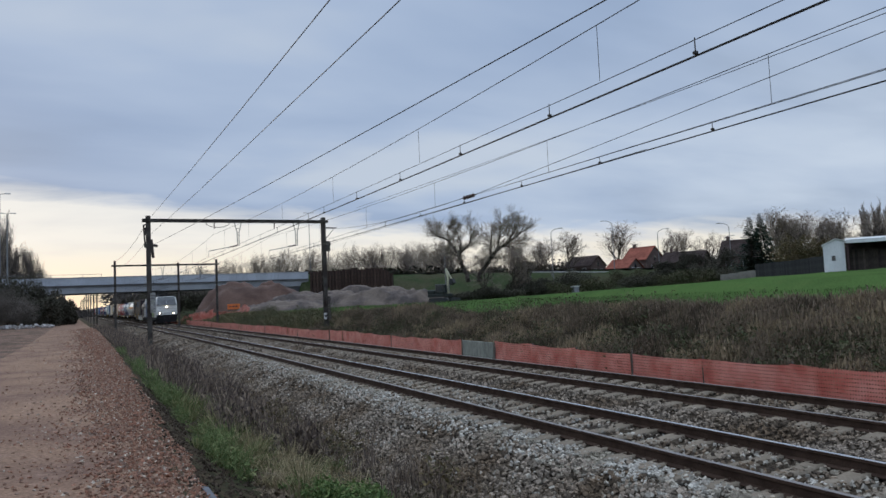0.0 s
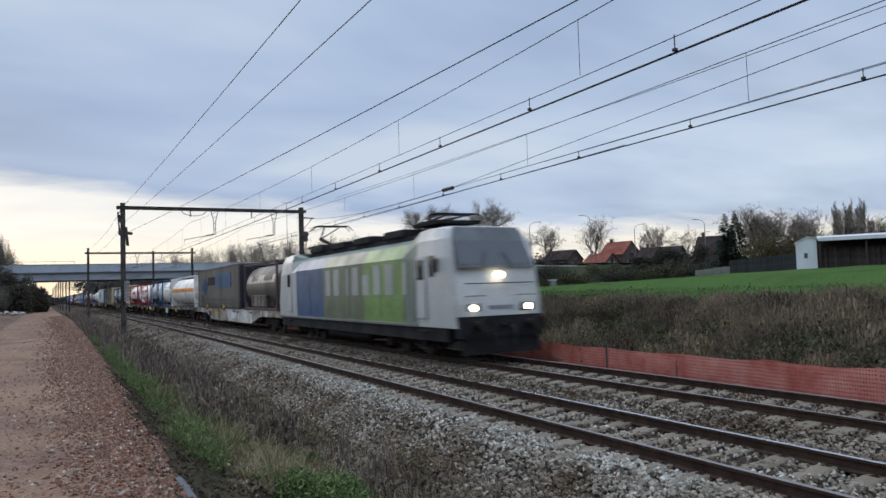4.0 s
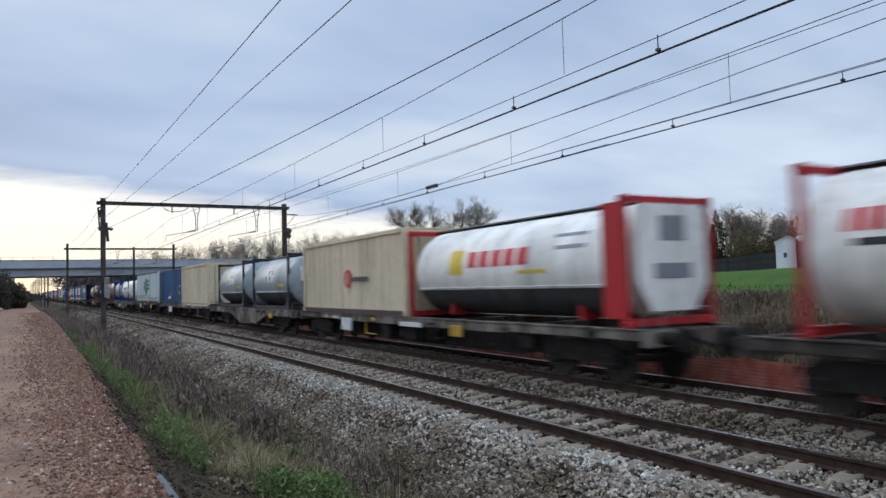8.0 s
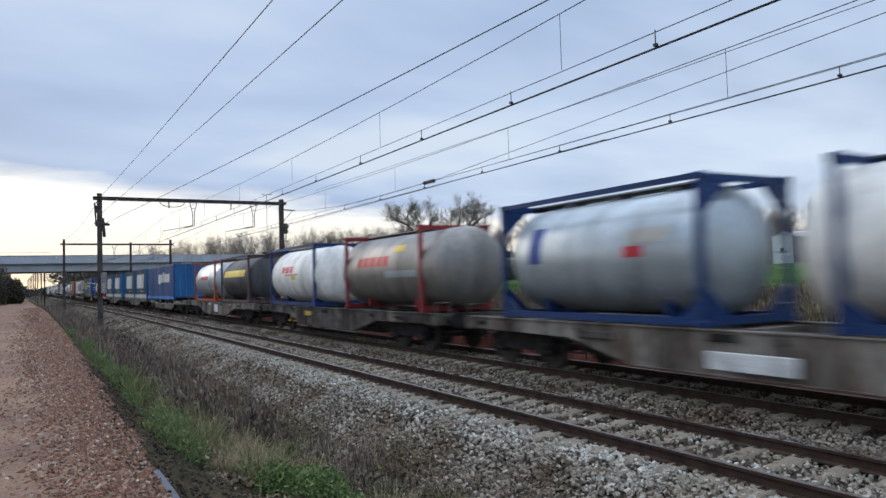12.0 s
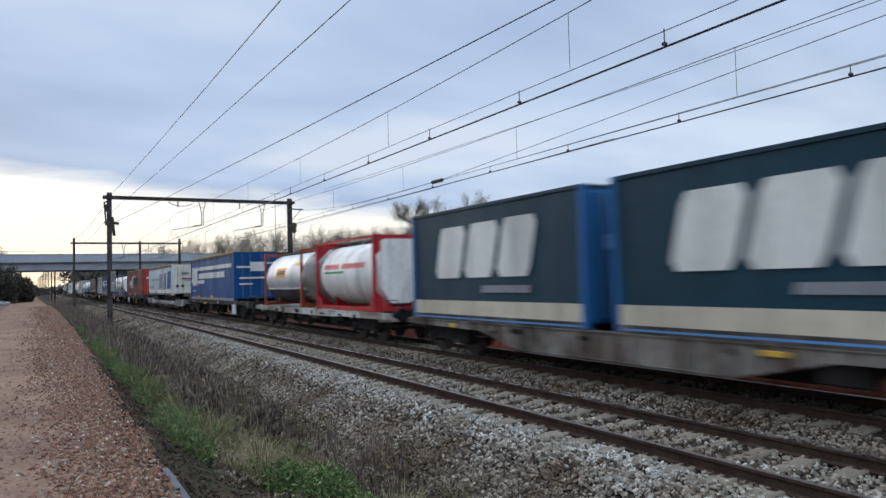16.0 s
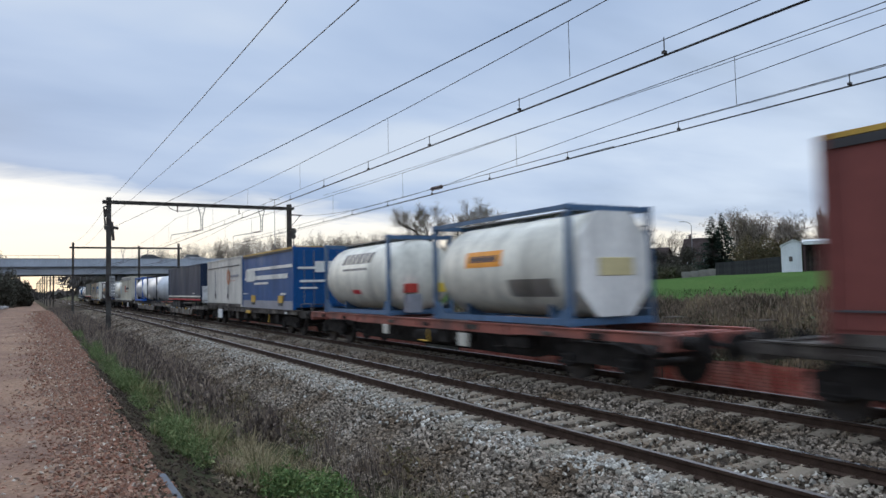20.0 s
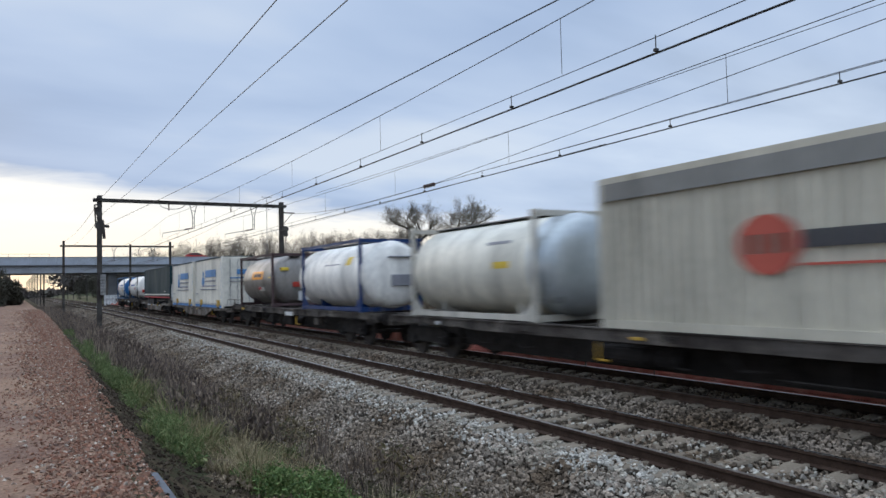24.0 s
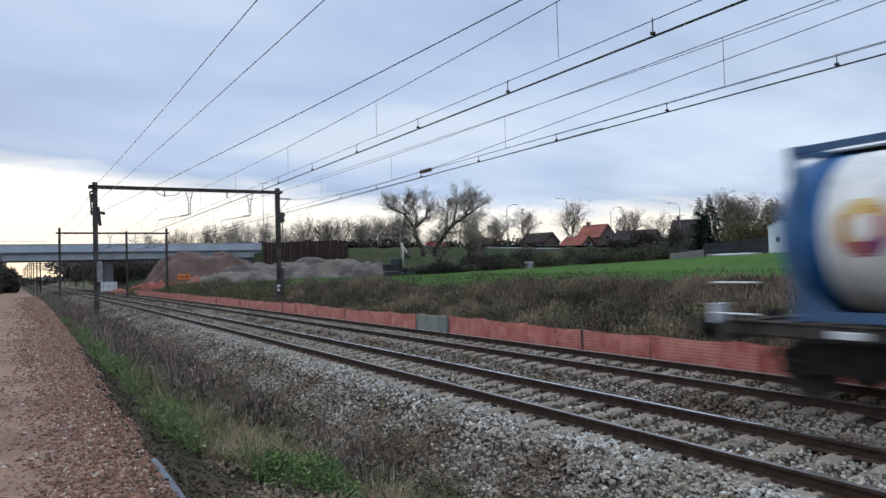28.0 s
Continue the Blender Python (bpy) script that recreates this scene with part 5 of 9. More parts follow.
    box_unit(144.8, 158.7, "pale grey curtain-sided body with green ring emblem", LGREYC, kind="curtain", h=2.78, roof=DBROWN, straps=(-1.2, 3.9), skirt=(0.28, 0.34, WHITEC), end=GREYC,
             shapes=[(ldisc(L, 6.4, 1.63, 0.8, 0.84), GREENL), (ldisc(L, 6.4, 1.63, 0.36, 0.36), LGREYC), (lbar(L, 4.8, 5.05, 1.25, 2.1), GREYL), (lbar(L, 5.2, 5.4, 1.35, 2.1, -0.1), GREYL), (lbar(L, 5.45, 5.6, 1.25, 2.1, 0.15), GREYL),
                     (lbar(L, 6.85, 7.0, 1.2, 2.2, 0.25), GREYL)] + [(lbar(L, 7.35, 8.2, z, z + 0.22), GREENL) for z in (1.25, 1.62, 2.0)] + word(L, 0.5, 13.5, 0.4, 0.5, 26, GREYL, 0, 0.5) + word(L, 1.0, 9.0, 0.62, 0.74, 9, PALEG, 0, 0.4))
    wagon(163.2, 183.5, BL, G, gw, [(0.3, 1.9, 0.5, 0.8, PLATE), (-3.4, -2.9, 0.55, 0.9, DARKW), (4.2, 5.2, 0.85, 1.0, DARKW)])
    tank(166.9, 173.1, "white tank container with blue lettering, blue base frame", WHITET, BLUEF, top=False, words=[(-0.9, 1.4, 6, 18, 6, BLUEL)], patches=[(-0.4, 1.6, -9, -6, GREYL), (-2.6, -2.0, 34, 42, YELLOWP)], endpatches=[(-0.3, 0.4, 1.75, 1.95, YELLOWP), (-0.5, 0.5, 0.95, 1.02, GREYL), (-0.4, 0.5, 1.2, 1.27, GREYL), (-0.45, 0.55, 0.4, 0.75, GREYL)], nose=1.3, tail=0.9)
    tank(175.35, 181.4, "grey tank container in a dark blue full frame", GREYT, BLUEF, h=2.67, patches=[(1.5, 1.95, -6, 34, BLUEL), (-1.6, -1.1, -4, 6, REDL), (-2.2, -1.2, 8, 22, CREAMB)], octo=True)
    wagon(184.3, 202.8, BL, DARKW, "rust stained grey container wagon on two bogies", [(1.6, 2.2, 0.8, 0.98, YELLOW)])
    tank(185.6, 191.55, "dull grey tank container with red letters, red frame", DIRTYT, DRED, top=False, rails=False, words=[(-0.6, 2.0, 6, 22, 5, REDL)], patches=[(-1.5, -0.8, 28, 40, YELLOWP), (-2.6, -0.4, -12, -2, GREYT)], nose=1.3)
    tank(194.9, 201.1, "white tank container with red lettering, blue base frame", WHITET, BLUEF, top=True, words=[(-0.2, 1.5, 6, 20, 3, REDL)], patches=[(-0.9, 0.9, 1, 3, REDL), (-0.6, 0.0, -8, 0, YELLOWP)], nose=0.5)
    wagon(203.6, 222.4, BL, G, gw, plate(-1.0))
    tank(205.2, 211.5, "grimy dark tank container with yellow band", DARKT, DBROWN, top=True, rails=True, patches=[(-2.2, 2.4, 6, 24, YELLOWP), (-0.6, 1.4, -28, -8, BLACK)], octo=False, nose=0.3)
    tank(213.2, 219.4, "pale tank container in an orange red frame", GREYT, ORED, top=False, rails=True, words=[(-1.0, 1.4, 4, 14, 7, REDL)], nose=0.5)
    wagon(223.4, 241.4, PK, G, pw)
    L = 13.7
    t = box_unit(227.4, 241.1, "deep blue curtain-sided trailer with white lettering", PETBLUE, kind="curtain", h=2.72, roof=GREYL, base=TRIMBLUE, name="semi_trailer", category="trailer", end=BLUET, skirt=(0.0, 0.24, TRIMBLUE),
                 shapes=[(lbar(L, 6.3, 7.3, 1.3, 2.1), WHITEL), (lbar(L, 7.55, 8.45, 1.4, 2.1), WHITEL), (lbar(L, 8.7, 9.4, 1.4, 2.25), WHITEL), (lbar(L, 9.65, 10.6, 1.4, 2.1), WHITEL), (lbar(L, 10.8, 11.8, 1.4, 2.1), WHITEL), (lbar(L, 0.6, 1.2, 0.55, 0.62), WHITEL)])
    running_gear(t, L, Z0, 0)
    for a, b, L in ((242.0, 259.7, 7.95), (260.9, 279.4, 8.1)):
        wagon(a - 0.2, b - 0.1, BL, G, "grey brown container wagon on two bogies", drop=0.18)
    for a in (242.05, 250.55, 261.7, 270.5):
        L = 7.95
        box_unit(a, a + L, "slate blue swap body with large white letter shapes", SLATE, kind="curtain", h=2.92, roof=SLATE, post=BLUET, end=BLUET, base=DARKW, name="swap_body", category="swap body", skirt=(0.08, 0.54, TANB), z0=Z0 - 0.18,
                 shapes=[(letter_block(L, 1.45, 1.36, 0.97, 2.36, 0.4), WHITEL), (letter_block(L, 3.02, 1.36, 0.97, 2.38, 0.4), WHITEL), (letter_block(L, 4.6, 1.36, 0.97, 2.4, 0.4), WHITEL),
                         (lbar(L, 0.2, 7.75, -0.13, -0.09), SKYL)] + word(L, 3.9, 6.0, 0.58, 0.76, 6, GREYL, 0.05, 0.15),
                 ends=[(bar(-0.8, 0.5, Z0 + 1.5, Z0 + 1.8), SKYL), (bar(-0.6, 0.7, Z0 + 1.15, Z0 + 1.25), SKYL)])
    wagon(280.3, 297.6, FL, STAINW, "pale grey flat container wagon on two bogies", drop=0.13)
    tank(281.6, 287.65, "white boxed tank container with red lettering, red frame", WHITET, RED, h=2.7, rails=True, top=True, words=[(-2.0, 0.3, 10, 20, 9, REDL), (0.6, 2.2, 10, 20, 6, REDL)], patches=[(0.0, 2.1, 2, 6, GREENL)], endplate=("round", WHITET), octo=True, r=1.17, dz=-0.13)
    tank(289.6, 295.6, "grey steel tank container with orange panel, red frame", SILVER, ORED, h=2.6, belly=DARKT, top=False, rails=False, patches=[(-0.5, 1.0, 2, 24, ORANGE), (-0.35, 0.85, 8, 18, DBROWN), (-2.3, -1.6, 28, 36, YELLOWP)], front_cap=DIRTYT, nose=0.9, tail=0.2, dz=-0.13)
    wagon(298.6, 317.4, FL, DARKW, dw, [(-6.4, -5.6, 0.4, 0.95, PLATE), (2.0, 2.7, 0.86, 1.0, YELLOW)])
    L = 13.75
    royal = lambda L: ([(ldisc(L, 0.85 + i * 0.46, 1.62, 0.3, 0.68), WHITEL) for i in range(4)] + [(lbar(L, 2.5, 13.0, 2.02, 2.26), WHITEL), (lbar(L, 2.6, 4.9, 1.1, 1.34), WHITEL), (lbar(L, 0.3, 0.9, 1.25, 1.45), WHITEL), (lbar(L, 0.8, 1.8, 0.55, 0.63), WHITEL)] + word(L, 3.0, 11.2, 1.45, 1.82, 14, WHITEL, 0, 0.12))
    box_unit(301.95, 315.7, "royal blue curtain-sided swap body with white stripes", ROYAL, kind="curtain", h=2.82, roof=GOLD, straps=(-0.5, 4.0), shapes=royal(L) + [(lbar(L, 0.1, 13.65, 2.74, 2.85), DGREY)], end=ROYAL, base=GREYL,
             ends=[(bar(-0.35, 0.55, Z0 + 1.75, Z0 + 2.3), WHITEL), (bar(-1.15, -0.35, Z0 + 1.95, Z0 + 2.05), WHITEL), (bar(0.55, 1.15, Z0 + 2.18, Z0 + 2.28), WHITEL), (bar(-1.0, 1.0, Z0 + 1.3, Z0 + 1.4), WHITEL), (bar(-1.0, -0.2, Z0 + 0.95, Z0 + 1.03), WHITEL)])
    wagon(318.5, 340.0, PK, mat("wagon_patchy_pale_grey", (0.29, 0.28, 0.255), 0.9, spec=0.15, var=0.6, scale=0.8, fine=12, bump=0.1, dirt=(0.7, (0.1, 0.085, 0.07), 0.7)), pw, [], 0.14)
    L = 13.9
    dim = paint("pale_grey_print", (0.36, 0.4, 0.42), 0.6, 0.3)
    t = box_unit(324.5, 338.4, "white curtain-sided trailer with blue letter shapes", LGREYC, kind="curtain", h=2.54, roof=GOLD, end=WHITEC, base=STEELB, name="semi_trailer", category="trailer", skirt=(0.11, 0.45, WHITEC), straps=((2.1, 0.42, 0.12, 0.34), (6.55, 0.2, 0.14, 0.26), (-3.6, 0.42, 0.12, 0.34)), z0=Z0 + 0.22,
                 shapes=[(lbar(L, 6.6, 8.4, 0.8, 2.15, 0.3), GREYL), (lbar(L, 9.2, 9.7, 0.8, 2.2, 0.55), GREYL), (lbar(L, 10.1, 10.5, 0.8, 2.2, 0.1), BLUEL), (lbar(L, 11.3, 13.0, 0.8, 2.3, 0.3), BLUEL), (lbar(L, 1.5, 6.5, 1.54, 1.78, 0.05), PALEG), (lbar(L, 0.1, 13.8, 2.68, 2.79), DGREY), (lbar(L, 0.15, 13.7, 0.69, 0.72), WHITEL), (lbar(L, 0.15, 13.7, 0.74, 0.76), DARKL)] + word(L, 0.5, 3.2, 0.9, 1.08, 4, dim, 0.05, 0.45),
                 ends=[(bar(-0.5, 0.1, Z0 + 2.0, Z0 + 2.2), GREYL), (bar(-0.5, 0.6, Z0 + 1.6, Z0 + 1.7, 0.1), REDL), (bar(-0.2, 0.7, Z0 + 1.45, Z0 + 1.53, 0.1), TRIMBLUE)] + [(disc(x, Z0 + 1.0 + 0.08 * (i > 1), 0.17, 0.17, 4), DARKL) for i, x in enumerate((-0.85, -0.4, 0.35, 0.8))])
    running_gear(t, L, Z0, 0)
    wagon(341.0, 359.0, FL, DARKW, dw, [(5.0, 5.9, 0.4, 0.95, PLATE)])
    L = 13.85
    box_unit(343.4, 357.25, "red brown curtain-sided swap body with white letter shapes", REDBR, kind="curtain", h=2.86, roof=GOLD, end=REDEND, straps=(-0.9, 3.9),
             shapes=word(L, 2.9, 4.7, 1.2, 1.75, 3, WHITEL, 0.1, 0.3) + [(lbar(L, 2.9, 5.6, 0.95, 1.05), WHITEL), (lbar(L, 4.7, 5.0, 0.95, 2.2, 0.15), WHITEL), (lbar(L, 5.3, 5.6, 1.1, 2.2, 0.15), WHITEL), (lbar(L, 4.9, 8.3, 2.18, 2.27), WHITEL), (lbar(L, 0.1, 13.75, 2.76, 2.89), BLACK), (ldisc(L, 13.05, 0.86, 0.38, 0.24), REDL), (lbar(L, 0.15, 13.7, 0.46, 0.49), DARKL)] + word(L, 6.3, 9.8, 1.2, 2.1, 5, DARKL, 0.05, 0.45),
             ends=[(bar(-0.9, 0.2, Z0 + 1.9, Z0 + 2.1), WHITEL), (bar(0.25, 0.8, Z0 + 1.95, Z0 + 2.12), DARKL)])
    wagon(359.9, 380.4, FL, REDW, rw, [(-3.0, -2.5, 0.5, 0.85, CREAMB), (2.0, 2.4, 0.6, 0.9, CREAMB)])
    tank(363.0, 369.2, "cream tank container with orange panel, steel blue frame", CREAMT, STEELB, h=2.67, patches=[(-0.4, 1.3, 2, 22, ORANGE), (-0.2, 1.1, 8, 16, DBROWN), (-2.4, -0.6, -36, -14, DIRTYT)], endplate=("octagon", WHITET), endpatches=[(-0.45, 0.55, 1.1, 1.5, paint("faded_yellow_panel", (0.62, 0.52, 0.27), 0.55, 0.3))])
    tank(372.3, 378.4, "cream tank container with dark lettering, steel blue frame", CREAMT, STEELB, h=2.67, rails=True, top=False, words=[(-1.3, 1.5, 22, 44, 6, DARKL), (-1.1, 1.2, 10, 14, 6, DARKL)], patches=[(-0.3, 0.4, -32, -24, REDL)], endpatches=[(-0.75, -0.35, 0.75, 1.05, REDEND), (0.3, 0.7, 0.75, 1.05, YELLOWP), (-0.7, -0.2, 0.1, 0.7, GREYL)], nose=0.4)
    wagon(381.0, 402.0, FL, DARKW, dw, [(5.2, 6.3, 0.4, 0.95, PLATE), (-1.6, -0.8, 0.86, 1.02, YELLOW)])
    L = 9.35
    box_unit(382.3, 391.65, "royal blue curtain-sided swap body with white stripes", ROYAL, kind="curtain", h=2.75, roof=GOLD, straps=((-2.7, 0.4, 0.29, 0.65), (2.3, 0.38, 0.29, 0.65)), skirt=(0.12, 0.4, GREYL), end=ROYAL, base=GREYL, name="swap_body", category="swap body",
             shapes=[(ldisc(L, 1.1 + i * 0.42, 1.74, 0.34, 0.36), WHITEL) for i in range(4)] + [(lbar(L, 2.4, 9.25, 1.95, 2.09), WHITEL), (lbar(L, 2.6, 5.2, 1.22, 1.33), WHITEL), (lbar(L, 0.5, 0.9, 1.5, 1.58), WHITEL), (lbar(L, 0.3, 1.2, 0.72, 0.77), WHITEL), (lbar(L, 7.4, 8.1, 0.68, 0.78), WHITEL), (lbar(L, 0.1, 9.25, 2.67, 2.78), DGREY)] + word(L, 2.6, 8.5, 1.46, 1.68, 12, WHITEL, 0, 0.12),
             ends=[(bar(-0.3, 0.6, Z0 + 1.7, Z0 + 2.2), WHITEL), (bar(-1.1, -0.3, Z0 + 1.85, Z0 + 1.95), WHITEL), (bar(-1.0, 1.0, Z0 + 1.25, Z0 + 1.35), WHITEL), (bar(-1.0, -0.2, Z0 + 0.95, Z0 + 1.03), WHITEL)])
    box_unit(391.85, 401.2, "dirty white insulated container with orange disc", WBOX, kind="curtain", h=2.78, roof=WBOX, end=WBOX, base=DARKW, name="swap_body", category="swap body",
             shapes=[(ldisc(L, 6.1, 1.75, 0.42, 0.46), FADEO), (ldisc(L, 6.1, 1.75, 0.2, 0.22), WBOX), (lbar(L, 6.65, 8.6, 1.72, 1.86), GREYL), (lbar(L, 6.65, 7.8, 1.5, 1.53), FADEO), (lbar(L, 0.2, 8.8, 2.36, 2.42), DARKL), (lbar(L, 2.4, 2.46, 0.4, 2.2), GREYL), (lbar(L, 5.9, 5.96, 0.4, 1.2), GREYL), (lbar(L, 2.3, 2.55, 0.5, 0.75), DARKL), (lbar(L, 5.75, 6.05, 0.5, 0.75), DARKL)])
    wagon(402.5, 421.2, PK, G, pw)
    L = 13.9
    t = box_unit(403.6, 417.6, "navy curtain-sided trailer with white and red band", NAVY, kind="curtain", h=2.42, roof=NAVY, end=NAVY, base=DARKW, name="semi_trailer", category="trailer", skirt=(0.02, 0.26, WHITEC), z0=Z0 + 0.36,
                 shapes=[(bar(-6.9, 6.9, Z0 + 0.28, Z0 + 0.38), REDSTRIPE), (bar(-4.8, -4.0, Z0 + 0.75, Z0 + 0.8), WHITEL)], ends=[(bar(-1.2, -0.3, Z0 + 0.1, Z0 + 1.3), PLATE)])
    running_gear(t, L, Z0 + 0.36, 0)
    wagon(422.0, 442.4, PK, G, pw)
    tank(425.2, 431.5, "grey steel tank container with pale domed end", SILVER, DGREY, top=True, rails=False, octo=False, nose=0.5)
    tank(435.0, 441.0, "brushed steel tank container in a bright blue frame", SILVER, BLUEB, top=True, rails=True, octo=False, front_cap=WHITET, nose=0.5)
    wagon(443.1, 464.0, FL, DARKW, dw, [(-7, -6.2, 0.4, 0.9, PLATE)])
    L = 9.4
    box_unit(444.3, 453.7, "grey beige ribbed container with red disc emblem", CRONOS, h=2.8, pitch=0.24, base=CRONOS, shapes=[(ldisc(L, 3.76, 1.42, 0.55, 0.47), CRONRED), (lbar(L, 3.4, 3.6, 1.28, 1.58), CRONOS), (lbar(L, 3.7, 3.85, 1.28, 1.58), CRONOS), (lbar(L, 3.95, 4.1, 1.28, 1.58), CRONOS), (lbar(L, 4.3, 6.9, 1.08, 1.12), CRONRED), (lbar(L, 0.1, 9.2, 2.46, 2.8), paint("grey_top_band", (0.24, 0.235, 0.215), 0.6, 0.3))] + word(L, 4.35, 7.2, 1.34, 1.6, 9, DARKL, 0, 0.12))
    tank(455.9, 462.1, "cream grey tank container in a pale frame", CREAMT, CREAMB, top=False, rails=True, patches=[(-2.0, -1.3, -2, 6, YELLOWP), (-1.9, -0.9, 28, 32, GREYL)], front_cap=GREYT, nose=0.6)
    wagon(464.7, 484.6, FL, DARKW, dw, [(-1.4, -0.4, 0.86, 1.02, PLATE)])
    tank(466.0, 472.25, "white and grey-blue tank container in a blue frame", WHITET, BLUEF, top=True, rails=True, patches=[(-2.1, -1.6, 18, 34, YELLOWP), (-1.0, 0.6, 20, 22, GREYL)], octo=False, front_cap=WHITET, endpatches=[(-0.2, 0.75, 0.9, 1.3, GREYL), (-0.3, 0.6, 1.9, 1.95, GREYL)], nose=0.45, tail=0.9)
    tank(476.6, 482.6, "grimy brown steel tank container with orange panel", DIRTYT, DBROWN, top=True, rails=False, octo=False, patches=[(-1.3, 0.7, 2, 22, ORANGE), (-1.0, 0.4, 8, 16, DBROWN), (-1.35, -0.5, -26, -17, WHITEL), (-0.9, -0.3, -23, -16, REDL), (-2.6, -2.3, 4, 7, YELLOWP)], endpatches=[(-0.9, 0.9, 0.05, 0.12, DBROWN), (-0.2, 0.4, 0.95, 1.2, REDEND), (0.1, 0.7, 0.3, 0.75, PLATE), (-0.8, -0.4, 1.75, 1.9, YELLOWP)], front_cap=DIRTYT)
    wagon(485.2, 504.0, BL, G, "grey brown container wagon on two bogies", [], 0.22)
    for a in (486.7, 495.45):
        L = 7.9
        box_unit(a, a + L, "white swap body with blue emblem and lettering panel", WHITEC, kind="curtain", h=3.0, roof=SLATE, end=WHITEC, base=TRIMBLUE, name="swap_body", category="swap body", straps=((-2.95, 0.32, 0.06, 0.48), (2.0, 0.3, 0.1, 0.48)), z0=Z0 - 0.22,
                 shapes=[(lbar(L, 3.3, 6.3, 1.7, 2.15), SKYL), (ldisc(L, 2.6, 1.45, 0.35, 0.3), SKYL), (lbar(L, 2.5, 2.75, 1.7, 2.1), SKYL), (lbar(L, 2.1, 6.2, 1.12, 1.16), BLUEL), (lbar(L, 0.15, 7.75, -0.07, -0.05), STEELB), (lbar(L, 0.15, 7.75, 0.03, 0.045), GREYL), (lbar(L, 7.72, 7.85, 0.2, 2.6), SKYL)] + word(L, 3.3, 6.3, 1.4, 1.5, 9, GREYL) + word(L, 1.8, 6.4, 0.88, 0.95, 10, GREYL) + word(L, 0.3, 1.0, 0.6, 0.66, 3, GREYL),
                 ends=[(bar(-0.4, 0.8, Z0 + 1.8, Z0 + 2.1), SKYL), (bar(-0.8, 0.7, Z0 + 1.55, Z0 + 1.62), SKYL), (bar(-0.8, 0.9, Z0 + 1.35, Z0 + 1.4), GREYL)])
    wagon(504.5, 521.6, PK, G, pw)
    L = 14.2
    t = box_unit(504.7, 518.7, "dark green curtain-sided trailer with white and red band", DGREEN, kind="curtain", h=2.42, roof=DGREEN, end=DGREEN, base=DARKW, name="semi_trailer", category="trailer", skirt=(0.02, 0.26, WHITEC), z0=Z0 + 0.36,
                 shapes=[(bar(-7.0, 7.0, Z0 + 0.28, Z0 + 0.38), REDSTRIPE), (bar(-4.8, -4.1, Z0 + 0.8, Z0 + 0.85), WHITEL)], ends=[(bar(-1.2, -0.2, Z0 + 0.1, Z0 + 1.4), PLATE)])
    running_gear(t, L, Z0 + 0.36, 0)
    last = wagon(522.6, 543.2, FL, DARKW, dw, [(-3, -2.0, 0.86, 1.02, PLATE)])
    tank(524.5, 530.6, "white tank container with blue lettering, dark frame", WHITET, DGREY, top=True, rails=True, octo=False, words=[(-0.9, 2.2, 8, 16, 9, BLUEL)], patches=[(-1.6, -1.1, -12, -2, REDL), (-1.7, -1.1, 16, 30, GREYL)], front_cap=WHITET, endpatches=[(-0.85, -0.5, 0.75, 1.05, REDEND), (0.0, 0.6, 0.6, 1.3, DIRTYT)], nose=1.2, tail=1.1)
    # round emblem of coloured arcs round a white centre
    ring = []
    tints = [paint("emblem_" + n, c, 0.5, 0.3) for n, c in (("amber", (0.62, 0.34, 0.1)), ("yellow", (0.68, 0.5, 0.2)), ("rose", (0.5, 0.16, 0.13)), ("plum", (0.26, 0.07, 0.16)))]
    for k in range(-7, 8):
        a, b = 0.38 * math.sqrt(1 - (k / 7.6) ** 2), 0.17 * math.sqrt(max(0, 1 - (k / 3.6) ** 2))
        ring += [(2.1 + b, 2.1 + a, k * 2.6, k * 2.6 + 2.55, tints[1 if k > 3 else 0 if k > -4 else 2]), (2.1 - a, 2.1 - b, k * 2.6, k * 2.6 + 2.55, tints[1 if k > 5 else 0 if k > 2 else 2 if k > -3 else 3])]
    tank(535.2, 541.5, "white tank container with blue ends and round emblem", WHITET, STEELB, top=True, rails=True, octo=False, words=[(-1.6, 0.6, 12, 20, 8, BLUEL), (-1.4, 0.4, -2, 1, 5, GREYL)], patches=[(-1.5, -0.9, -20, -10, YELLOWP), (1.3, 1.9, -50, -32, WHITEL)] + ring, front_cap=BLUET, rear_cap=BLUET, endpatches=[(-0.6, 0.3, 1.9, 2.0, WHITEL), (-0.5, 0.4, 1.5, 1.58, WHITEL), (-0.4, 0.5, 1.15, 1.4, WHITEL)], nose=1.1, tail=0.5)
    bm = B()
    cbox(bm, -1.2, -0.85, 10.05, 10.12, 1.07, 1.4, 0.01)
    part("tail_board", bm, WHITEP, last, "white tail marker board")
    for z in (1.25, 1.75, 2.2):
        bm = B()
        tube(bm, (-1.25, 9.2, z), (-1.25, 10.0, z), 0.018, n=5)
        part("handrail", bm, WHITEP, last)


LOCOW = mat("locomotive_white", (0.5, 0.5, 0.47), 0.35, var=0.1, scale=1, fine=14, bump=0.02, dirt=(0.9, (0.35, 0.33, 0.3), 0.35))
LOCOG = mat("locomotive_silver_green", (0.14, 0.165, 0.1), 0.4, var=0.2, scale=0.9, fine=14, bump=0.02)
LIME = mat("locomotive_lime", (0.17, 0.29, 0.08), 0.4, var=0.25, scale=0.9, fine=14, bump=0.02)
LOCOB = mat("locomotive_blue", (0.04, 0.095, 0.19), 0.4, var=0.15, scale=0.9, fine=14, bump=0.02)
GLASSD = mat("windscreen_dark_glass", (0.03, 0.035, 0.04), 0.08, var=0.1, bump=0.0, spec=0.8)
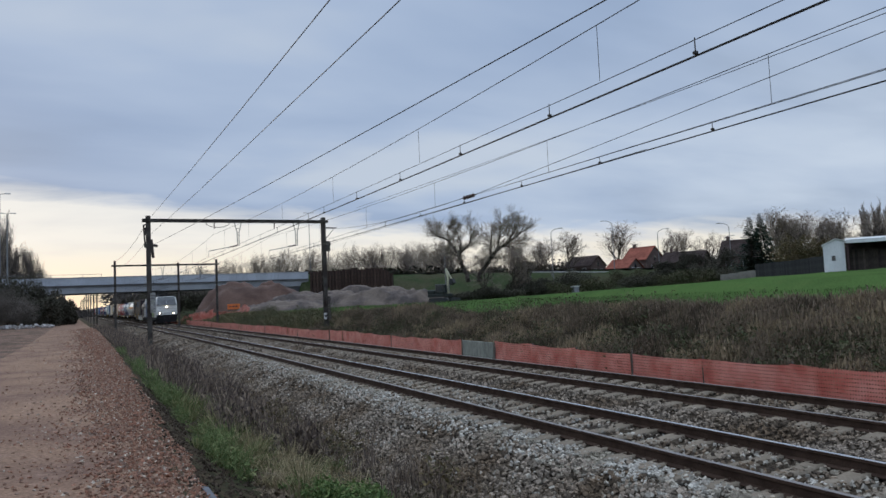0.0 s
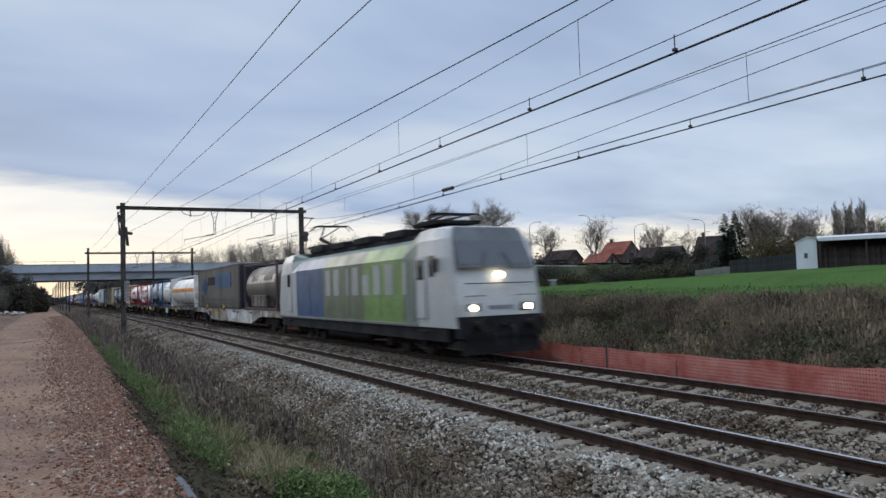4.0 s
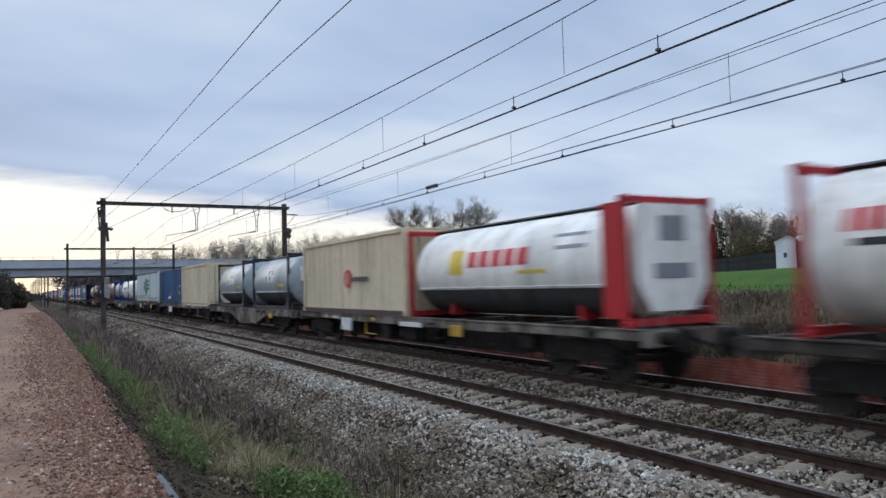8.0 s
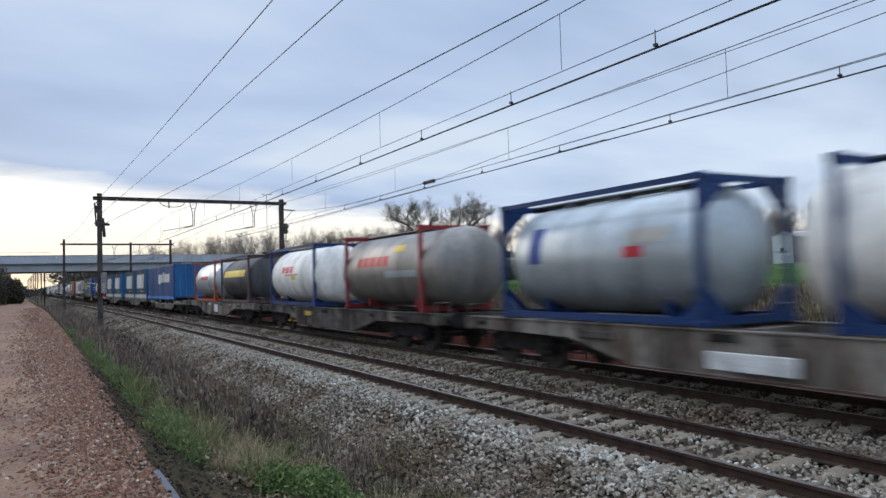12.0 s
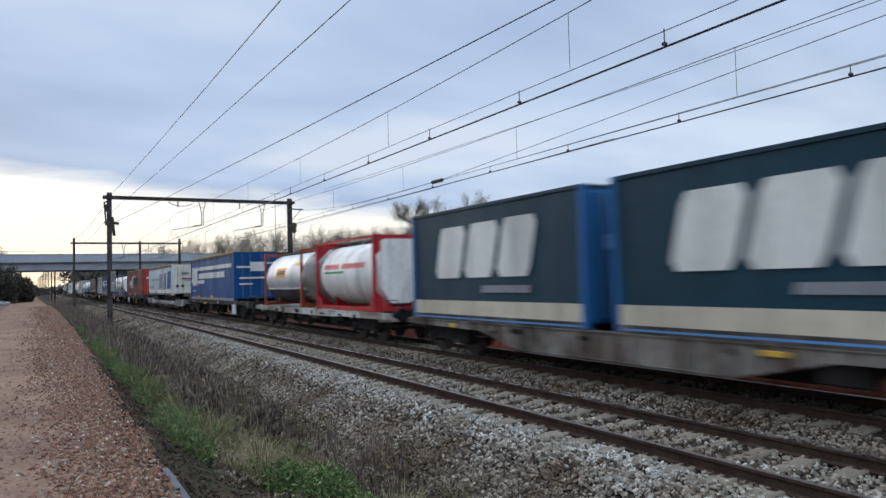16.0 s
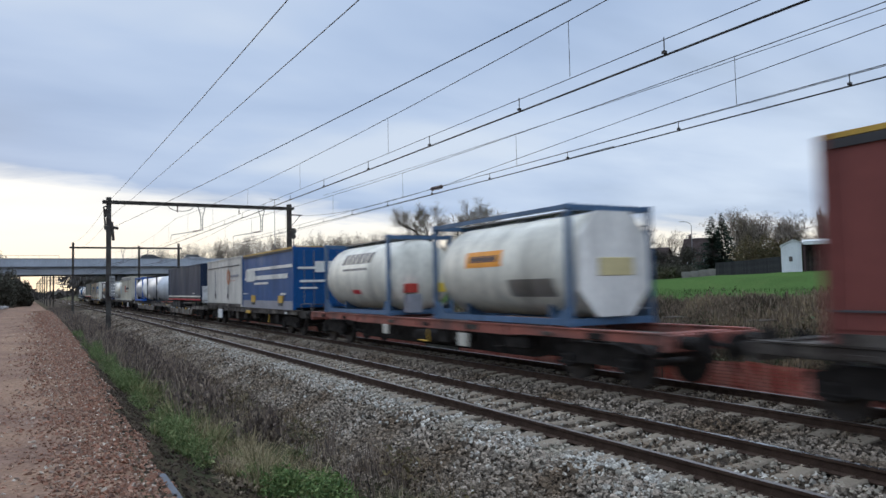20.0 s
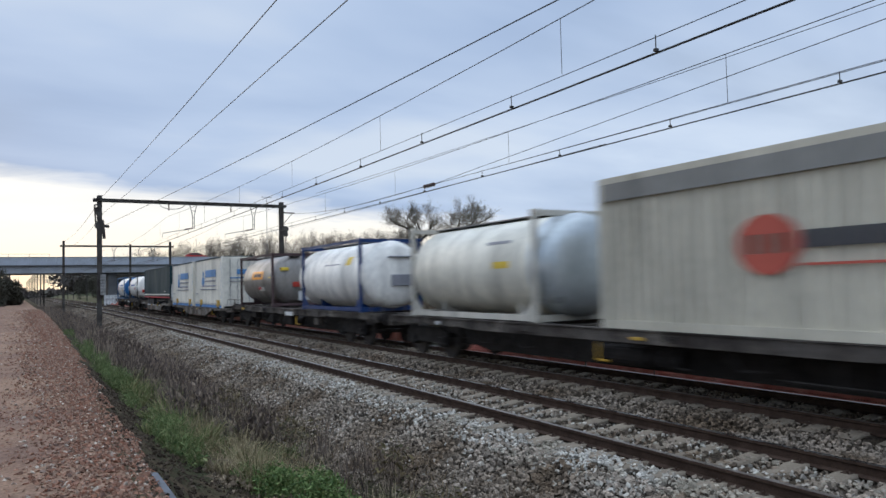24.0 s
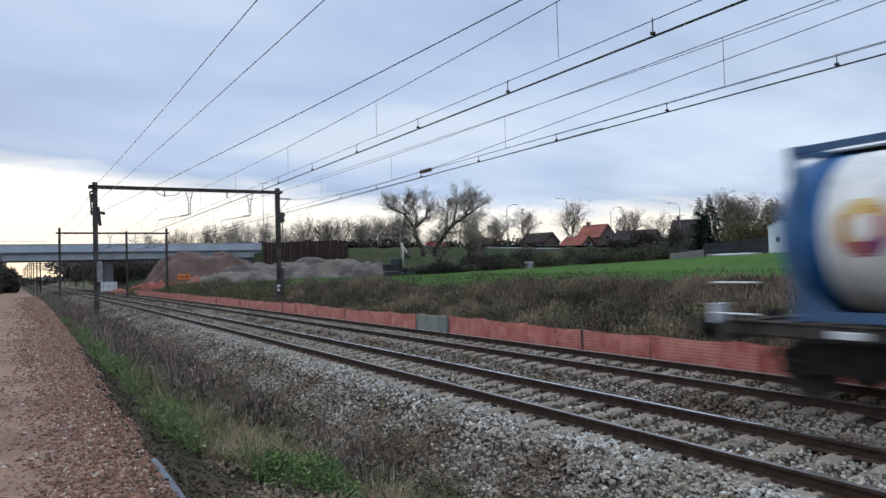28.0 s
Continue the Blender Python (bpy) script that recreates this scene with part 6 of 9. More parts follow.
LETTERW = mat("locomotive_letter_white", (0.36, 0.37, 0.34), 0.5, var=0.15, scale=1, fine=14, bump=0.02)
SILL = mat("locomotive_sill_grey", (0.14, 0.15, 0.14), 0.6, var=0.2, scale=1, fine=14, bump=0.03)
LAMP = mat("headlamp_glow", (1.0, 0.86, 0.62), 0.3, var=0.0, bump=0.0, emit=9.0)
SKIRT = mat("locomotive_underframe", (0.02, 0.019, 0.02), 0.85, metal=0.0, spec=0.2, var=0.3, scale=2, fine=18, bump=0.15)


def locomotive():
    lo = rolling("locomotive", 9.45, "white electric locomotive with lime and blue side panels", "locomotive", "")
    Lh = 9.1
    RAKE = 0.46      # how far the front leans back, per metre of height
    # cross-section of the body: half widths at heights
    def ring(y, nose, tilt, cab=False):
        pts = [(1.46, 0.95), (1.48, 1.6), (1.48, 2.95), (1.42, 3.5), (1.3, 3.82), (1.05, 3.9)] if cab else [(1.46, 0.95), (1.48, 1.6), (1.48, 3.06), (1.2, 3.5), (1.0, 3.62), (0.8, 3.68)]
        out = []
        for a, z in pts:
            out.append((a * (1 - nose * 0.07), y + tilt * max(0, z - 2.3), z - nose * 0.05 * (z > 3.5)))
        return out + [(-a, b, c) for a, b, c in out[::-1]]
    secs = [ring(-Lh + 0.0, 1.0, RAKE, True), ring(-Lh + 0.22, 0.35, RAKE * 0.95, True), ring(-Lh + 0.9, 0.0, RAKE * 0.7, True), ring(-Lh + 2.35, 0, 0, True), ring(-Lh + 3.4, 0, 0), ring(-Lh + 6.75, 0, 0), ring(-Lh + 8.8, 0, 0), ring(Lh - 7.0, 0, 0), ring(Lh - 3.2, 0, 0), ring(Lh - 2.35, 0, 0, True), ring(Lh - 0.9, 0, -RAKE * 0.7, True), ring(Lh - 0.22, 0.35, -RAKE * 0.95, True), ring(Lh, 1.0, -RAKE, True)]
    paints = [0, 0, 0, 3, 2, 1, 1, 4, 0, 0, 0, 0]
    bm = B()
    R = [[bm.verts.new(p) for p in s] for s in secs]
    n = len(R[0])
    for k, (a, b) in enumerate(zip(R, R[1:])):
        for i in range(n):
            f = bm.faces.new((a[i], b[i], b[(i + 1) % n], a[(i + 1) % n]))
            f.material_index = paints[k] if (i in (0, 1, n - 2, n - 3, 2, n - 4)) else (5 if i in (5,) and 2 < k < 9 else 3 if 2 < k < 9 and i not in (n - 1,) else 0)
    bm.faces.new(R[0][::-1])
    bm.faces.new(R[-1])
    bmesh.ops.recalc_face_normals(bm, faces=bm.faces[:])
    part("body", bm, [LOCOW, LOCOG, LIME, paint("locomotive_silver", (0.2, 0.235, 0.19), 0.4, 0.3), LOCOB, SKIRT], lo)
    # windscreen, split in two, on the raked front
    for s in (-1, 1):
        bm = B()
        za, zb = 2.7, 3.42
        f = lambda z: -Lh + RAKE * max(0, z - 2.3) - 0.02
        co = [(s * 0.03, f(za), za), (s * 1.22, f(za), za + 0.03), (s * 1.17, f(zb), zb), (s * 0.03, f(zb), zb)]
        a = [bm.verts.new(c) for c in co]
        b = [bm.verts.new((x, y + 0.03, z)) for x, y, z in co]
        bm.faces.new(a)
        bm.faces.new(b[::-1])
        for i in range(4):
            bm.faces.new((a[i], b[i], b[(i + 1) % 4], a[(i + 1) % 4]))
        bmesh.ops.recalc_face_normals(bm, faces=bm.faces[:])
        part("windscreen", bm, GLASSD, lo, "dark split windscreen pane")
        bm = B()
        tube(bm, (s * 0.5, f(2.66) - 0.03, 2.66), (s * 0.3, f(3.1) - 0.03, 3.1), 0.014, n=5)
        part("wiper", bm, BLACK, lo)
        bm = B()
        tube(bm, (s * 0.92, -Lh - 0.05, 1.5), (s * 0.92, -Lh - 0.015, 1.5), 0.095, n=14)
        hl = part("headlamp", bm, LAMP, lo, "lit warm headlamp")
        bm = B()
        cbox(bm, s * 0.9 - 0.24, s * 0.9 + 0.24, -Lh - 0.02, -Lh + 0.06, 1.38, 1.62, 0.04)
        part("lamp_housing", bm, SILL, lo)
        bm = B()
        cbox(bm, s * 0.72 - 0.035, s * 0.72 + 0.035, -Lh - 0.045, -Lh - 0.012, 1.46, 1.54, 0.015)
        part("tail_lamp", bm, DRED, lo)
        part("buffer", BUFFER, None, lo, m=pose(s * 0.875, -Lh - 0.05, 1.02))
        part("buffer", BUFFER, None, lo, m=pose(s * 0.875, Lh + 0.05, 1.02, 0, 0, 180))
        bm = B()
        cbox(bm, s * 1.485 - 0.02, s * 1.485 + 0.02, -Lh + 1.75, -Lh + 2.4, 1.2, 3.05, 0.015)
        dr = part("cab_door", bm, LOCOW, lo)
        bm = B()
        cbox(bm, s * 1.5 - 0.02, s * 1.5 + 0.02, -Lh + 1.85, -Lh + 2.3, 2.35, 2.95, 0.015)
        part("door_window", bm, GLASSD, dr)
        bm = B()
        cbox(bm, s * 1.44 - 0.04, s * 1.44 + 0.04, -Lh + 1.15, -Lh + 1.62, 2.4, 3.05, 0.015)
        part("cab_side_window", bm, GLASSD, lo)
        for y in (-Lh + 1.7, -Lh + 2.45):
            bm = B()
            tube(bm, (s * 1.53, y, 1.1), (s * 1.53, y, 2.4), 0.016, n=5)
            part("grab_rail", bm, GALV, lo)
        for i in range(8):      # the emblem's letters along the side: plain bars
            y = 1.9 - i * 1.02
            bm = B()
            box(bm, s * 1.486 - 0.006, s * 1.486 + 0.006, y - 0.7, y - 0.1 - 0.38 * (i in (2, 7)), 1.92, 2.94 - 0.3 * (i == 4))
            part("marking", bm, LETTERW, lo)
        bm = B()
        box(bm, min(s * 1.2, s * 1.42), max(s * 1.2, s * 1.42), -Lh + 0.6, Lh - 0.6, 0.55, 0.96)
        part("underframe_skirt", bm, SKIRT, lo)
    bm = B()
    tube(bm, (0, -Lh + 0.1, 2.42), (0, -Lh - 0.03, 2.42), 0.1, n=14)
    part("headlamp", bm, LAMP, lo, "lit warm upper headlamp")
    bm = B()
    extrude(bm, [(-1.36, 0.66), (-1.4, 1.27), (1.4, 1.27), (1.36, 0.66)], -Lh - 0.06, -Lh + 0.25)
    part("buffer_beam", bm, SKIRT, lo)
    bm = B()
    extrude(bm, [(-1.3, 0.2), (-1.25, 0.7), (1.25, 0.7), (1.3, 0.2)], -Lh - 0.02, -Lh + 0.06)
    part("snow_plough", bm, SKIRT, lo)
    bm = B()
    box(bm, -0.42, 0.42, -Lh - 0.008, -Lh - 0.001, 1.46, 1.56)
    part("number_plate", bm, GREYL, lo)
    bm = B()
    box(bm, -1.15, 1.15, -Lh - 0.012, -Lh - 0.001, 2.17, 2.2)
    part("front_stripe", bm, BLACK, lo)
    bm = B()
    box(bm, -0.75, 0.75, -Lh + 2.6, Lh - 2.6, 3.6, 3.86)
    for y in (-4.5, -1.5, 1.2, 4.0):
        cbox(bm, -0.85, 0.85, y, y + 1.7, 3.85, 4.12, 0.04)
    part("roof_equipment", bm, SKIRT, lo)
    # pantographs: the leading one folded, the trailing one up
    for y, up in ((-6.0, False), (5.4, True)):
        bm = B()
        for s in (-1, 1):
            insulator(bm, (s * 0.5, y - 0.6, 3.85), (s * 0.5, y - 0.6, 4.12), 0.08, 3)
            insulator(bm, (s * 0.5, y + 0.6, 3.85), (s * 0.5, y + 0.6, 4.12), 0.08, 3)
        box(bm, -0.75, 0.75, y - 0.9, y + 0.9, 4.1, 4.2)
        h = 5.08 if up else 4.42
        knee = (y + 1.3, 4.62) if up else (y + 1.9, 4.32)
        top = (y - 0.3, h) if up else (y - 0.5, h)
        tube(bm, (0, y - 0.5, 4.18), (0, knee[0], knee[1]), 0.09, n=6)
        for s in (-1, 1):
            tube(bm, (0, knee[0], knee[1]), (s * 0.35, top[0], top[1] - 0.06), 0.028, n=6)
        for d in (-0.2, 0.2):
            tube(bm, (-0.75, top[0] + d, top[1]), (0.75, top[0] + d, top[1]), 0.03, n=6)
            for s in (-1, 1):
                tube(bm, (s * 0.75, top[0] + d, top[1]), (s * 0.97, top[0] + d, top[1] - 0.2), 0.02, n=6)
        part("pantograph", bm, SKIRT, lo, "raised pantograph" if up else "folded pantograph")
    # sill band, steps, mirrors, rear cab
    for s in (-1, 1):
        bm = B()
        cbox(bm, min(s * 1.45, s * 1.5), max(s * 1.45, s * 1.5), -Lh + 2.4, Lh - 0.5, 0.93, 1.02, 0.01)
        part("sill_band", bm, SILL, lo)
        for yd in (-Lh + 2.07, Lh - 2.07):
            for z in (0.3, 0.55, 0.8):
                bm = B()
                box(bm, min(s * 1.36, s * 1.5), max(s * 1.36, s * 1.5), yd - 0.25, yd + 0.25, z, z + 0.03)
                part("cab_step", bm, SKIRT, lo)
        bm = B()
        cbox(bm, min(s * 1.5, s * 1.62), max(s * 1.5, s * 1.62), -Lh + 0.92, -Lh + 0.99, 2.55, 2.95, 0.02)
        part("mirror", bm, BLACK, lo)
        bm = B()
        cbox(bm, s * 1.485 - 0.02, s * 1.485 + 0.02, Lh - 2.4, Lh - 1.75, 1.2, 3.05, 0.015)
        dr = part("cab_door", bm, LOCOW, lo)
        bm = B()
        cbox(bm, s * 1.5 - 0.02, s * 1.5 + 0.02, Lh - 2.3, Lh - 1.85, 2.35, 2.95, 0.015)
        part("door_window", bm, GLASSD, dr)
        for y in (-5.8, -3.9, -0.9, 3.9, 6.6):
            bm = B()
            box(bm, min(s * 1.474, s * 1.484), max(s * 1.474, s * 1.484), y - 0.012, y + 0.012, 1.13, 2.94)
            part("panel_seam", bm, DGREY, lo)
        bm = B()
        polytube(bm, [(s * 0.35, -Lh - 0.06, 1.0), (s * 0.36, -Lh - 0.2, 0.75), (s * 0.3, -Lh - 0.16, 0.45)], 0.03, 6)
        part("brake_hose", bm, BLACK, lo)
        bm = B()
        polytube(bm, [(s * 0.55, -Lh - 0.01, 1.82), (s * 0.55, -Lh - 0.09, 1.84), (s * 1.15, -Lh - 0.09, 1.84), (s * 1.15, -Lh + 0.02, 1.82)], 0.016, 5)
        part("grab_rail", bm, GALV, lo)
    bm = B()
    tube(bm, (0, -Lh - 0.05, 1.0), (0, -Lh - 0.38, 0.98), 0.06, n=8)
    tube(bm, (0, -Lh - 0.38, 0.98), (0, -Lh - 0.4, 1.12), 0.05, n=8)
    part("draw_hook", bm, BOGIE, lo)
    bm = B()
    fy = lambda z: -Lh + RAKE * max(0, z - 2.3) - 0.012
    co = [(-1.29, 2.64), (1.29, 2.64), (1.2, 3.5), (1.1, 3.84), (-1.1, 3.84), (-1.2, 3.5)]
    va = [bm.verts.new((x, fy(z), z)) for x, z in co]
    vb = [bm.verts.new((x, fy(z) + 0.05, z)) for x, z in co]
    bm.faces.new(va)
    bm.faces.new(vb[::-1])
    for i in range(6):
        bm.faces.new((va[i], vb[i], vb[(i + 1) % 6], va[(i + 1) % 6]))
    bmesh.ops.recalc_face_normals(bm, faces=bm.faces[:])
    part("windscreen_surround", bm, paint("cab_visor_grey", (0.15, 0.16, 0.165), 0.5, 0.2), lo)
    for y in (-5.2, 5.2):
        add_bogie(lo, y)
        for s in (-1, 1):
            bm = B()
            cbox(bm, s * 1.1 - 0.1, s * 1.1 + 0.1, y - 1.9, y + 1.9, 0.55, 0.85, 0.04)
            for k in (-1.3, 1.3):
                tube(bm, (s * 1.1, y + k, 0.45), (s * 1.2, y + k, 0.45), 0.25, n=12)
                tube(bm, (s * 1.08, y + k * 0.4, 0.35), (s * 1.08, y + k * 0.4, 0.9), 0.1, n=8)
            part("bogie_casing", bm, BOGIE, lo)
    bm = B()
    cbox(bm, -1.25, 1.25, -2.2, 2.2, 0.32, 0.95, 0.06)
    part("transformer_tank", bm, SKIRT, lo)
    return lo


locomotive()
train_loads()


# ================= plants: materials and makers =================
def island_mix(name, colors, rough=0.85, fine=30, var=0.15, trans=0.0, streak=0):
    """A surface whose separate pieces each take one of several colours."""
    m = bpy.data.materials.new(name)
    m.use_nodes = True
    N, L = m.node_tree.nodes, m.node_tree.links
    b = N["Principled BSDF"]
    b.inputs["Roughness"].default_value = rough
    b.inputs["Specular IOR Level"].default_value = 0.25
    ge = N.new("ShaderNodeNewGeometry")
    rp = N.new("ShaderNodeValToRGB")
    e = rp.color_ramp.elements
    while len(e) < len(colors):
        e.new(0.5)
    for i, (el, c) in enumerate(zip(e, colors)):
        el.position, el.color = i / (len(colors) - 1), (*c, 1)
    L.new(ge.outputs["Random Per Island"], rp.inputs[0])
    tc = N.new("ShaderNodeTexCoord")
    nz = N.new("ShaderNodeTexNoise")
    nz.inputs["Scale"].default_value = fine
    L.new(tc.outputs["Object"], nz.inputs["Vector"])
    mr = N.new("ShaderNodeMapRange")
    for i, q in enumerate((0.3, 0.7, 1 - var, 1 + var)):
        mr.inputs[i + 1].default_value = q
    L.new(nz.outputs[0], mr.inputs[0])
    vm = N.new("ShaderNodeVectorMath")
    vm.operation = "SCALE"
    L.new(rp.outputs[0], vm.inputs[0])
    L.new(mr.outputs[0], vm.inputs["Scale"])
    L.new(vm.outputs[0], b.inputs["Base Color"])
    return m


MOSSY = island_mix("mossy_leaves", [(0.05, 0.055, 0.025), (0.08, 0.08, 0.036), (0.105, 0.088, 0.05), (0.04, 0.05, 0.02)], 0.92)
FERNY = island_mix("ferny_leaves", [(0.042, 0.068, 0.024), (0.088, 0.132, 0.044), (0.143, 0.187, 0.066), (0.198, 0.209, 0.088)], 0.88)
STALKV = island_mix("purple_brown_stalks", [(0.056, 0.043, 0.039), (0.107, 0.081, 0.064), (0.175, 0.131, 0.102), (0.315, 0.245, 0.175)], 0.92)
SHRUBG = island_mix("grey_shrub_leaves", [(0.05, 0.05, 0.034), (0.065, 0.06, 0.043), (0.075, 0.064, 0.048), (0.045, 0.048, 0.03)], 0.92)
STALKD = island_mix("dark_dead_stalks", [(0.09, 0.063, 0.042), (0.19, 0.135, 0.084), (0.34, 0.25, 0.155), (0.055, 0.042, 0.03)], 0.92)
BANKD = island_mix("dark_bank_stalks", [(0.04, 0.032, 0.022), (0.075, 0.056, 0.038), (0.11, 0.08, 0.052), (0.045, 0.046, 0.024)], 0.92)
BANKT = island_mix("tan_bank_blades", [(0.16, 0.12, 0.073), (0.25, 0.19, 0.115), (0.34, 0.262, 0.165), (0.11, 0.094, 0.05)], 0.92)
BANKF = island_mix("green_bank_blades", [(0.055, 0.064, 0.026), (0.09, 0.088, 0.038), (0.145, 0.12, 0.066), (0.07, 0.074, 0.031), (0.19, 0.15, 0.088)], 0.92)
BARK = mat("bark", (0.065, 0.052, 0.04), 0.95, var=0.35, scale=2, fine=20, bump=0.5)
TWIG = island_mix("twigs", [(0.15, 0.12, 0.1), (0.22, 0.18, 0.145), (0.18, 0.145, 0.12)], 0.95)
TWIGP = island_mix("poplar_twigs", [(0.2, 0.165, 0.13), (0.27, 0.225, 0.18), (0.17, 0.14, 0.115)], 0.95)
BARKP = mat("poplar_bark", (0.16, 0.135, 0.11), 0.95, var=0.3, scale=2, fine=20, bump=0.3)
# twigs of thicket and far woods, their colour paled for distance haze
TWIGD = island_mix("hazed_twigs", [(0.085, 0.07, 0.06), (0.12, 0.1, 0.085), (0.1, 0.09, 0.07)], 0.95)
TWIGW = island_mix("willow_twigs", [(0.16, 0.135, 0.112), (0.23, 0.195, 0.16), (0.19, 0.163, 0.128)], 0.95)
NEEDLE = island_mix("fir_needles", [(0.012, 0.024, 0.018), (0.02, 0.035, 0.022), (0.028, 0.042, 0.026)], 0.9)
OLIVE = island_mix("olive_leaves", [(0.065, 0.062, 0.032), (0.105, 0.088, 0.04), (0.14, 0.105, 0.05), (0.085, 0.062, 0.042)], 0.92)
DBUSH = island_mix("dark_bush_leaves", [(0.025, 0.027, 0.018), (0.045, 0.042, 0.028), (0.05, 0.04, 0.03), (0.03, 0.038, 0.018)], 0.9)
GBUSH = island_mix("green_bush_leaves", [(0.045, 0.055, 0.022), (0.065, 0.075, 0.032), (0.08, 0.066, 0.038), (0.06, 0.05, 0.032)], 0.9)
GRASSG = island_mix("green_grass_blades", [(0.057, 0.086, 0.025), (0.103, 0.138, 0.044), (0.172, 0.178, 0.069), (0.276, 0.236, 0.121)], 0.88)
CROP = island_mix("winter_crop_blades", [(0.045, 0.085, 0.022), (0.065, 0.11, 0.03), (0.08, 0.12, 0.038)], 0.9)
GRASSD = island_mix("dry_grass_blades", [(0.275, 0.220, 0.127), (0.374, 0.303, 0.176), (0.165, 0.127, 0.073), (0.132, 0.127, 0.055)], 0.88)
STALK = island_mix("dead_stalks", [(0.13, 0.096, 0.066), (0.19, 0.145, 0.098), (0.27, 0.21, 0.135), (0.1, 0.076, 0.056)], 0.92)
BANKG = island_mix("bank_grass_blades", [(0.1, 0.074, 0.05), (0.17, 0.126, 0.083), (0.24, 0.185, 0.122), (0.075, 0.07, 0.036), (0.13, 0.098, 0.068)], 0.92)
PLUME = island_mix("seed_heads", [(0.22, 0.17, 0.12), (0.17, 0.125, 0.085), (0.12, 0.085, 0.06), (0.28, 0.22, 0.16)], 0.92)
NETTLE = island_mix("nettle_leaves", [(0.042, 0.074, 0.023), (0.08, 0.134, 0.04), (0.12, 0.178, 0.053), (0.17, 0.2, 0.07)], 0.85)
CHIPS = island_mix("brick_chips", [(0.162, 0.073, 0.045), (0.248, 0.113, 0.070), (0.113, 0.069, 0.048), (0.292, 0.146, 0.092), (0.216, 0.124, 0.084), (0.146, 0.080, 0.054), (0.248, 0.127, 0.084), (0.302, 0.205, 0.143), (0.097, 0.049, 0.035), (0.497, 0.432, 0.346)], 0.92)


def segs_mesh(name, segs, material, n=4):
    """Tapered branch pieces: rows of (p0, p1, r0, r1)."""
    verts, faces = [], []
    for p0, p1, r0, r1 in segs:
        d = p1 - p0
        if d.length < 1e-5:
            continue
        a = d.orthogonal().normalized()
        b = d.normalized().cross(a)
        k = len(verts)
        for p, r in ((p0, r0), (p1, r1)):
            for i in range(n):
                u = 2 * math.pi * i / n
                verts.append(p + (a * math.cos(u) + b * math.sin(u)) * r)
        for i in range(n if n > 2 else 1):
            j = (i + 1) % n
            faces.append((k + i, k + j, k + n + j, k + n + i))
    return pydata(name, [tuple(v) for v in verts], faces, material)


def grow_tree(seed, height, levels=5, trunk_r=0.22, spread=0.75, up=0.15, kids=(4, 5, 4, 4), first=0.28, ratio=0.62, lean=(0, 0), crooked=0.18, droop=0.0, tw=0.012, ratio2=None):
    rng = random.Random(seed)
    thick, thin = [], []

    def rec(p, d, length, r, lev):
        n = 5 if lev == 0 else 4 if lev < 2 else 3 if lev < 3 else 2 if lev < levels - 1 else 1
        pts = [p]
        for i in range(n):
            jit = Vector((rng.gauss(0, 1), rng.gauss(0, 1), rng.gauss(0, 0.5))) * crooked * (0.5 if lev == 0 else 1)
            d = (d + jit * 0.55 + Vector((0, 0, up if lev < 3 else up - droop))).normalized()
            q = pts[-1] + d * (length / n)
            r1 = max(tw * 0.6, r * (1 - 0.55 * (i + 1) / n))
            r0 = max(tw * 0.6, r * (1 - 0.55 * i / n))
            (thick if lev < 3 else thin).append((pts[-1], q, r0, r1))
            pts.append(q)
        if lev >= levels - 1:
            return
        k = kids[min(lev, len(kids) - 1)]
        for j in range(k):
            f = first + (1 - first) * (j + rng.random() * 0.8) / k if lev == 0 else 0.25 + 0.75 * (j + rng.random()) / k
            f = min(f, 0.999)
            i = min(int(f * n), n - 1)
            at = pts[i].lerp(pts[i + 1], f * n - i)
            ax = d.orthogonal().normalized()
            ax.rotate(Matrix.Rotation(rng.random() * 6.283, 3, d))
            nd = (d * (1 - spread * 0.5) + ax * spread * (0.7 + 0.5 * rng.random()) + Vector((0, 0, up))).normalized()
            rec(at, nd, length * (ratio if lev == 0 or ratio2 is None else ratio2) * (0.75 + 0.5 * rng.random()) * (1.1 - 0.35 * f), r * (0.62 - 0.22 * f), lev + 1)

    rec(Vector((0, 0, -0.2)), Vector((lean[0], lean[1], 1)).normalized(), height * 0.62, trunk_r, 0)
    return thick, thin


def tree_meshes(name, material=None, bark=None, **kw):
    a, b = grow_tree(**kw)
    return segs_mesh("trunk", a, bark or BARK, 5), segs_mesh("crown", b, material or TWIG, 2)


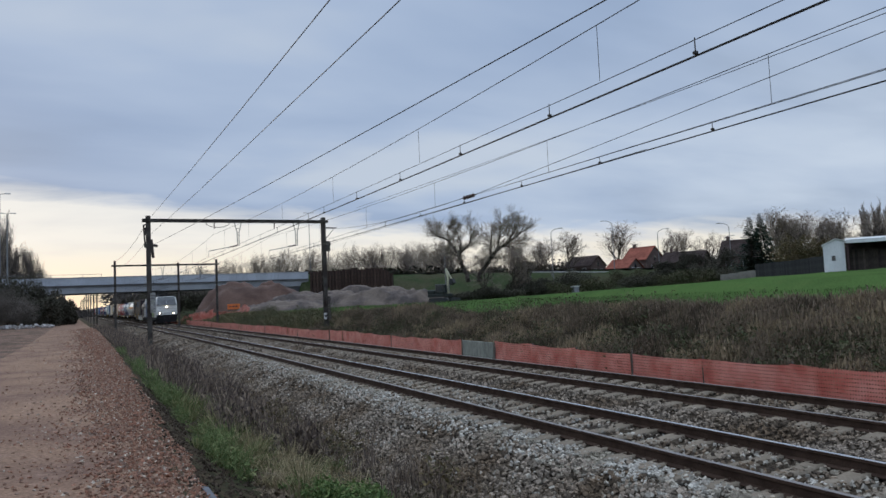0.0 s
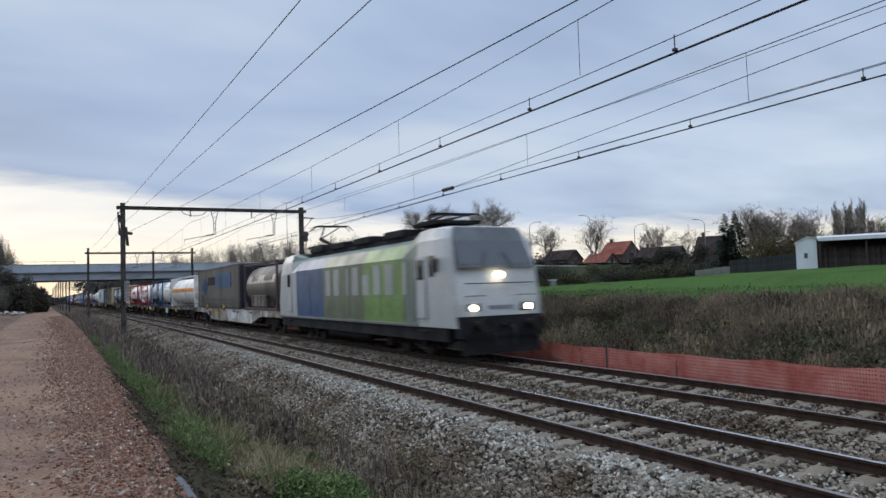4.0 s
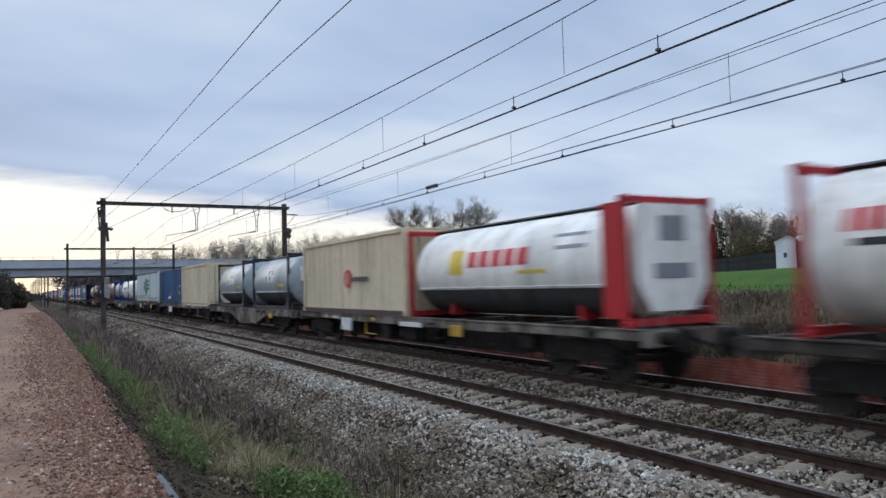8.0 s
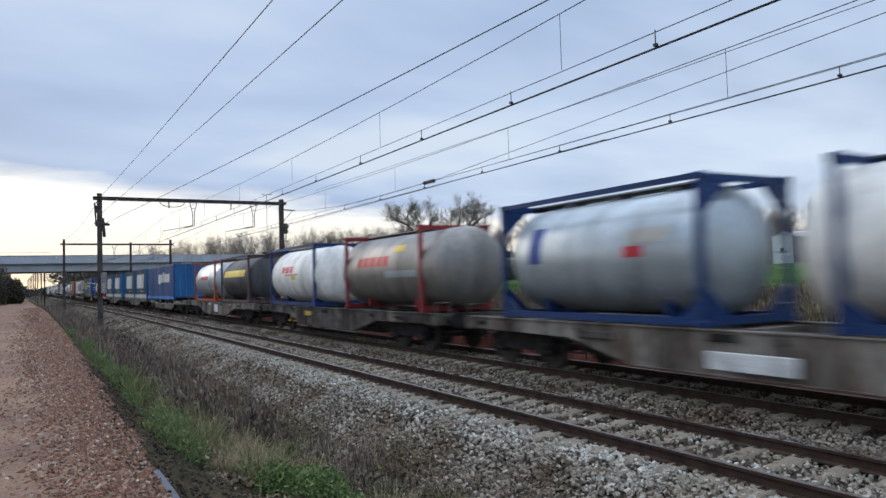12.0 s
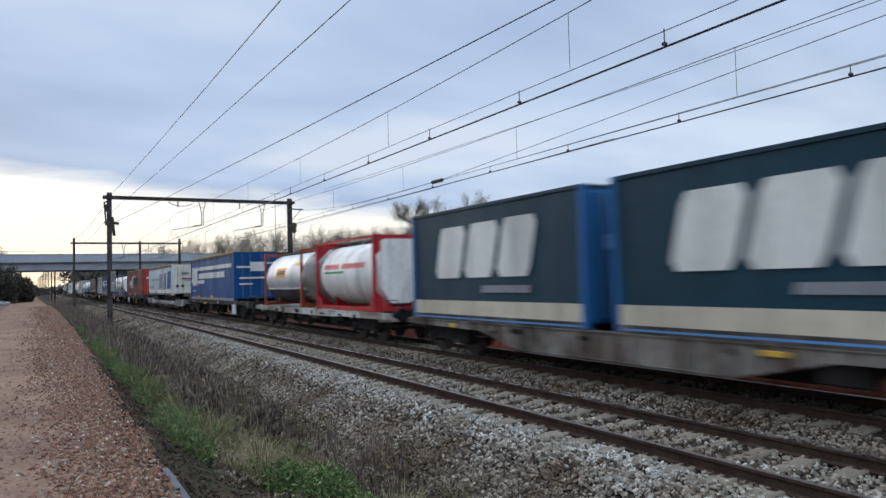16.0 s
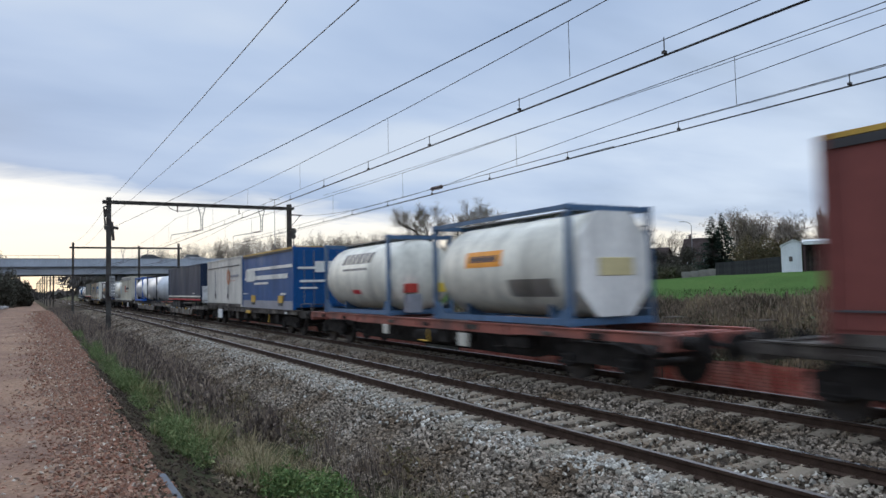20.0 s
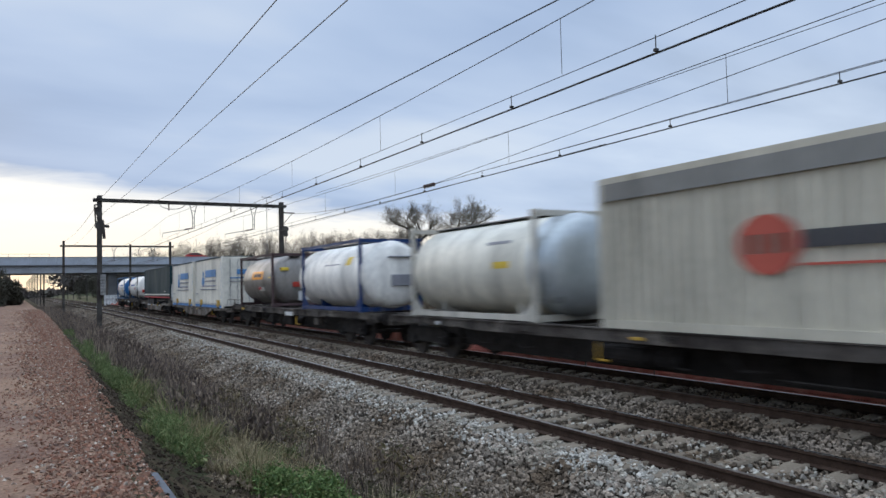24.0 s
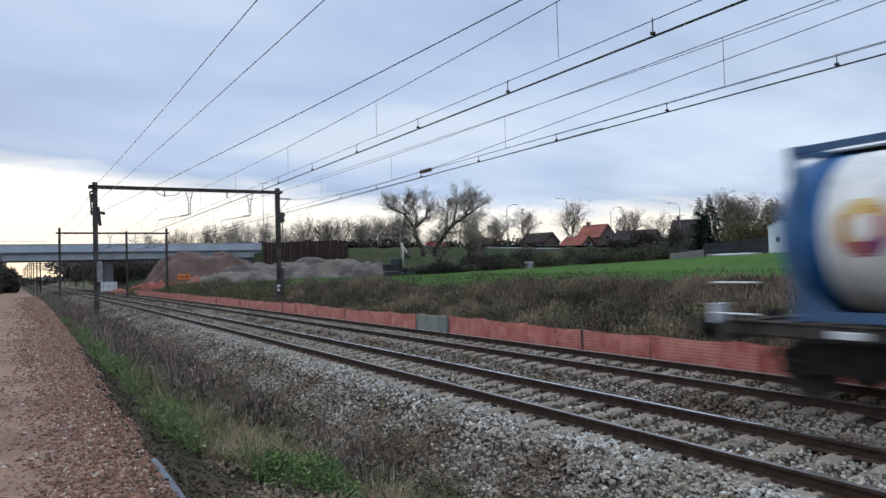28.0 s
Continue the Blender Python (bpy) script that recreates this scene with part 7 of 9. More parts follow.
def limb_tree(limbs, seed, reach=2.7, step=0.36, bare=0.3, up=0.22):
    """A tree from its main limbs (points (x, z), start and end radius), with branches and fine twigs along them."""
    rng = random.Random(seed)
    thick, thin = [], []

    def shoot(p, d, length, r, lev):
        n = 3 if lev == 0 else 2
        at = [p]
        for i in range(n):
            d = (d + Vector((rng.gauss(0, 0.24), rng.gauss(0, 0.24), rng.gauss(0, 0.18) + up * 0.15))).normalized()
            q = at[-1] + d * (length / n)
            (thick if lev == 0 else thin).append((at[-1], q, max(0.014, r * (1 - 0.6 * i / n)), max(0.01, r * (1 - 0.6 * (i + 1) / n))))
            at.append(q)
        if lev == 2:
            return
        for _ in range(11 if lev == 0 else 9):
            f = rng.uniform(0.15, 1) * n
            i = min(int(f), n - 1)
            side = Vector((rng.gauss(0, 1), rng.gauss(0, 1), rng.gauss(0, 0.6))).normalized()
            shoot(at[i].lerp(at[i + 1], f - i), (d + side * 0.75 + Vector((0, 0, up))).normalized(), length * rng.uniform(0.45, 0.75), r * 0.4, lev + 1)

    for pts, r0, r1 in limbs:
        pts = [Vector((x, (rng.random() - 0.5) * 0.8 if i else 0.0, z)) for i, (x, z) in enumerate(pts)]
        fine = []
        for a, b in zip(pts, pts[1:]):
            for k in range(3):
                fine.append(a.lerp(b, k / 3) + Vector((rng.gauss(0, 0.07), rng.gauss(0, 0.1), rng.gauss(0, 0.07))) * (1 if k else 0))
        fine.append(pts[-1])
        m = len(fine) - 1
        total = sum((b - a).length for a, b in zip(fine, fine[1:]))
        gone = 0.0
        for i in range(m):
            a, b = fine[i], fine[i + 1]
            ra, rb = r0 + (r1 - r0) * i / m, r0 + (r1 - r0) * (i + 1) / m
            thick.append((a, b, ra, rb))
            s = 0.0
            while s < (b - a).length:
                if (gone + s) / total > bare:
                    side = Vector((rng.gauss(0, 1), rng.gauss(0, 1), rng.gauss(0, 0.5))).normalized()
                    shoot(a + (b - a).normalized() * s, ((b - a).normalized() * 0.5 + side + Vector((0, 0, up))).normalized(), reach * rng.uniform(0.45, 1.05), min(0.05, max(0.025, rb * 0.3)), 0)
                s += step
            gone += (b - a).length
    return thick, thin


def plant_tree(meshes, x, y, label, scale=1.0, turn=0.0, z=None, name="bare_tree", group="bare trees"):
    t = thing(name, Matrix.LocRotScale((x, y, ground_z(x, y) if z is None else z), Euler((0, 0, radians(turn))), (scale,) * 3), label, "tree", group)
    part("trunk", meshes[0], None, t)
    part("crown", meshes[1], None, t)
    return t


def leaf_cloud(name, lobes, count, size, material, seed=0, tall=0.0, needle=0.0):
    """Small leaves and twig ends through overlapping lobes (x, y, z, rx, ry, rz)."""
    rng = np.random.default_rng(seed)
    w = np.array([l[3] * l[4] * l[5] for l in lobes])
    pick = rng.choice(len(lobes), count, p=w / w.sum())
    l = np.array(lobes)[pick]
    d = rng.normal(size=(count, 3))
    d /= np.linalg.norm(d, axis=1)[:, None]
    rad = rng.random(count) ** 0.4 * (0.85 + 0.3 * rng.random(count))
    c = l[:, :3] + d * rad[:, None] * l[:, 3:]
    c[:, 2] = np.maximum(c[:, 2], 0.02)
    a = rng.normal(size=(count, 3)) * size * 0.5
    b = rng.normal(size=(count, 3)) * size * 0.5
    if needle:      # thin twigs that point every way, more up than down
        a *= needle
        a[:, 2] = np.abs(a[:, 2]) * 1.2
        b *= 0.14
    if tall:      # narrow pieces that stand nearly upright
        a = a * 0.5 + np.array([0, 0, 1.0]) * size * tall * rng.uniform(0.5, 1.4, count)[:, None]
        b[:, 2] *= 0.3
    v = np.stack([c - a, c + b * 0.6, c + a, c - b * 0.6], 1).reshape(-1, 3)
    f = np.arange(count * 4).reshape(-1, 4)
    return pydata(name, v, f, material)


def bush(x, y, w, h, label, material=None, seed=1, count=1500, size=0.22, depth=None, name="bush", group="bushes", z=None):
    rng = random.Random(seed)
    depth = depth or w * 0.7
    lobes = [(rng.uniform(-w / 2, w / 2) * 0.75, rng.uniform(-depth / 2, depth / 2) * 0.7, h * rng.uniform(0.25, 0.62), w * rng.uniform(0.16, 0.3), depth * rng.uniform(0.2, 0.35), h * rng.uniform(0.24, 0.42)) for _ in range(9)]
    t = thing(name, pose(x, y, (ground_z(x, y) if z is None else z) - 0.1, 0, 0, -math.degrees(math.atan2(x, y))), label, "bush", group)
    st = []
    for i in range(9):
        l = rng.choice(lobes)
        st.append((Vector((l[0] * 0.4, l[1] * 0.4, 0)), Vector((l[0], l[1], l[2] + l[5] * 0.7)), 0.05, 0.015))
        st.append((Vector((l[0], l[1], l[2])), Vector((l[0] * 1.3, l[1], l[2] + l[5] * 1.15)), 0.02, 0.008))
    part("branchwork", segs_mesh("branchwork", st, BARK, 4), None, t)
    part("crown", leaf_cloud("crown", lobes, count, size, material or DBUSH, seed), None, t)
    return t


def blades(name, pts, heights, width, material, lean=0.35, seed=1, bend=0.5):
    """Grass blades or stalks: each a tapered, bent strip."""
    rng = np.random.default_rng(seed)
    pts, h = np.asarray(pts, float), np.asarray(heights, float)
    n = len(pts)
    a = rng.random(n) * 2 * np.pi
    side = np.stack([np.cos(a), np.sin(a), np.zeros(n)], 1) * (width * (0.6 + 0.8 * rng.random(n)))[:, None]
    b = rng.random(n) * 2 * np.pi
    out = np.stack([np.cos(b), np.sin(b), np.zeros(n)], 1) * (h * lean * rng.random(n))[:, None]
    mid = pts + out * 0.35 + np.stack([np.zeros(n), np.zeros(n), h * 0.58], 1)
    tip = pts + out * (0.35 + bend) + np.stack([np.zeros(n), np.zeros(n), h * (1 - 0.25 * lean)], 1)
    v = np.stack([pts - side, pts + side, mid + side * 0.75, mid - side * 0.75, tip], 1).reshape(-1, 3)
    i = np.arange(n) * 5
    quads = np.stack([i, i + 1, i + 2, i + 3], 1).tolist()
    tris = np.stack([i + 3, i + 2, i + 4], 1).tolist()
    return pydata(name, v, quads + tris, material)


def tussocks(name, clumps, per, material, width=0.005, seed=1, splay=0.75):
    """Tufts: blades that rise from each clump (x, y, z, radius, height) and arch outwards."""
    rng = np.random.default_rng(seed)
    c = np.repeat(np.asarray(clumps, float), per, axis=0)
    n = len(c)
    a = rng.random(n) * 2 * np.pi
    q = np.sqrt(rng.random(n))
    d = np.stack([np.cos(a), np.sin(a), np.zeros(n)], 1)
    base = c[:, :3] + d * (c[:, 3] * q)[:, None]
    h = c[:, 4] * rng.uniform(0.35, 1.15, n)
    out = d * (h * splay * (0.25 + q) * rng.uniform(0.3, 1.2, n))[:, None] + rng.normal(0, 0.12, (n, 3)) * h[:, None]
    out[:, 2] = 0
    up = np.stack([np.zeros(n), np.zeros(n), h], 1)
    b = rng.random(n) * 2 * np.pi
    side = np.stack([np.cos(b), np.sin(b), np.zeros(n)], 1) * (width * rng.uniform(0.6, 1.5, n))[:, None]
    p1, p2, p3 = base + out * 0.22 + up * 0.45, base + out * 0.62 + up * 0.8, base + out * 1.15 + up * rng.uniform(0.55, 0.98, n)[:, None]
    v = np.stack([base - side, base + side, p1 - side * 0.9, p1 + side * 0.9, p2 - side * 0.6, p2 + side * 0.6, p3], 1).reshape(-1, 3)
    i = np.arange(n) * 7
    f = np.concatenate([np.stack([i, i + 1, i + 3, i + 2], 1), np.stack([i + 2, i + 3, i + 5, i + 4], 1)]).tolist() + np.stack([i + 4, i + 5, i + 6], 1).tolist()
    return pydata(name, v, f, material)


# ================= beside the path =================
def verge():
    rng = np.random.default_rng(11)

    def clumps(count, u0, u1, y0, y1, power, r0, r1, h0, h1):
        u, y = rng.uniform(u0, u1, count), y0 + (y1 - y0) * rng.random(count) ** power
        out = []
        for a, b in zip(u, y):
            x = a - off(b)
            z = max(ground_z(x, b), bed_z(a) - 0.02 if a > 3.75 else -9) - 0.02
            k = rng.random()
            out.append((x, b, z, r0 + (r1 - r0) * k, (h0 + (h1 - h0) * k) * (0.75 + 0.5 * rng.random())))
        return out

    solo("grass_green", tussocks("grass_green", clumps(11, 1.35, 1.9, 9.8, 34, 1.3, 0.06, 0.18, 0.1, 0.28) + clumps(34, 1.7, 2.5, 10.5, 21, 1.0, 0.08, 0.24, 0.25, 0.55) + clumps(16, 2.0, 2.9, 8.8, 13, 1.1, 0.06, 0.18, 0.15, 0.4) + clumps(30, 1.4, 3.6, -12, 6, 1.0, 0.06, 0.2, 0.15, 0.4) + clumps(16, 2.6, 3.6, 8.4, 18, 1.1, 0.05, 0.15, 0.12, 0.28), 110, GRASSG, 0.0042, 1, 1.0), None, "green grass tufts along the ditch beside the path", "grass", kind="stuff")
    solo("grass_dry", tussocks("grass_dry", clumps(70, 1.9, 3.3, 8.8, 30, 1.3, 0.05, 0.18, 0.25, 0.55) + clumps(13, 2.1, 2.85, 9.3, 12.8, 1.0, 0.08, 0.22, 0.35, 0.7) + clumps(10, 3.1, 3.7, 6.2, 7.8, 1.0, 0.08, 0.16, 0.35, 0.55), 70, GRASSD, 0.0042, 2, 0.8), None, "dry straw-coloured grass beside the railway", "grass", kind="stuff")
    solo("weeds_dead", tussocks("weeds_dead", clumps(190, 2.2, 3.8, 13.5, 60, 0.9, 0.08, 0.3, 0.4, 0.95) + clumps(26, 2.5, 3.4, 13.5, 22.0, 1.0, 0.1, 0.3, 0.5, 0.95) + clumps(14, 3.7, 4.4, 8.6, 12.5, 1.0, 0.06, 0.2, 0.35, 0.8), 22, STALKV, 0.005, 3, 0.42), None, "dead purple-brown weed stalks on the ditch slope", "weeds", kind="stuff")
    solo("weeds_far", tussocks("weeds_far", clumps(760, 1.5, 3.9, 19, 115, 1.05, 0.15, 0.5, 0.35, 1.0), 34, STALKV, 0.009, 4, 0.4), None, "dark brown thicket of dead weeds beside the track", "weeds", kind="stuff")
    bt = clumps(200, 2.3, 3.8, 12.5, 46, 1.2, 0.1, 0.3, 0.25, 0.8)
    solo("weeds_brush", leaf_cloud("weeds_brush", [(x, y, z + h * 0.5 + 2, r * 1.2, r * 1.2, h * 0.5) for x, y, z, r, h in bt], 17000, 0.06, STALKV, 19, 0.9), None, "fine tangled dead weeds beside the track", "weeds", kind="stuff", m=pose(0, 0, -2))
    solo("weeds_low", tussocks("weeds_low", clumps(120, 3.5, 4.9, 7, 34, 1.2, 0.05, 0.2, 0.12, 0.4), 20, STALKD, 0.004, 9, 0.8), None, "sparse low weeds on the foot of the ballast", "weeds", kind="stuff")
    # leafy patches of nettle and bramble
    def leaves(name, patches, count, size, material, seed, label, feather=0.0):
        r = np.random.default_rng(seed)
        lob = []
        for u, y, ru, ry, h in patches:
            x = u - off(y)
            lob.append((x, y, max(ground_z(x, y), bed_z(u) if u > 3.75 else -9) + h * 0.4 + 1, ru, ry, h * 0.6))
        me = leaf_cloud(name, lob, count, size, material, seed, 0.0, feather)
        ob = solo(name, me, None, label, "weeds", kind="stuff", m=pose(0, 0, -1))
        return ob
    leaves("nettles", [(2.55, 8.9, 0.3, 0.45, 0.42), (2.85, 8.3, 0.35, 0.5, 0.5), (3.05, 7.8, 0.22, 0.35, 0.34), (2.35, 9.6, 0.22, 0.4, 0.24), (3.5, 7.2, 0.2, 0.4, 0.2)], 7500, 0.03, NETTLE, 5, "patch of green nettles at the foot of the ballast")
    # ferny green clumps in a broken row along the path's foot
    row = [(1.62, 10.9, 0.26, 0.55, 0.55), (1.78, 10.2, 0.2, 0.35, 0.4), (1.56, 11.8, 0.22, 0.5, 0.5), (1.5, 15.2, 0.2, 0.5, 0.34), (1.95, 12.4, 0.22, 0.5, 0.3), (1.42, 18.2, 0.22, 0.7, 0.5), (1.4, 20.6, 0.24, 1.0, 0.6), (1.32, 24.5, 0.22, 1.1, 0.6), (1.75, 19.3, 0.25, 0.9, 0.45)]
    r = random.Random(44)
    y = 27.5
    while y < 40:
        row.append((r.uniform(1.3, 1.8) - 0.004 * y, y, r.uniform(0.14, 0.3), r.uniform(0.4, 0.9), r.uniform(0.25, 0.6)))
        y += r.uniform(1.5, 4.2)
    leaves("leafy_weeds", row, 17000, 0.05, FERNY, 6, "ferny green weeds at the edge of the path", 1.5)
    leaves("dock_leaves", [(u + 0.1, y, ru * 0.8, ry * 0.8, h * 0.5) for u, y, ru, ry, h in row], 2600, 0.04, FERNY, 16, "small broad green leaves among the ferny weeds")
    leaves("moss", [(r.uniform(3.2, 4.5), 5.5 + 14 * r.random() ** 1.3, r.uniform(0.15, 0.4), r.uniform(0.3, 0.8), 0.1) for _ in range(46)], 9000, 0.026, MOSSY, 17, "low mossy weeds among the stones of the ballast foot")
    leaves("bramble", [(4.3, 9.2, 0.3, 0.6, 0.6), (4.0, 12.5, 0.4, 0.9, 0.6), (3.6, 16, 0.4, 1.4, 0.7), (4.2, 7.4, 0.2, 0.4, 0.5)], 1500, 0.04, OLIVE, 7, "thin yellowing brambles on the ballast slope")
    leaves("leaf_litter", [(2.2, 7.6, 0.9, 1.2, 0.05), (1.6, 6.8, 0.5, 1.0, 0.05), (2.0, 10, 0.5, 1.2, 0.05), (2.6, 6.2, 0.6, 0.8, 0.05)], 5000, 0.045, STALK, 8, "brown leaf litter on dark soil")


verge()


def path_gravel():
    rng = np.random.default_rng(21)

    def chips(name, n, u0, u1, power, s0, s1, seed, label):
        u = u1 - (u1 - u0) * rng.random(n) ** 1.5
        if s1 > 0.03:
            u = u1 - np.abs(rng.normal(0, 0.6, n))
            u -= 1.3 * (rng.random(n) < 0.1) * rng.random(n)
        y = 3.0 + 80 * rng.random(n) ** (power + 0.55)
        y[: n // 12] = rng.uniform(-12, 3, n // 12)      # the path goes on behind the viewer
        u = u + 0.07 * np.sin(y * 2.1) + 0.05 * np.sin(y * 0.83 + 1) + 0.04 * np.sin(y * 5.3) - 0.04
        P = np.array([(a - off(b), b, ground_z(a - off(b), b) + 0.004) for a, b in zip(u, y)])
        solo(name, stones(name, P, rng.uniform(s0, s1, n) * (1 + np.clip(y - 14, 0, 60) * 0.025), CHIPS, 0.42, seed), None, label, "rubble", kind="stuff")

    cu, cy = rng.uniform(0.8, 2.3, 3600), rng.uniform(4.8, 20, 3600) ** 1.0
    P = np.array([(a - off(b), b, ground_z(a - off(b), b) + 0.004) for a, b in zip(cu, cy)])
    solo("soil_clods", stones("soil_clods", P, rng.uniform(0.012, 0.06, 3600), mat("damp_soil", (0.06, 0.045, 0.032), 0.95, var=0.4, scale=2, fine=30, bump=0.4, island=0.5, spec=0.1), 0.6, 12), None, "dark damp soil clods beside the path", "soil", kind="stuff")
    chips("brick_rubble", 42000, -0.6, 1.0, 2.0, 0.01, 0.05, 4, "crushed red brick rubble along the path edge")
    chips("path_grit", 5000, -3.0, 0.5, 2.0, 0.006, 0.022, 5, "small brick chips scattered over the dirt path")
    bm = B()
    pts = [(0.93 - off(y) + 0.03 * math.sin(y * 1.3), y) for y in axis_steps([(4.5, 0.25), (7.4, 1)])]
    for (a, b), (c, d) in zip(pts, pts[1:]):
        q = [bm.verts.new((x + e, y, ground_z(x, y) + z)) for x, y in ((a, b), (c, d)) for e, z in ((-0.02, 0.03), (0.05, 0.015), (0.09, -0.06))]
        bm.faces.new((q[0], q[1], q[4], q[3]))
        bm.faces.new((q[1], q[2], q[5], q[4]))
    bmesh.ops.remove_doubles(bm, verts=bm.verts[:], dist=0.001)
    solo("membrane_strip", bm, mat("blue_grey_plastic", (0.075, 0.082, 0.095), 0.7, var=0.2, scale=4, fine=20, bump=0.1), "blue-grey plastic membrane edge showing beside the path", "membrane")


path_gravel()


# ================= orange net fence and the far bank =================
def net_material():
    m = bpy.data.materials.new("orange_safety_net")
    m.use_nodes = True
    N, L = m.node_tree.nodes, m.node_tree.links
    b = N["Principled BSDF"]
    out = N["Material Output"]
    tc = N.new("ShaderNodeTexCoord")
    sp = N.new("ShaderNodeSeparateXYZ")
    L.new(tc.outputs["Object"], sp.inputs[0])

    def bars(v, pitch, duty):
        a = N.new("ShaderNodeMath")
        a.operation = "PINGPONG"
        a.inputs[1].default_value = pitch / 2
        L.new(v, a.inputs[0])
        c = N.new("ShaderNodeMath")
        c.operation = "LESS_THAN"
        c.inputs[1].default_value = pitch / 2 * duty
        L.new(a.outputs[0], c.inputs[0])
        return c.outputs[0]
    mx = N.new("ShaderNodeMath")
    mx.operation = "MAXIMUM"
    L.new(bars(sp.outputs[1], 0.055, 0.58), mx.inputs[0])
    L.new(bars(sp.outputs[2], 0.075, 0.7), mx.inputs[1])
    nz = N.new("ShaderNodeTexNoise")
    nz.inputs["Scale"].default_value, nz.inputs["Detail"].default_value = 2.2, 5
    L.new(tc.outputs["Object"], nz.inputs["Vector"])
    rp = N.new("ShaderNodeValToRGB")
    rp.color_ramp.elements[0].position, rp.color_ramp.elements[0].color = 0.35, (0.44, 0.1, 0.068, 1)
    rp.color_ramp.elements[1].position, rp.color_ramp.elements[1].color = 0.68, (0.6, 0.235, 0.18, 1)
    L.new(nz.outputs[0], rp.inputs[0])
    L.new(rp.outputs[0], b.inputs["Base Color"])
    b.inputs["Roughness"].default_value = 0.6
    tr = N.new("ShaderNodeBsdfTransparent")
    ms = N.new("ShaderNodeMixShader")
    L.new(mx.outputs[0], ms.inputs[0])
    L.new(tr.outputs[0], ms.inputs[1])
    L.new(b.outputs[0], ms.inputs[2])
    L.new(ms.outputs[0], out.inputs[0])
    return m


NET = net_material()
STAKE = mat("fence_stake", (0.16, 0.13, 0.11), 0.85, var=0.3, scale=3, fine=30, bump=0.3)
BOARD = mat("weathered_grey_board", (0.22, 0.23, 0.19), 0.9, var=0.3, scale=1.5, fine=18, bump=0.2, streak=0.3)


def net_panel(y0, y1, u, z0, z1, parent, seed, sagt=0.05):
    """One bay of netting: two layers thick in its hem, wavy, slack along its top."""
    bm = B()
    n, k = 14, 6
    rows = []
    for i in range(n + 1):
        f = i / n
        y = y0 + (y1 - y0) * f
        top = z1 - sagt * 4 * f * (1 - f) + 0.03 * noise.noise((y * 0.8, seed, 0))
        rows.append([bm.verts.new((u - off(y) + 0.05 * noise.noise((y * 1.6, j * 0.35, seed)) + 0.018 * noise.noise((y * 6.5, j * 0.3, 2)), y, z0 + (top - z0) * j / k)) for j in range(k + 1)])
    for a, b in zip(rows, rows[1:]):
        for j in range(k):
            bm.faces.new((a[j], b[j], b[j + 1], a[j + 1]))
    part("net", bm, NET, parent, smooth=True)


def fence():
    f = thing("safety_net_fence", pose(0, 0, 0), "orange plastic safety net on stakes beside the track", "fence")
    y = 3.0
    i = 0
    bmat = B()
    tube(bmat, (0, 0, -0.75), (0, 0, 0.42), 0.022, n=6)
    stake = mesh_of(bmat, "stake", STAKE)
    while y < 108:
        step = 2.45 if y < 60 else 3.6
        u = 12.98 + (0.0 if y < 60 else 0.012 * (y - 60)) + 0.04 * math.sin(y * 0.7)
        if not (21.5 < y < 24.0):
            net_panel(y, y + step, u, -0.68, 0.38 + 0.04 * math.sin(y * 0.37), f, i)
        else:
            for q in range(4):
                bm = B()
                cbox(bm, u - off(y) - 0.03, u - off(y) + 0.03, y + q * 0.6, y + q * 0.6 + 0.585, -0.7, 0.36, 0.01)
                part("board", bm, BOARD, f, "pale grey weathered board")
        part("stake", stake, None, f, m=pose(u - off(y) + 0.05, y, 0, 2 * math.sin(i * 3.1), 3 * math.sin(i * 1.7), 0))
        y += step
        i += 1
    # loose netting thrown about by the works near the bridge
    g = thing("netting_heap", pose(0, 0, 0), "slack orange safety netting round the works", "fence")
    for x0, y0, x1, y1, z in ((14.0, 112, 16.5, 104, 0.9), (16.5, 104, 20, 108, 0.8), (10.4, 126, 14.2, 112, 1.3), (9.6, 134, 10.6, 124, 0.9), (13, 118, 19, 116, 1.5), (17.5, 99, 19.5, 103, 1.4), (12.4, 107, 14.6, 103.5, 1.7), (13.6, 109.5, 16.0, 106, 1.5)):
        bm = B()
        rows = []
        for i in range(13):
            k = i / 12
            x, yy = x0 + (x1 - x0) * k, y0 + (y1 - y0) * k
            gz = max(ground_z(x, yy), -0.6)
            h = z * (0.75 + 0.4 * noise.noise((k * 5, x0, 1)))
            rows.append([bm.verts.new((x + 0.25 * noise.noise((k * 7, j, x0)), yy + 0.25 * noise.noise((k * 6, j, 9)), gz - 0.05 + h * j / 4)) for j in range(5)])
        for a, b in zip(rows, rows[1:]):
            for j in range(4):
                bm.faces.new((a[j], b[j], b[j + 1], a[j + 1]))
        part("net", bm, NET, g, smooth=True)


fence()


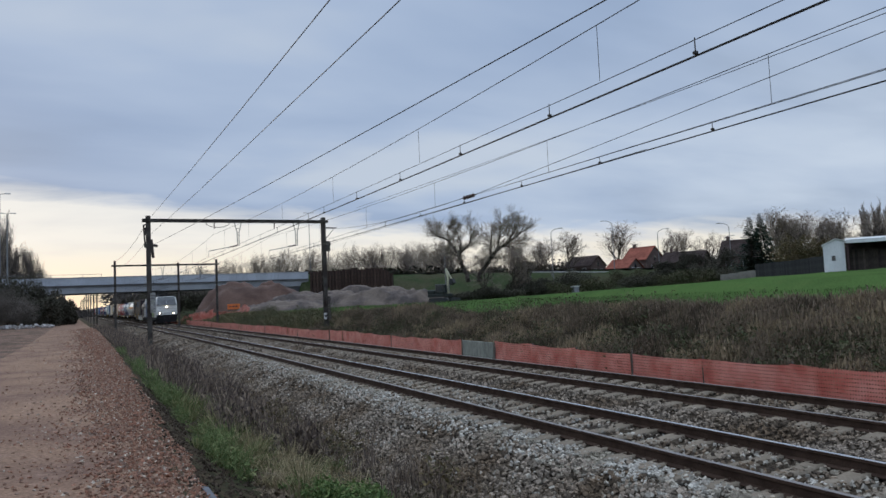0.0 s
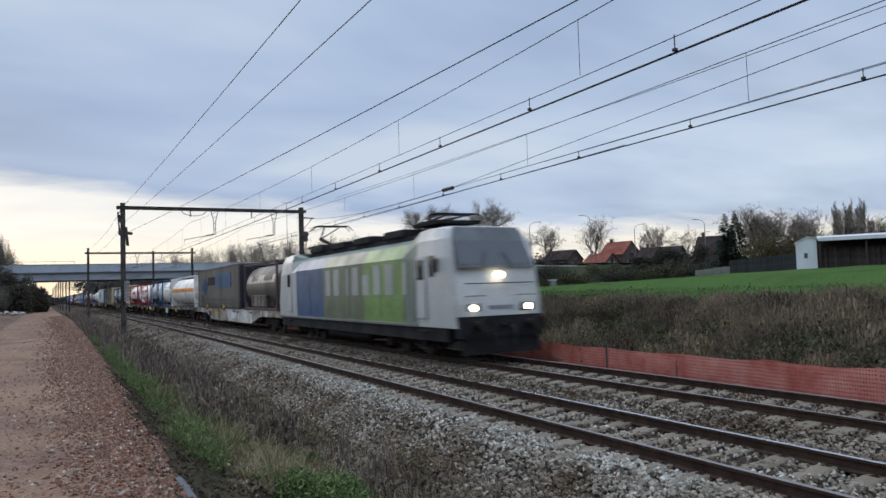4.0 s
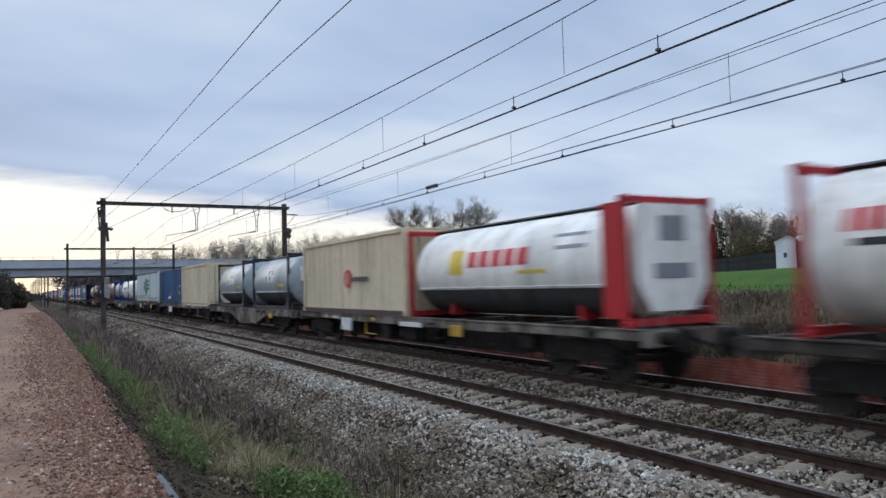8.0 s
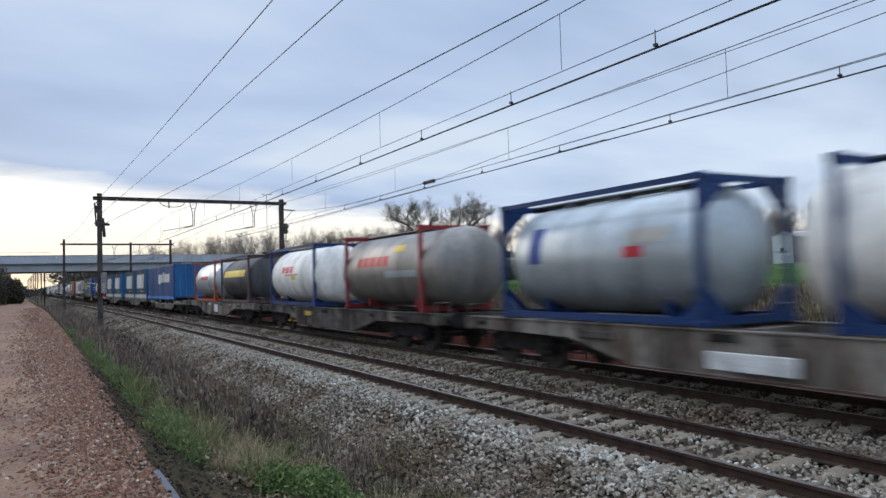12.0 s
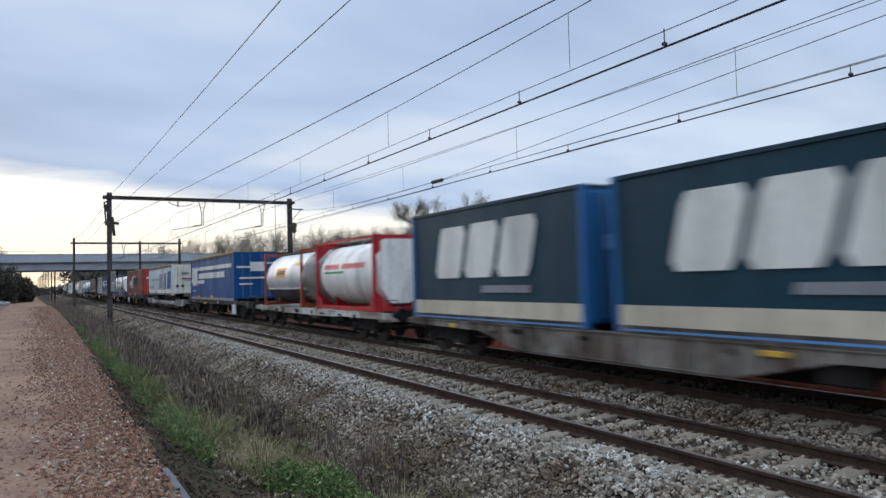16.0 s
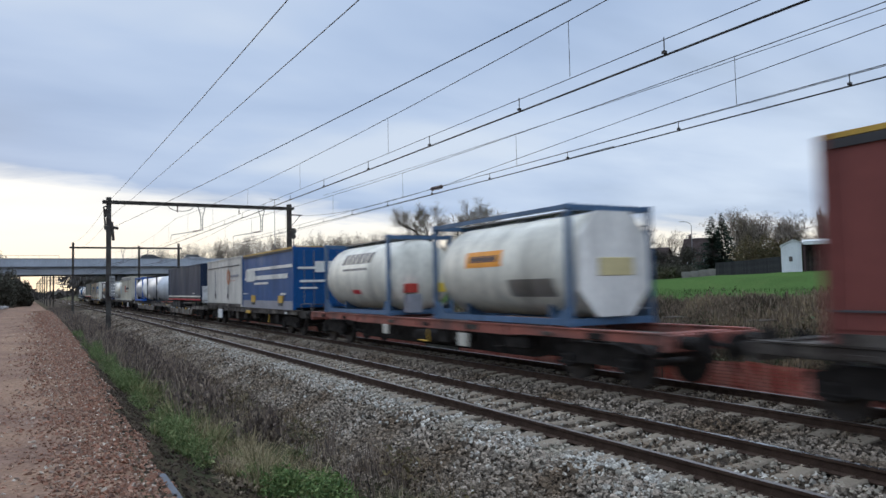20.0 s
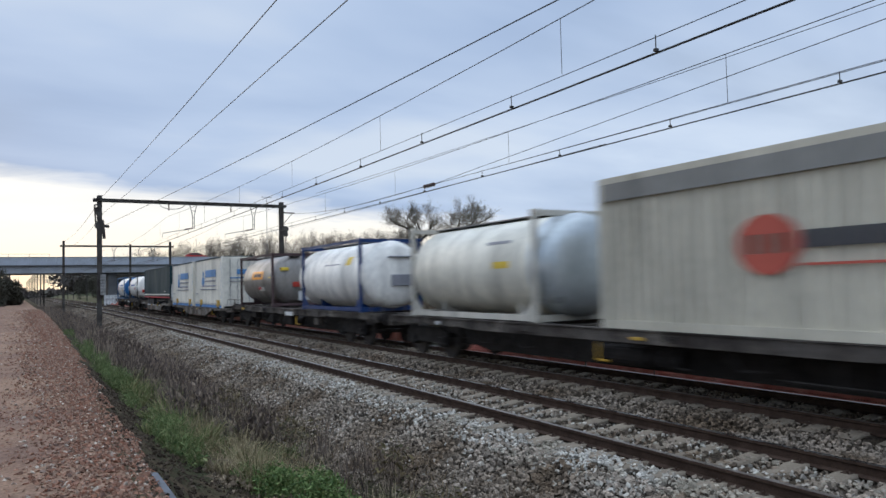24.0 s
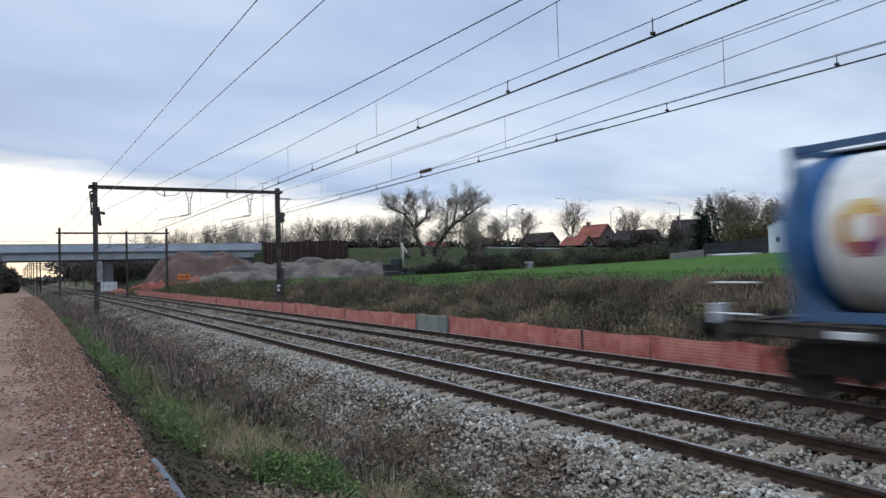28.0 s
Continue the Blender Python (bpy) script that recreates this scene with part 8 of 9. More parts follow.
def bank_grass():
    rng = np.random.default_rng(31)

    def spread_(n, u0, u1, y0, y1, power):
        u = rng.uniform(u0, u1, n)
        y = y0 + (y1 - y0) * rng.random(n) ** power
        # thin and thick places
        keep = np.array([noise.noise((a * 0.5, b * 0.22, 4)) > -0.42 + 0.5 * rng.random() - 0.25 for a, b in zip(u, y)])
        u, y = u[keep], y[keep]
        h = np.array([0.72 + 0.5 * noise.noise((a * 0.4, b * 0.16, 7)) for a, b in zip(u, y)])
        return np.array([(a - off(b), b, ground_z(a - off(b), b) - 0.03) for a, b in zip(u, y)]), np.clip(h, 0.25, 1.4)

    def clumps(count, u0, u1, y0, y1, power, r0, r1, h0, h1):
        out = []
        for _ in range(count):
            u, y = rng.uniform(u0, u1), y0 + (y1 - y0) * rng.random() ** power
            x = u - off(y)
            k = 0.5 + 0.9 * noise.noise((u * 0.3, y * 0.13, 7)) + rng.normal(0, 0.15)
            k = min(max(k, 0.0), 1.0) * (1 - 0.6 * min(1, max(0, (u - 16.8) / 2.6)))
            out.append((x, y, ground_z(x, y) - 0.03, r0 + (r1 - r0) * k, h0 + (h1 - h0) * k))
        return out

    BC = clumps(1700, 13.75, 20.0, 5, 52, 1.2, 0.15, 0.5, 0.2, 1.3)
    # ragged seed heads over the tops, dark leaves in the feet
    heads = [(x, y, z + h * 0.86 + 2, r * 1.35, r * 1.35, 0.16 + 0.16 * h) for x, y, z, r, h in BC if h > 0.4 and noise.noise((x * 0.35, y * 0.3, 21)) > -0.05]
    solo("bank_seed_heads", leaf_cloud("bank_seed_heads", heads, 60000, 0.03, PLUME, 16, 2.0), None, "tan seed heads on the dry bank weeds", "weeds", kind="stuff", m=pose(0, 0, -2))
    for nm, lo_, hi_, cnt, q, lab in (("bank_brush", -9, -0.12, 52000, BANKD, "dark dead weeds in patches over the bank"), ("bank_brush", -0.12, 0.14, 50000, BANKG, "upright dry brown weeds on the bank"), ("bank_brush", 0.14, 9, 52000, BANKT, "pale straw-coloured weeds on the bank")):
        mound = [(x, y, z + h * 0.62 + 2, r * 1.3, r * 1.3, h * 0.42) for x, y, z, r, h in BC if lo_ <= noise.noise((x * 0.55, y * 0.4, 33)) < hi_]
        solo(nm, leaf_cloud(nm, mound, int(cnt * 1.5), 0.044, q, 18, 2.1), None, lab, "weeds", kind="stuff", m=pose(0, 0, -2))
    # the lower part of every clump takes the darker mix
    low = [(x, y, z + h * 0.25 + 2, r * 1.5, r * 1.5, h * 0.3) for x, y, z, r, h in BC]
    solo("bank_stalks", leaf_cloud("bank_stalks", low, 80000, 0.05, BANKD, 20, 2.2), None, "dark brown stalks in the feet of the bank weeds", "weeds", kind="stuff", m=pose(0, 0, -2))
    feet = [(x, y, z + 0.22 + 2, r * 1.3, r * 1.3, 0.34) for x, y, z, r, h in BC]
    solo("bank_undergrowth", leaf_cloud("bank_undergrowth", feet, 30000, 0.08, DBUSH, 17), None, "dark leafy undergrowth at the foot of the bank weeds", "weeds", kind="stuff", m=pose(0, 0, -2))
    solo("bank_grass", tussocks("bank_grass", BC, 26, BANKG, 0.007, 12, 0.7), None, "tall dry brown grass and weeds on the bank", "grass", kind="stuff")
    solo("bank_grass_far", tussocks("bank_grass_far", clumps(1300, 13.6, 21.5, 44, 118, 1.0, 0.25, 0.7, 0.25, 1.1), 30, BANKF, 0.018, 13, 0.8), None, "brown and green weeds along the railway bank", "grass", kind="stuff")
    lob = []
    for i in range(150):
        u, y = 13.8 + 6.2 * rng.random() ** 1.5, 6 + 90 * rng.random() ** 1.3
        x = u - off(y)
        r = rng.uniform(0.4, 0.9)
        lob.append((x, y, ground_z(x, y) + 0.5 + 2, r, r * 1.5, rng.uniform(0.45, 0.75)))
    for i in range(60):      # low dark ivy and bramble over the foot of the bank
        u, y = rng.uniform(13.4, 15.6), rng.uniform(5, 19)
        x = u - off(y)
        r = rng.uniform(0.4, 0.8)
        lob.append((x, y, ground_z(x, y) + 0.5 + 2, r, r * 1.5, rng.uniform(0.45, 0.75)))
    solo("bank_weeds", leaf_cloud("bank_weeds", lob, 90000, 0.055, GBUSH, 14), None, "low green brown bramble and dock on the bank", "weeds", kind="stuff", m=pose(0, 0, -2))
    P, h = spread_(15000, 20.2, 34, 10, 100, 1.0)
    solo("field_edge_grass", blades("field_edge_grass", P, rng.uniform(0.12, 0.3, len(P)), 0.012, CROP, 0.6, 15), None, "short bright green winter crop blades in the field", "grass", kind="stuff")


bank_grass()


# ================= bridge and works =================
BRIDGE = mat("bridge_pale_paint", (0.40, 0.43, 0.47), 0.7, var=0.14, scale=0.35, fine=6, bump=0.05, streak=0.3)
BRIDGE2 = mat("bridge_concrete", (0.30, 0.315, 0.33), 0.85, var=0.2, scale=0.3, fine=6, bump=0.1)
# darker grey of the ledge, inner girders, piers and abutments
BDARK = mat("bridge_dark_grey", (0.12, 0.12, 0.12), 0.9, var=0.25, scale=0.4, fine=6, bump=0.1)
RUST = mat("sheet_pile_rust", (0.07, 0.042, 0.032), 0.9, metal=0.0, spec=0.2, var=0.4, scale=0.7, fine=9, bump=0.2, streak=0.2, rand=0.3, tint=(0.05, 0.04, 0.034))
ASPHALT = mat("asphalt", (0.05, 0.05, 0.052), 0.9, var=0.2, scale=0.6, fine=25, bump=0.2)


def bridge():
    b = thing("road_bridge", pose(0, 140, 0), "pale blue-grey road bridge over the railway", "bridge")
    x0, x1 = -46.0, 38.2
    for yy in (0.0, 10.6):
        w = 6.1
        n = round((x1 - x0) / w)
        for i in range(n):
            a = x0 + (x1 - x0) * i / n
            c = x0 + (x1 - x0) * (i + 1) / n - 0.02
            bm = B()
            cbox(bm, a, c, yy - 0.12, yy + 0.12, 6.86, 8.18, 0.03)
            part("parapet_panel", bm, BRIDGE, b)
            bm = B()
            cbox(bm, a, c + 0.02, yy - 0.2, yy + 0.2, 8.182, 8.27, 0.02)
            part("coping", bm, BRIDGE2, b)
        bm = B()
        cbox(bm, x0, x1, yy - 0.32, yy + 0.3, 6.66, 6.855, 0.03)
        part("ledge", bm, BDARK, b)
        bm = B()
        cbox(bm, x0, x1, yy - 0.02, yy + 0.5, 5.42, 6.66, 0.04)
        part("girder", bm, BRIDGE2, b)
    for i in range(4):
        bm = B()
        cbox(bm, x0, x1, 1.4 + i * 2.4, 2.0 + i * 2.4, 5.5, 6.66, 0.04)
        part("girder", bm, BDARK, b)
    bm = B()
    box(bm, x0, x1, 0.13, 10.47, 6.87, 7.2)
    part("deck", bm, ASPHALT, b)
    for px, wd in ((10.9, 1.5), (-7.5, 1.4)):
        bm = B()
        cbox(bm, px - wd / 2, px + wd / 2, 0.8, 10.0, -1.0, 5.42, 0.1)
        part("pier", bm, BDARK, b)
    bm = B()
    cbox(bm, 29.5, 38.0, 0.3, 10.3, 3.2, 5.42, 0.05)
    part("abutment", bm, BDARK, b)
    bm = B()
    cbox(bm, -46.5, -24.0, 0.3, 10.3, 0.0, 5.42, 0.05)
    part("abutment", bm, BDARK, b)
    for i in range(6):
        bm = B()
        tube(bm, (-14 + i * 3.0, 0, 8.27), (-14 + i * 3.0, 0, 8.75), 0.03, n=5)
        part("rail_post", bm, GALV, b)
    bm = B()
    tube(bm, (-14, 0, 8.75), (1, 0, 8.75), 0.03, n=5)
    part("hand_rail", bm, GALV, b)


bridge()


def sheet_piles():
    w = thing("sheet_pile_wall", pose(38.25, 139.0, 0, 0, 0, -30.5), "rusty steel sheet pile wall beside the bridge", "retaining wall")
    n = 26
    pm = B()
    prof = [(0, 0), (0.12, 0), (0.2, -0.3), (0.44, -0.3), (0.52, 0), (0.64, 0), (0.64, 0.04), (0.5, 0.04), (0.42, -0.25), (0.22, -0.25), (0.14, 0.04), (0, 0.04)]
    lo = [pm.verts.new((a, c, 0.5)) for a, c in prof]
    hi = [pm.verts.new((a, c, 8.25)) for a, c in prof]
    for i in range(len(prof)):
        j = (i + 1) % len(prof)
        pm.faces.new((lo[i], lo[j], hi[j], hi[i]))
    pm.faces.new(hi)
    pm.faces.new(lo[::-1])
    bmesh.ops.recalc_face_normals(pm, faces=pm.faces[:])
    me = mesh_of(pm, "sheet_pile", RUST)
    rng = random.Random(3)
    for i in range(n):
        part("sheet_pile", me, None, w, m=pose(i * 0.642, 0, rng.uniform(-0.12, 0.1) + (0.35 if i in (13, 14) else 0) - max(0, i - 22) * 0.35))


sheet_piles()


def heap(name, x, y, rx, ry, h, label, material, seed, turn=0, ridge=1.0, n=56):
    bm = B()
    vs = []
    for j in range(n + 1):
        row = []
        for i in range(n + 1):
            a, b = -1.15 + 2.3 * i / n, -1.15 + 2.3 * j / n
            d = math.hypot(a, b)
            z = min(1, max(0, 1 - d ** 2.0) * 1.5) ** 0.9
            z = h * z * (0.78 + 0.42 * noise.noise((a * 2.8, b * 2.8, seed))) + (z > 0.02) * (0.3 * noise.noise((a * 7, b * 7, seed)) + 0.22 * noise.noise((a * 15, b * 15, seed)) + 0.14 * noise.noise((a * 31, b * 31, seed)))
            q = pose(x, y, 0, 0, 0, turn) @ Vector((a * rx, b * ry, 0))
            row.append(bm.verts.new((q.x, q.y, ground_z(q.x, q.y) - 0.12 + max(z, -0.1))))
        vs.append(row)
    for j in range(n):
        for i in range(n):
            bm.faces.new((vs[j][i], vs[j][i + 1], vs[j + 1][i + 1], vs[j + 1][i]))
    solo(name, bm, material, label, "soil mound", "soil mounds by the bridge", smooth=True)


BROWN_SPOIL = mat("brown_spoil", (0.1, 0.056, 0.04), 0.97, var=0.3, scale=0.35, fine=6, bump=0.6, bumpscale=0.1)
GREY_SPOIL = mat("grey_spoil", (0.135, 0.104, 0.082), 0.97, var=0.35, scale=0.35, fine=6, bump=0.6, bumpscale=0.1, tint=(0.065, 0.052, 0.046))
heap("soil_mound", 23.4, 119, 9.8, 8, 5.2, "heap of red-brown excavated soil by the bridge", BROWN_SPOIL, 1)
heap("soil_mound", 43.5, 119, 14, 7.0, 3.5, "long ridge of grey excavated soil and rubble", GREY_SPOIL, 6, -22)
heap("soil_mound", 31.0, 112, 10, 6.0, 2.9, "ridge of grey excavated soil and rubble", GREY_SPOIL, 2, -15)
heap("soil_mound", 38.5, 107, 9, 5.5, 2.6, "ridge of grey excavated soil and rubble", GREY_SPOIL, 3, -25)
heap("soil_mound", 43.4, 102.5, 5, 4, 2.3, "low grey heap of excavated soil", GREY_SPOIL, 4, -30)
heap("soil_mound", 25.5, 106.5, 8, 4.5, 1.6, "low grey heap of excavated soil", GREY_SPOIL, 5, -10)


def excavator():
    x, y = 46.3, 95.6
    e = thing("excavator", pose(x, y, ground_z(x, y) - 0.03, 0, 0, 30), "small excavator with raised cream boom at the field edge", "excavator")
    body = paint("excavator_dark", (0.03, 0.034, 0.032), 0.5, 0.5)
    cream = paint("excavator_cream", (0.6, 0.57, 0.42), 0.5, 0.3)
    for s in (-1, 1):
        bm = B()
        extrude(bm, [(-1.7, 0.25), (-1.45, 0.0), (1.45, 0.0), (1.7, 0.25), (1.7, 0.5), (1.45, 0.72), (-1.45, 0.72), (-1.7, 0.5)], s * 1.05 - 0.25, s * 1.05 + 0.25, "x")
        for i in range(12):
            box(bm, s * 1.05 - 0.28, s * 1.05 + 0.28, -1.4 + i * 0.25, -1.3 + i * 0.25, 0.721, 0.77)
        part("crawler_track", bm, BLACK, e)
    bm = B()
    cbox(bm, -1.25, 1.25, -1.0, 1.9, 0.85, 1.35, 0.08)
    cbox(bm, -1.25, 1.25, 0.7, 1.95, 1.3, 1.95, 0.12)
    part("upper_frame", bm, body, e)
    bm = B()
    cbox(bm, -1.25, -0.3, -1.1, 0.5, 1.36, 2.75, 0.1)
    cab = part("cab", bm, body, e)
    bm = B()
    cbox(bm, -1.27, -1.24, -0.9, 0.3, 1.7, 2.6, 0.01)
    cbox(bm, -1.1, -0.45, -1.13, -1.09, 1.6, 2.6, 0.01)
    part("cab_window", bm, GLASSD, cab)
    for nm, p0, p1, w in (("boom", (0.1, -0.9, 1.3), (0.1, -1.0, 3.6), 0.15), ("boom", (0.1, -1.0, 3.6), (0.1, -0.7, 5.0), 0.13), ("arm", (0.1, -0.7, 5.0), (0.1, -1.7, 3.4), 0.11)):
        bm = B()
        h_beam(bm, p0, p1, w, w * 2, 0.05)
        tube(bm, p0, p1, w * 0.6, n=6)
        part(nm, bm, cream, e)
    bm = B()
    tube(bm, (0.1, -1.15, 1.8), (0.1, -1.2, 3.2), 0.06, n=8)
    part("hydraulic_ram", bm, GALV, e)
    bm = B()
    extrude(bm, [(-1.95, 3.5), (-1.5, 3.4), (-1.4, 2.8), (-1.7, 2.55), (-2.15, 2.9)], -0.25, 0.45, "x")
    part("bucket", bm, BLACK, e)
    bm = B()
    box(bm, -1.3, 1.3, -2.3, -2.2, 0.1, 0.65)
    part("dozer_blade", bm, BLACK, e)


excavator()


def works_bits():
    t = thing("works_sign", pose(17.6, 104.5, ground_z(17.6, 104.5), 0, 0, -8), "orange board sign on two posts by the works", "sign")
    bm = B()
    cbox(bm, -0.85, 0.85, -0.03, 0.03, 0.75, 1.5, 0.02)
    part("board", bm, paint("sign_orange", (0.62, 0.17, 0.05), 0.6, 0.2), t)
    for x in (-0.6, 0.6):
        bm = B()
        tube(bm, (x, 0.05, -0.2), (x, 0.05, 1.4), 0.035, n=6)
        part("post", bm, STAKE, t)
    bm = B()
    for i in range(3):
        box(bm, -0.6 + i * 0.42, -0.3 + i * 0.42, -0.042, -0.032, 1.05, 1.25)
    part("marking", bm, DBROWN, t)
    g = thing("steel_barrier", pose(8.9, 131, -0.5, 0, 0, 4), "pale grey sheet barrier beside the track", "barrier")
    for i in range(6):
        bm = B()
        cbox(bm, i * 0.42, i * 0.42 + 0.38, -0.03, 0.03, 0.05, 2.0, 0.015)
        part("sheet", bm, PLATE, g)


works_bits()


# ================= road, lamps, cars, houses =================
def road_strip():
    def strip(name, off0, off1, dz, material, kind="structure", thick=None):
        bm = B()
        rows = []
        pts = [Vector(p) for p in ([(-420, 152, 8.05)] + ROAD)]
        dense = []
        for a, b in zip(pts, pts[1:]):
            n = max(1, int((b - a).length / 6))
            dense += [a.lerp(b, i / n) for i in range(n)]
        dense.append(pts[-1])
        for i, p in enumerate(dense):
            d = (dense[min(i + 1, len(dense) - 1)] - dense[max(i - 1, 0)])
            nrm = Vector((-d.y, d.x, 0)).normalized()
            rows.append([bm.verts.new((p.x + nrm.x * o, p.y + nrm.y * o, p.z + dz + h)) for o, h in ((off0, 0), (off1, 0))])
        for a, b in zip(rows, rows[1:]):
            bm.faces.new((a[0], b[0], b[1], a[1]))
        bmesh.ops.recalc_face_normals(bm, faces=bm.faces[:])
        solo(name, bm, material, "", kind=kind)
    strip("road", -4.0, 4.0, 0.06, ASPHALT)


road_strip()


def along_road(s, side=0.0):
    """The pose s metres along the road from its start, beside its middle."""
    pts = [Vector(p) for p in ([(-420, 152, 8.05)] + ROAD)]
    for a, b in zip(pts, pts[1:]):
        l = (b - a).length
        if s <= l or b is pts[-1]:
            p = a.lerp(b, s / l)
            d = (b - a).normalized()
            nrm = Vector((-d.y, d.x, 0)).normalized()
            p = p + nrm * side
            return pose(p.x, p.y, p.z + 0.07, 0, 0, math.degrees(math.atan2(d.y, d.x)))
        s -= l


def guard_rail():
    g = thing("guard_rail", pose(0, 0, 0), "pale steel guard rail along the road", "guard rail")
    prev = None
    for i in range(7):
        p = Vector((78.5, 121.2, 0)).lerp(Vector((101.0, 110.2, 0)), i / 6)
        m = pose(p.x, p.y, 5.6 - 1.1 * i / 6, 0, 0, -26)
        bm = B()
        box(bm, -0.05, 0.05, -0.05, 0.05, -1.2, 0.72)
        part("post", bm, GALV, g, m=m)
        if prev is not None:
            a, b = prev.translation + Vector((0, 0, 0.62)), m.translation + Vector((0, 0, 0.62))
            bm = B()
            mm = Matrix.Translation(a) @ (b - a).to_track_quat("X", "Z").to_matrix().to_4x4()
            for z0, z1, y in ((-0.1, -0.03, -0.1), (-0.03, 0.03, -0.06), (0.03, 0.1, -0.1)):
                box(bm, 0, (b - a).length, y, y + 0.03, z0, z1, m=mm)
            part("rail", bm, PLATE, g)
        prev = m


guard_rail()


def street_lamp(x, y, ztop, turn, arm=1.6, z=None, double=False, base_r=0.1, label="grey steel street lamp with curved arm by the road"):
    zb = ground_z(x, y) - 0.1 if z is None else z
    t = thing("street_lamp", pose(x, y, zb, 0, 0, turn), label, "street lamp", "street lamps")
    h = ztop - zb
    bm = B()
    tube(bm, (0, 0, 0), (0, 0, h - 1.0), base_r, base_r * 0.6, n=8)
    part("pole", bm, GALV, t)
    for s in ((1,) if not double else (1, -1)):
        bm = B()
        if double:
            tube(bm, (0, 0, h - 1.0), (0, 0, h - 0.1), base_r * 0.6, n=6)
            tube(bm, (0, 0, h - 0.15), (s * arm, 0, h), 0.05, n=6)
        else:
            polytube(bm, [(arm * (1 - math.cos(math.pi / 12 * i)), 0, h - 1.0 + math.sin(math.pi / 12 * i)) for i in range(7)], 0.05, 6)
        part("arm", bm, GALV, t)
        bm = B()
        cbox(bm, s * arm - 0.1, s * arm + 0.6 * s + 0.1 if s > 0 else s * arm + 0.1, -0.14, 0.14, h - 0.08, h + 0.08, 0.03) if s > 0 else cbox(bm, -arm - 0.6, -arm + 0.1, -0.14, 0.14, h - 0.08, h + 0.08, 0.03)
        part("lantern", bm, PLATE, t)


for x, y, zt, tn in ((79.7, 115.1, 14.3, -35), (103.3, 111.5, 13.85, -42), (95.3, 115.8, 16.1, 140), (111.4, 100.5, 14.0, 140), (125.4, 114.8, 12.7, -45), (59.7, 121.7, 14.6, 150)):
    street_lamp(x, y, zt, tn)
street_lamp(50.6, 183.1, 25.6, 0, 0.7, z=5.0, double=True, label="tall grey lighting mast with twin lanterns")
street_lamp(-14.2, 149.3, 20.6, 5, 0.7, z=7.0, double=True, base_r=0.16, label="tall grey lighting mast with twin lanterns")
street_lamp(-13.3, 129.3, 21.2, 5, 0.8, z=0.8, double=True, base_r=0.16, label="tall grey lighting mast with twin lanterns")

CARS = []


def car(color, name_, s0, speed, side=1.8):
    m = along_road(s0, side)
    c = thing("car", m, name_, "car", "cars on the road")
    CARS.append((c, s0, speed, side))
    bm = B()
    extrude(bm, [(-2.1, 0.35), (2.1, 0.35), (2.15, 0.75), (1.2, 0.95), (0.5, 1.42), (-1.3, 1.45), (-1.95, 1.0), (-2.15, 0.85)], -0.85, 0.85, "x")
    bmesh.ops.rotate(bm, verts=bm.verts[:], cent=(0, 0, 0), matrix=Matrix.Rotation(radians(-90), 3, "Z"))
    part("body", bm, color, c)
    bm = B()
    extrude(bm, [(1.0, 0.99), (0.45, 1.36), (-1.2, 1.38), (-1.7, 1.02)], -0.862, 0.862, "x")
    bmesh.ops.rotate(bm, verts=bm.verts[:], cent=(0, 0, 0), matrix=Matrix.Rotation(radians(-90), 3, "Z"))
    part("windows", bm, GLASSD, c)
    for x in (-1.35, 1.35):
        for y in (-0.8, 0.8):
            bm = B()
            tube(bm, (x, y - 0.1, 0.32), (x, y + 0.1, 0.32), 0.32, n=14)
            part("wheel", bm, TYREM, c)
    for y in (-0.65, 0.65):
        bm = B()
        cbox(bm, -2.17, -2.1, y - 0.15, y + 0.15, 0.75, 0.9, 0.02)
        part("tail_light", bm, REDL, c)


def cars():
    red = paint("car_red", (0.42, 0.03, 0.03), 0.3, 0.1)
    grey = paint("car_dark_grey", (0.06, 0.065, 0.075), 0.3, 0.1)
    silver = paint("car_silver", (0.35, 0.36, 0.38), 0.3, 0.1, 0.5)
    car(grey, "dark grey car driving along the road", 559.0, 12.0)
    car(red, "red car driving along the road", 596.0, 12.0)
    car(red, "red hatchback driving along the road", 497.0 - 28 * 12.5, 12.5)
    car(grey, "dark grey hatchback driving along the road", 537.0 - 28 * 12.5, 12.5)
    car(silver, "silver car driving along the road", 545.0 - 28 * 12.5, 12.5)


cars()

BRICKW = mat("house_brick", (0.105, 0.07, 0.058), 0.9, var=0.3, scale=0.8, fine=12, bump=0.2)
ROOFR = mat("red_roof_tiles", (0.24, 0.08, 0.054), 0.92, spec=0.15, var=0.25, scale=0.9, fine=8, bump=0.3, rand=0.12)
ROOFD = mat("dark_roof_tiles", (0.05, 0.036, 0.032), 0.95, spec=0.1, var=0.3, scale=0.9, fine=8, bump=0.3, rand=0.12)
WHITEW = mat("white_render", (0.66, 0.67, 0.67), 0.8, var=0.1, scale=0.8, fine=10, bump=0.08, streak=0.3)


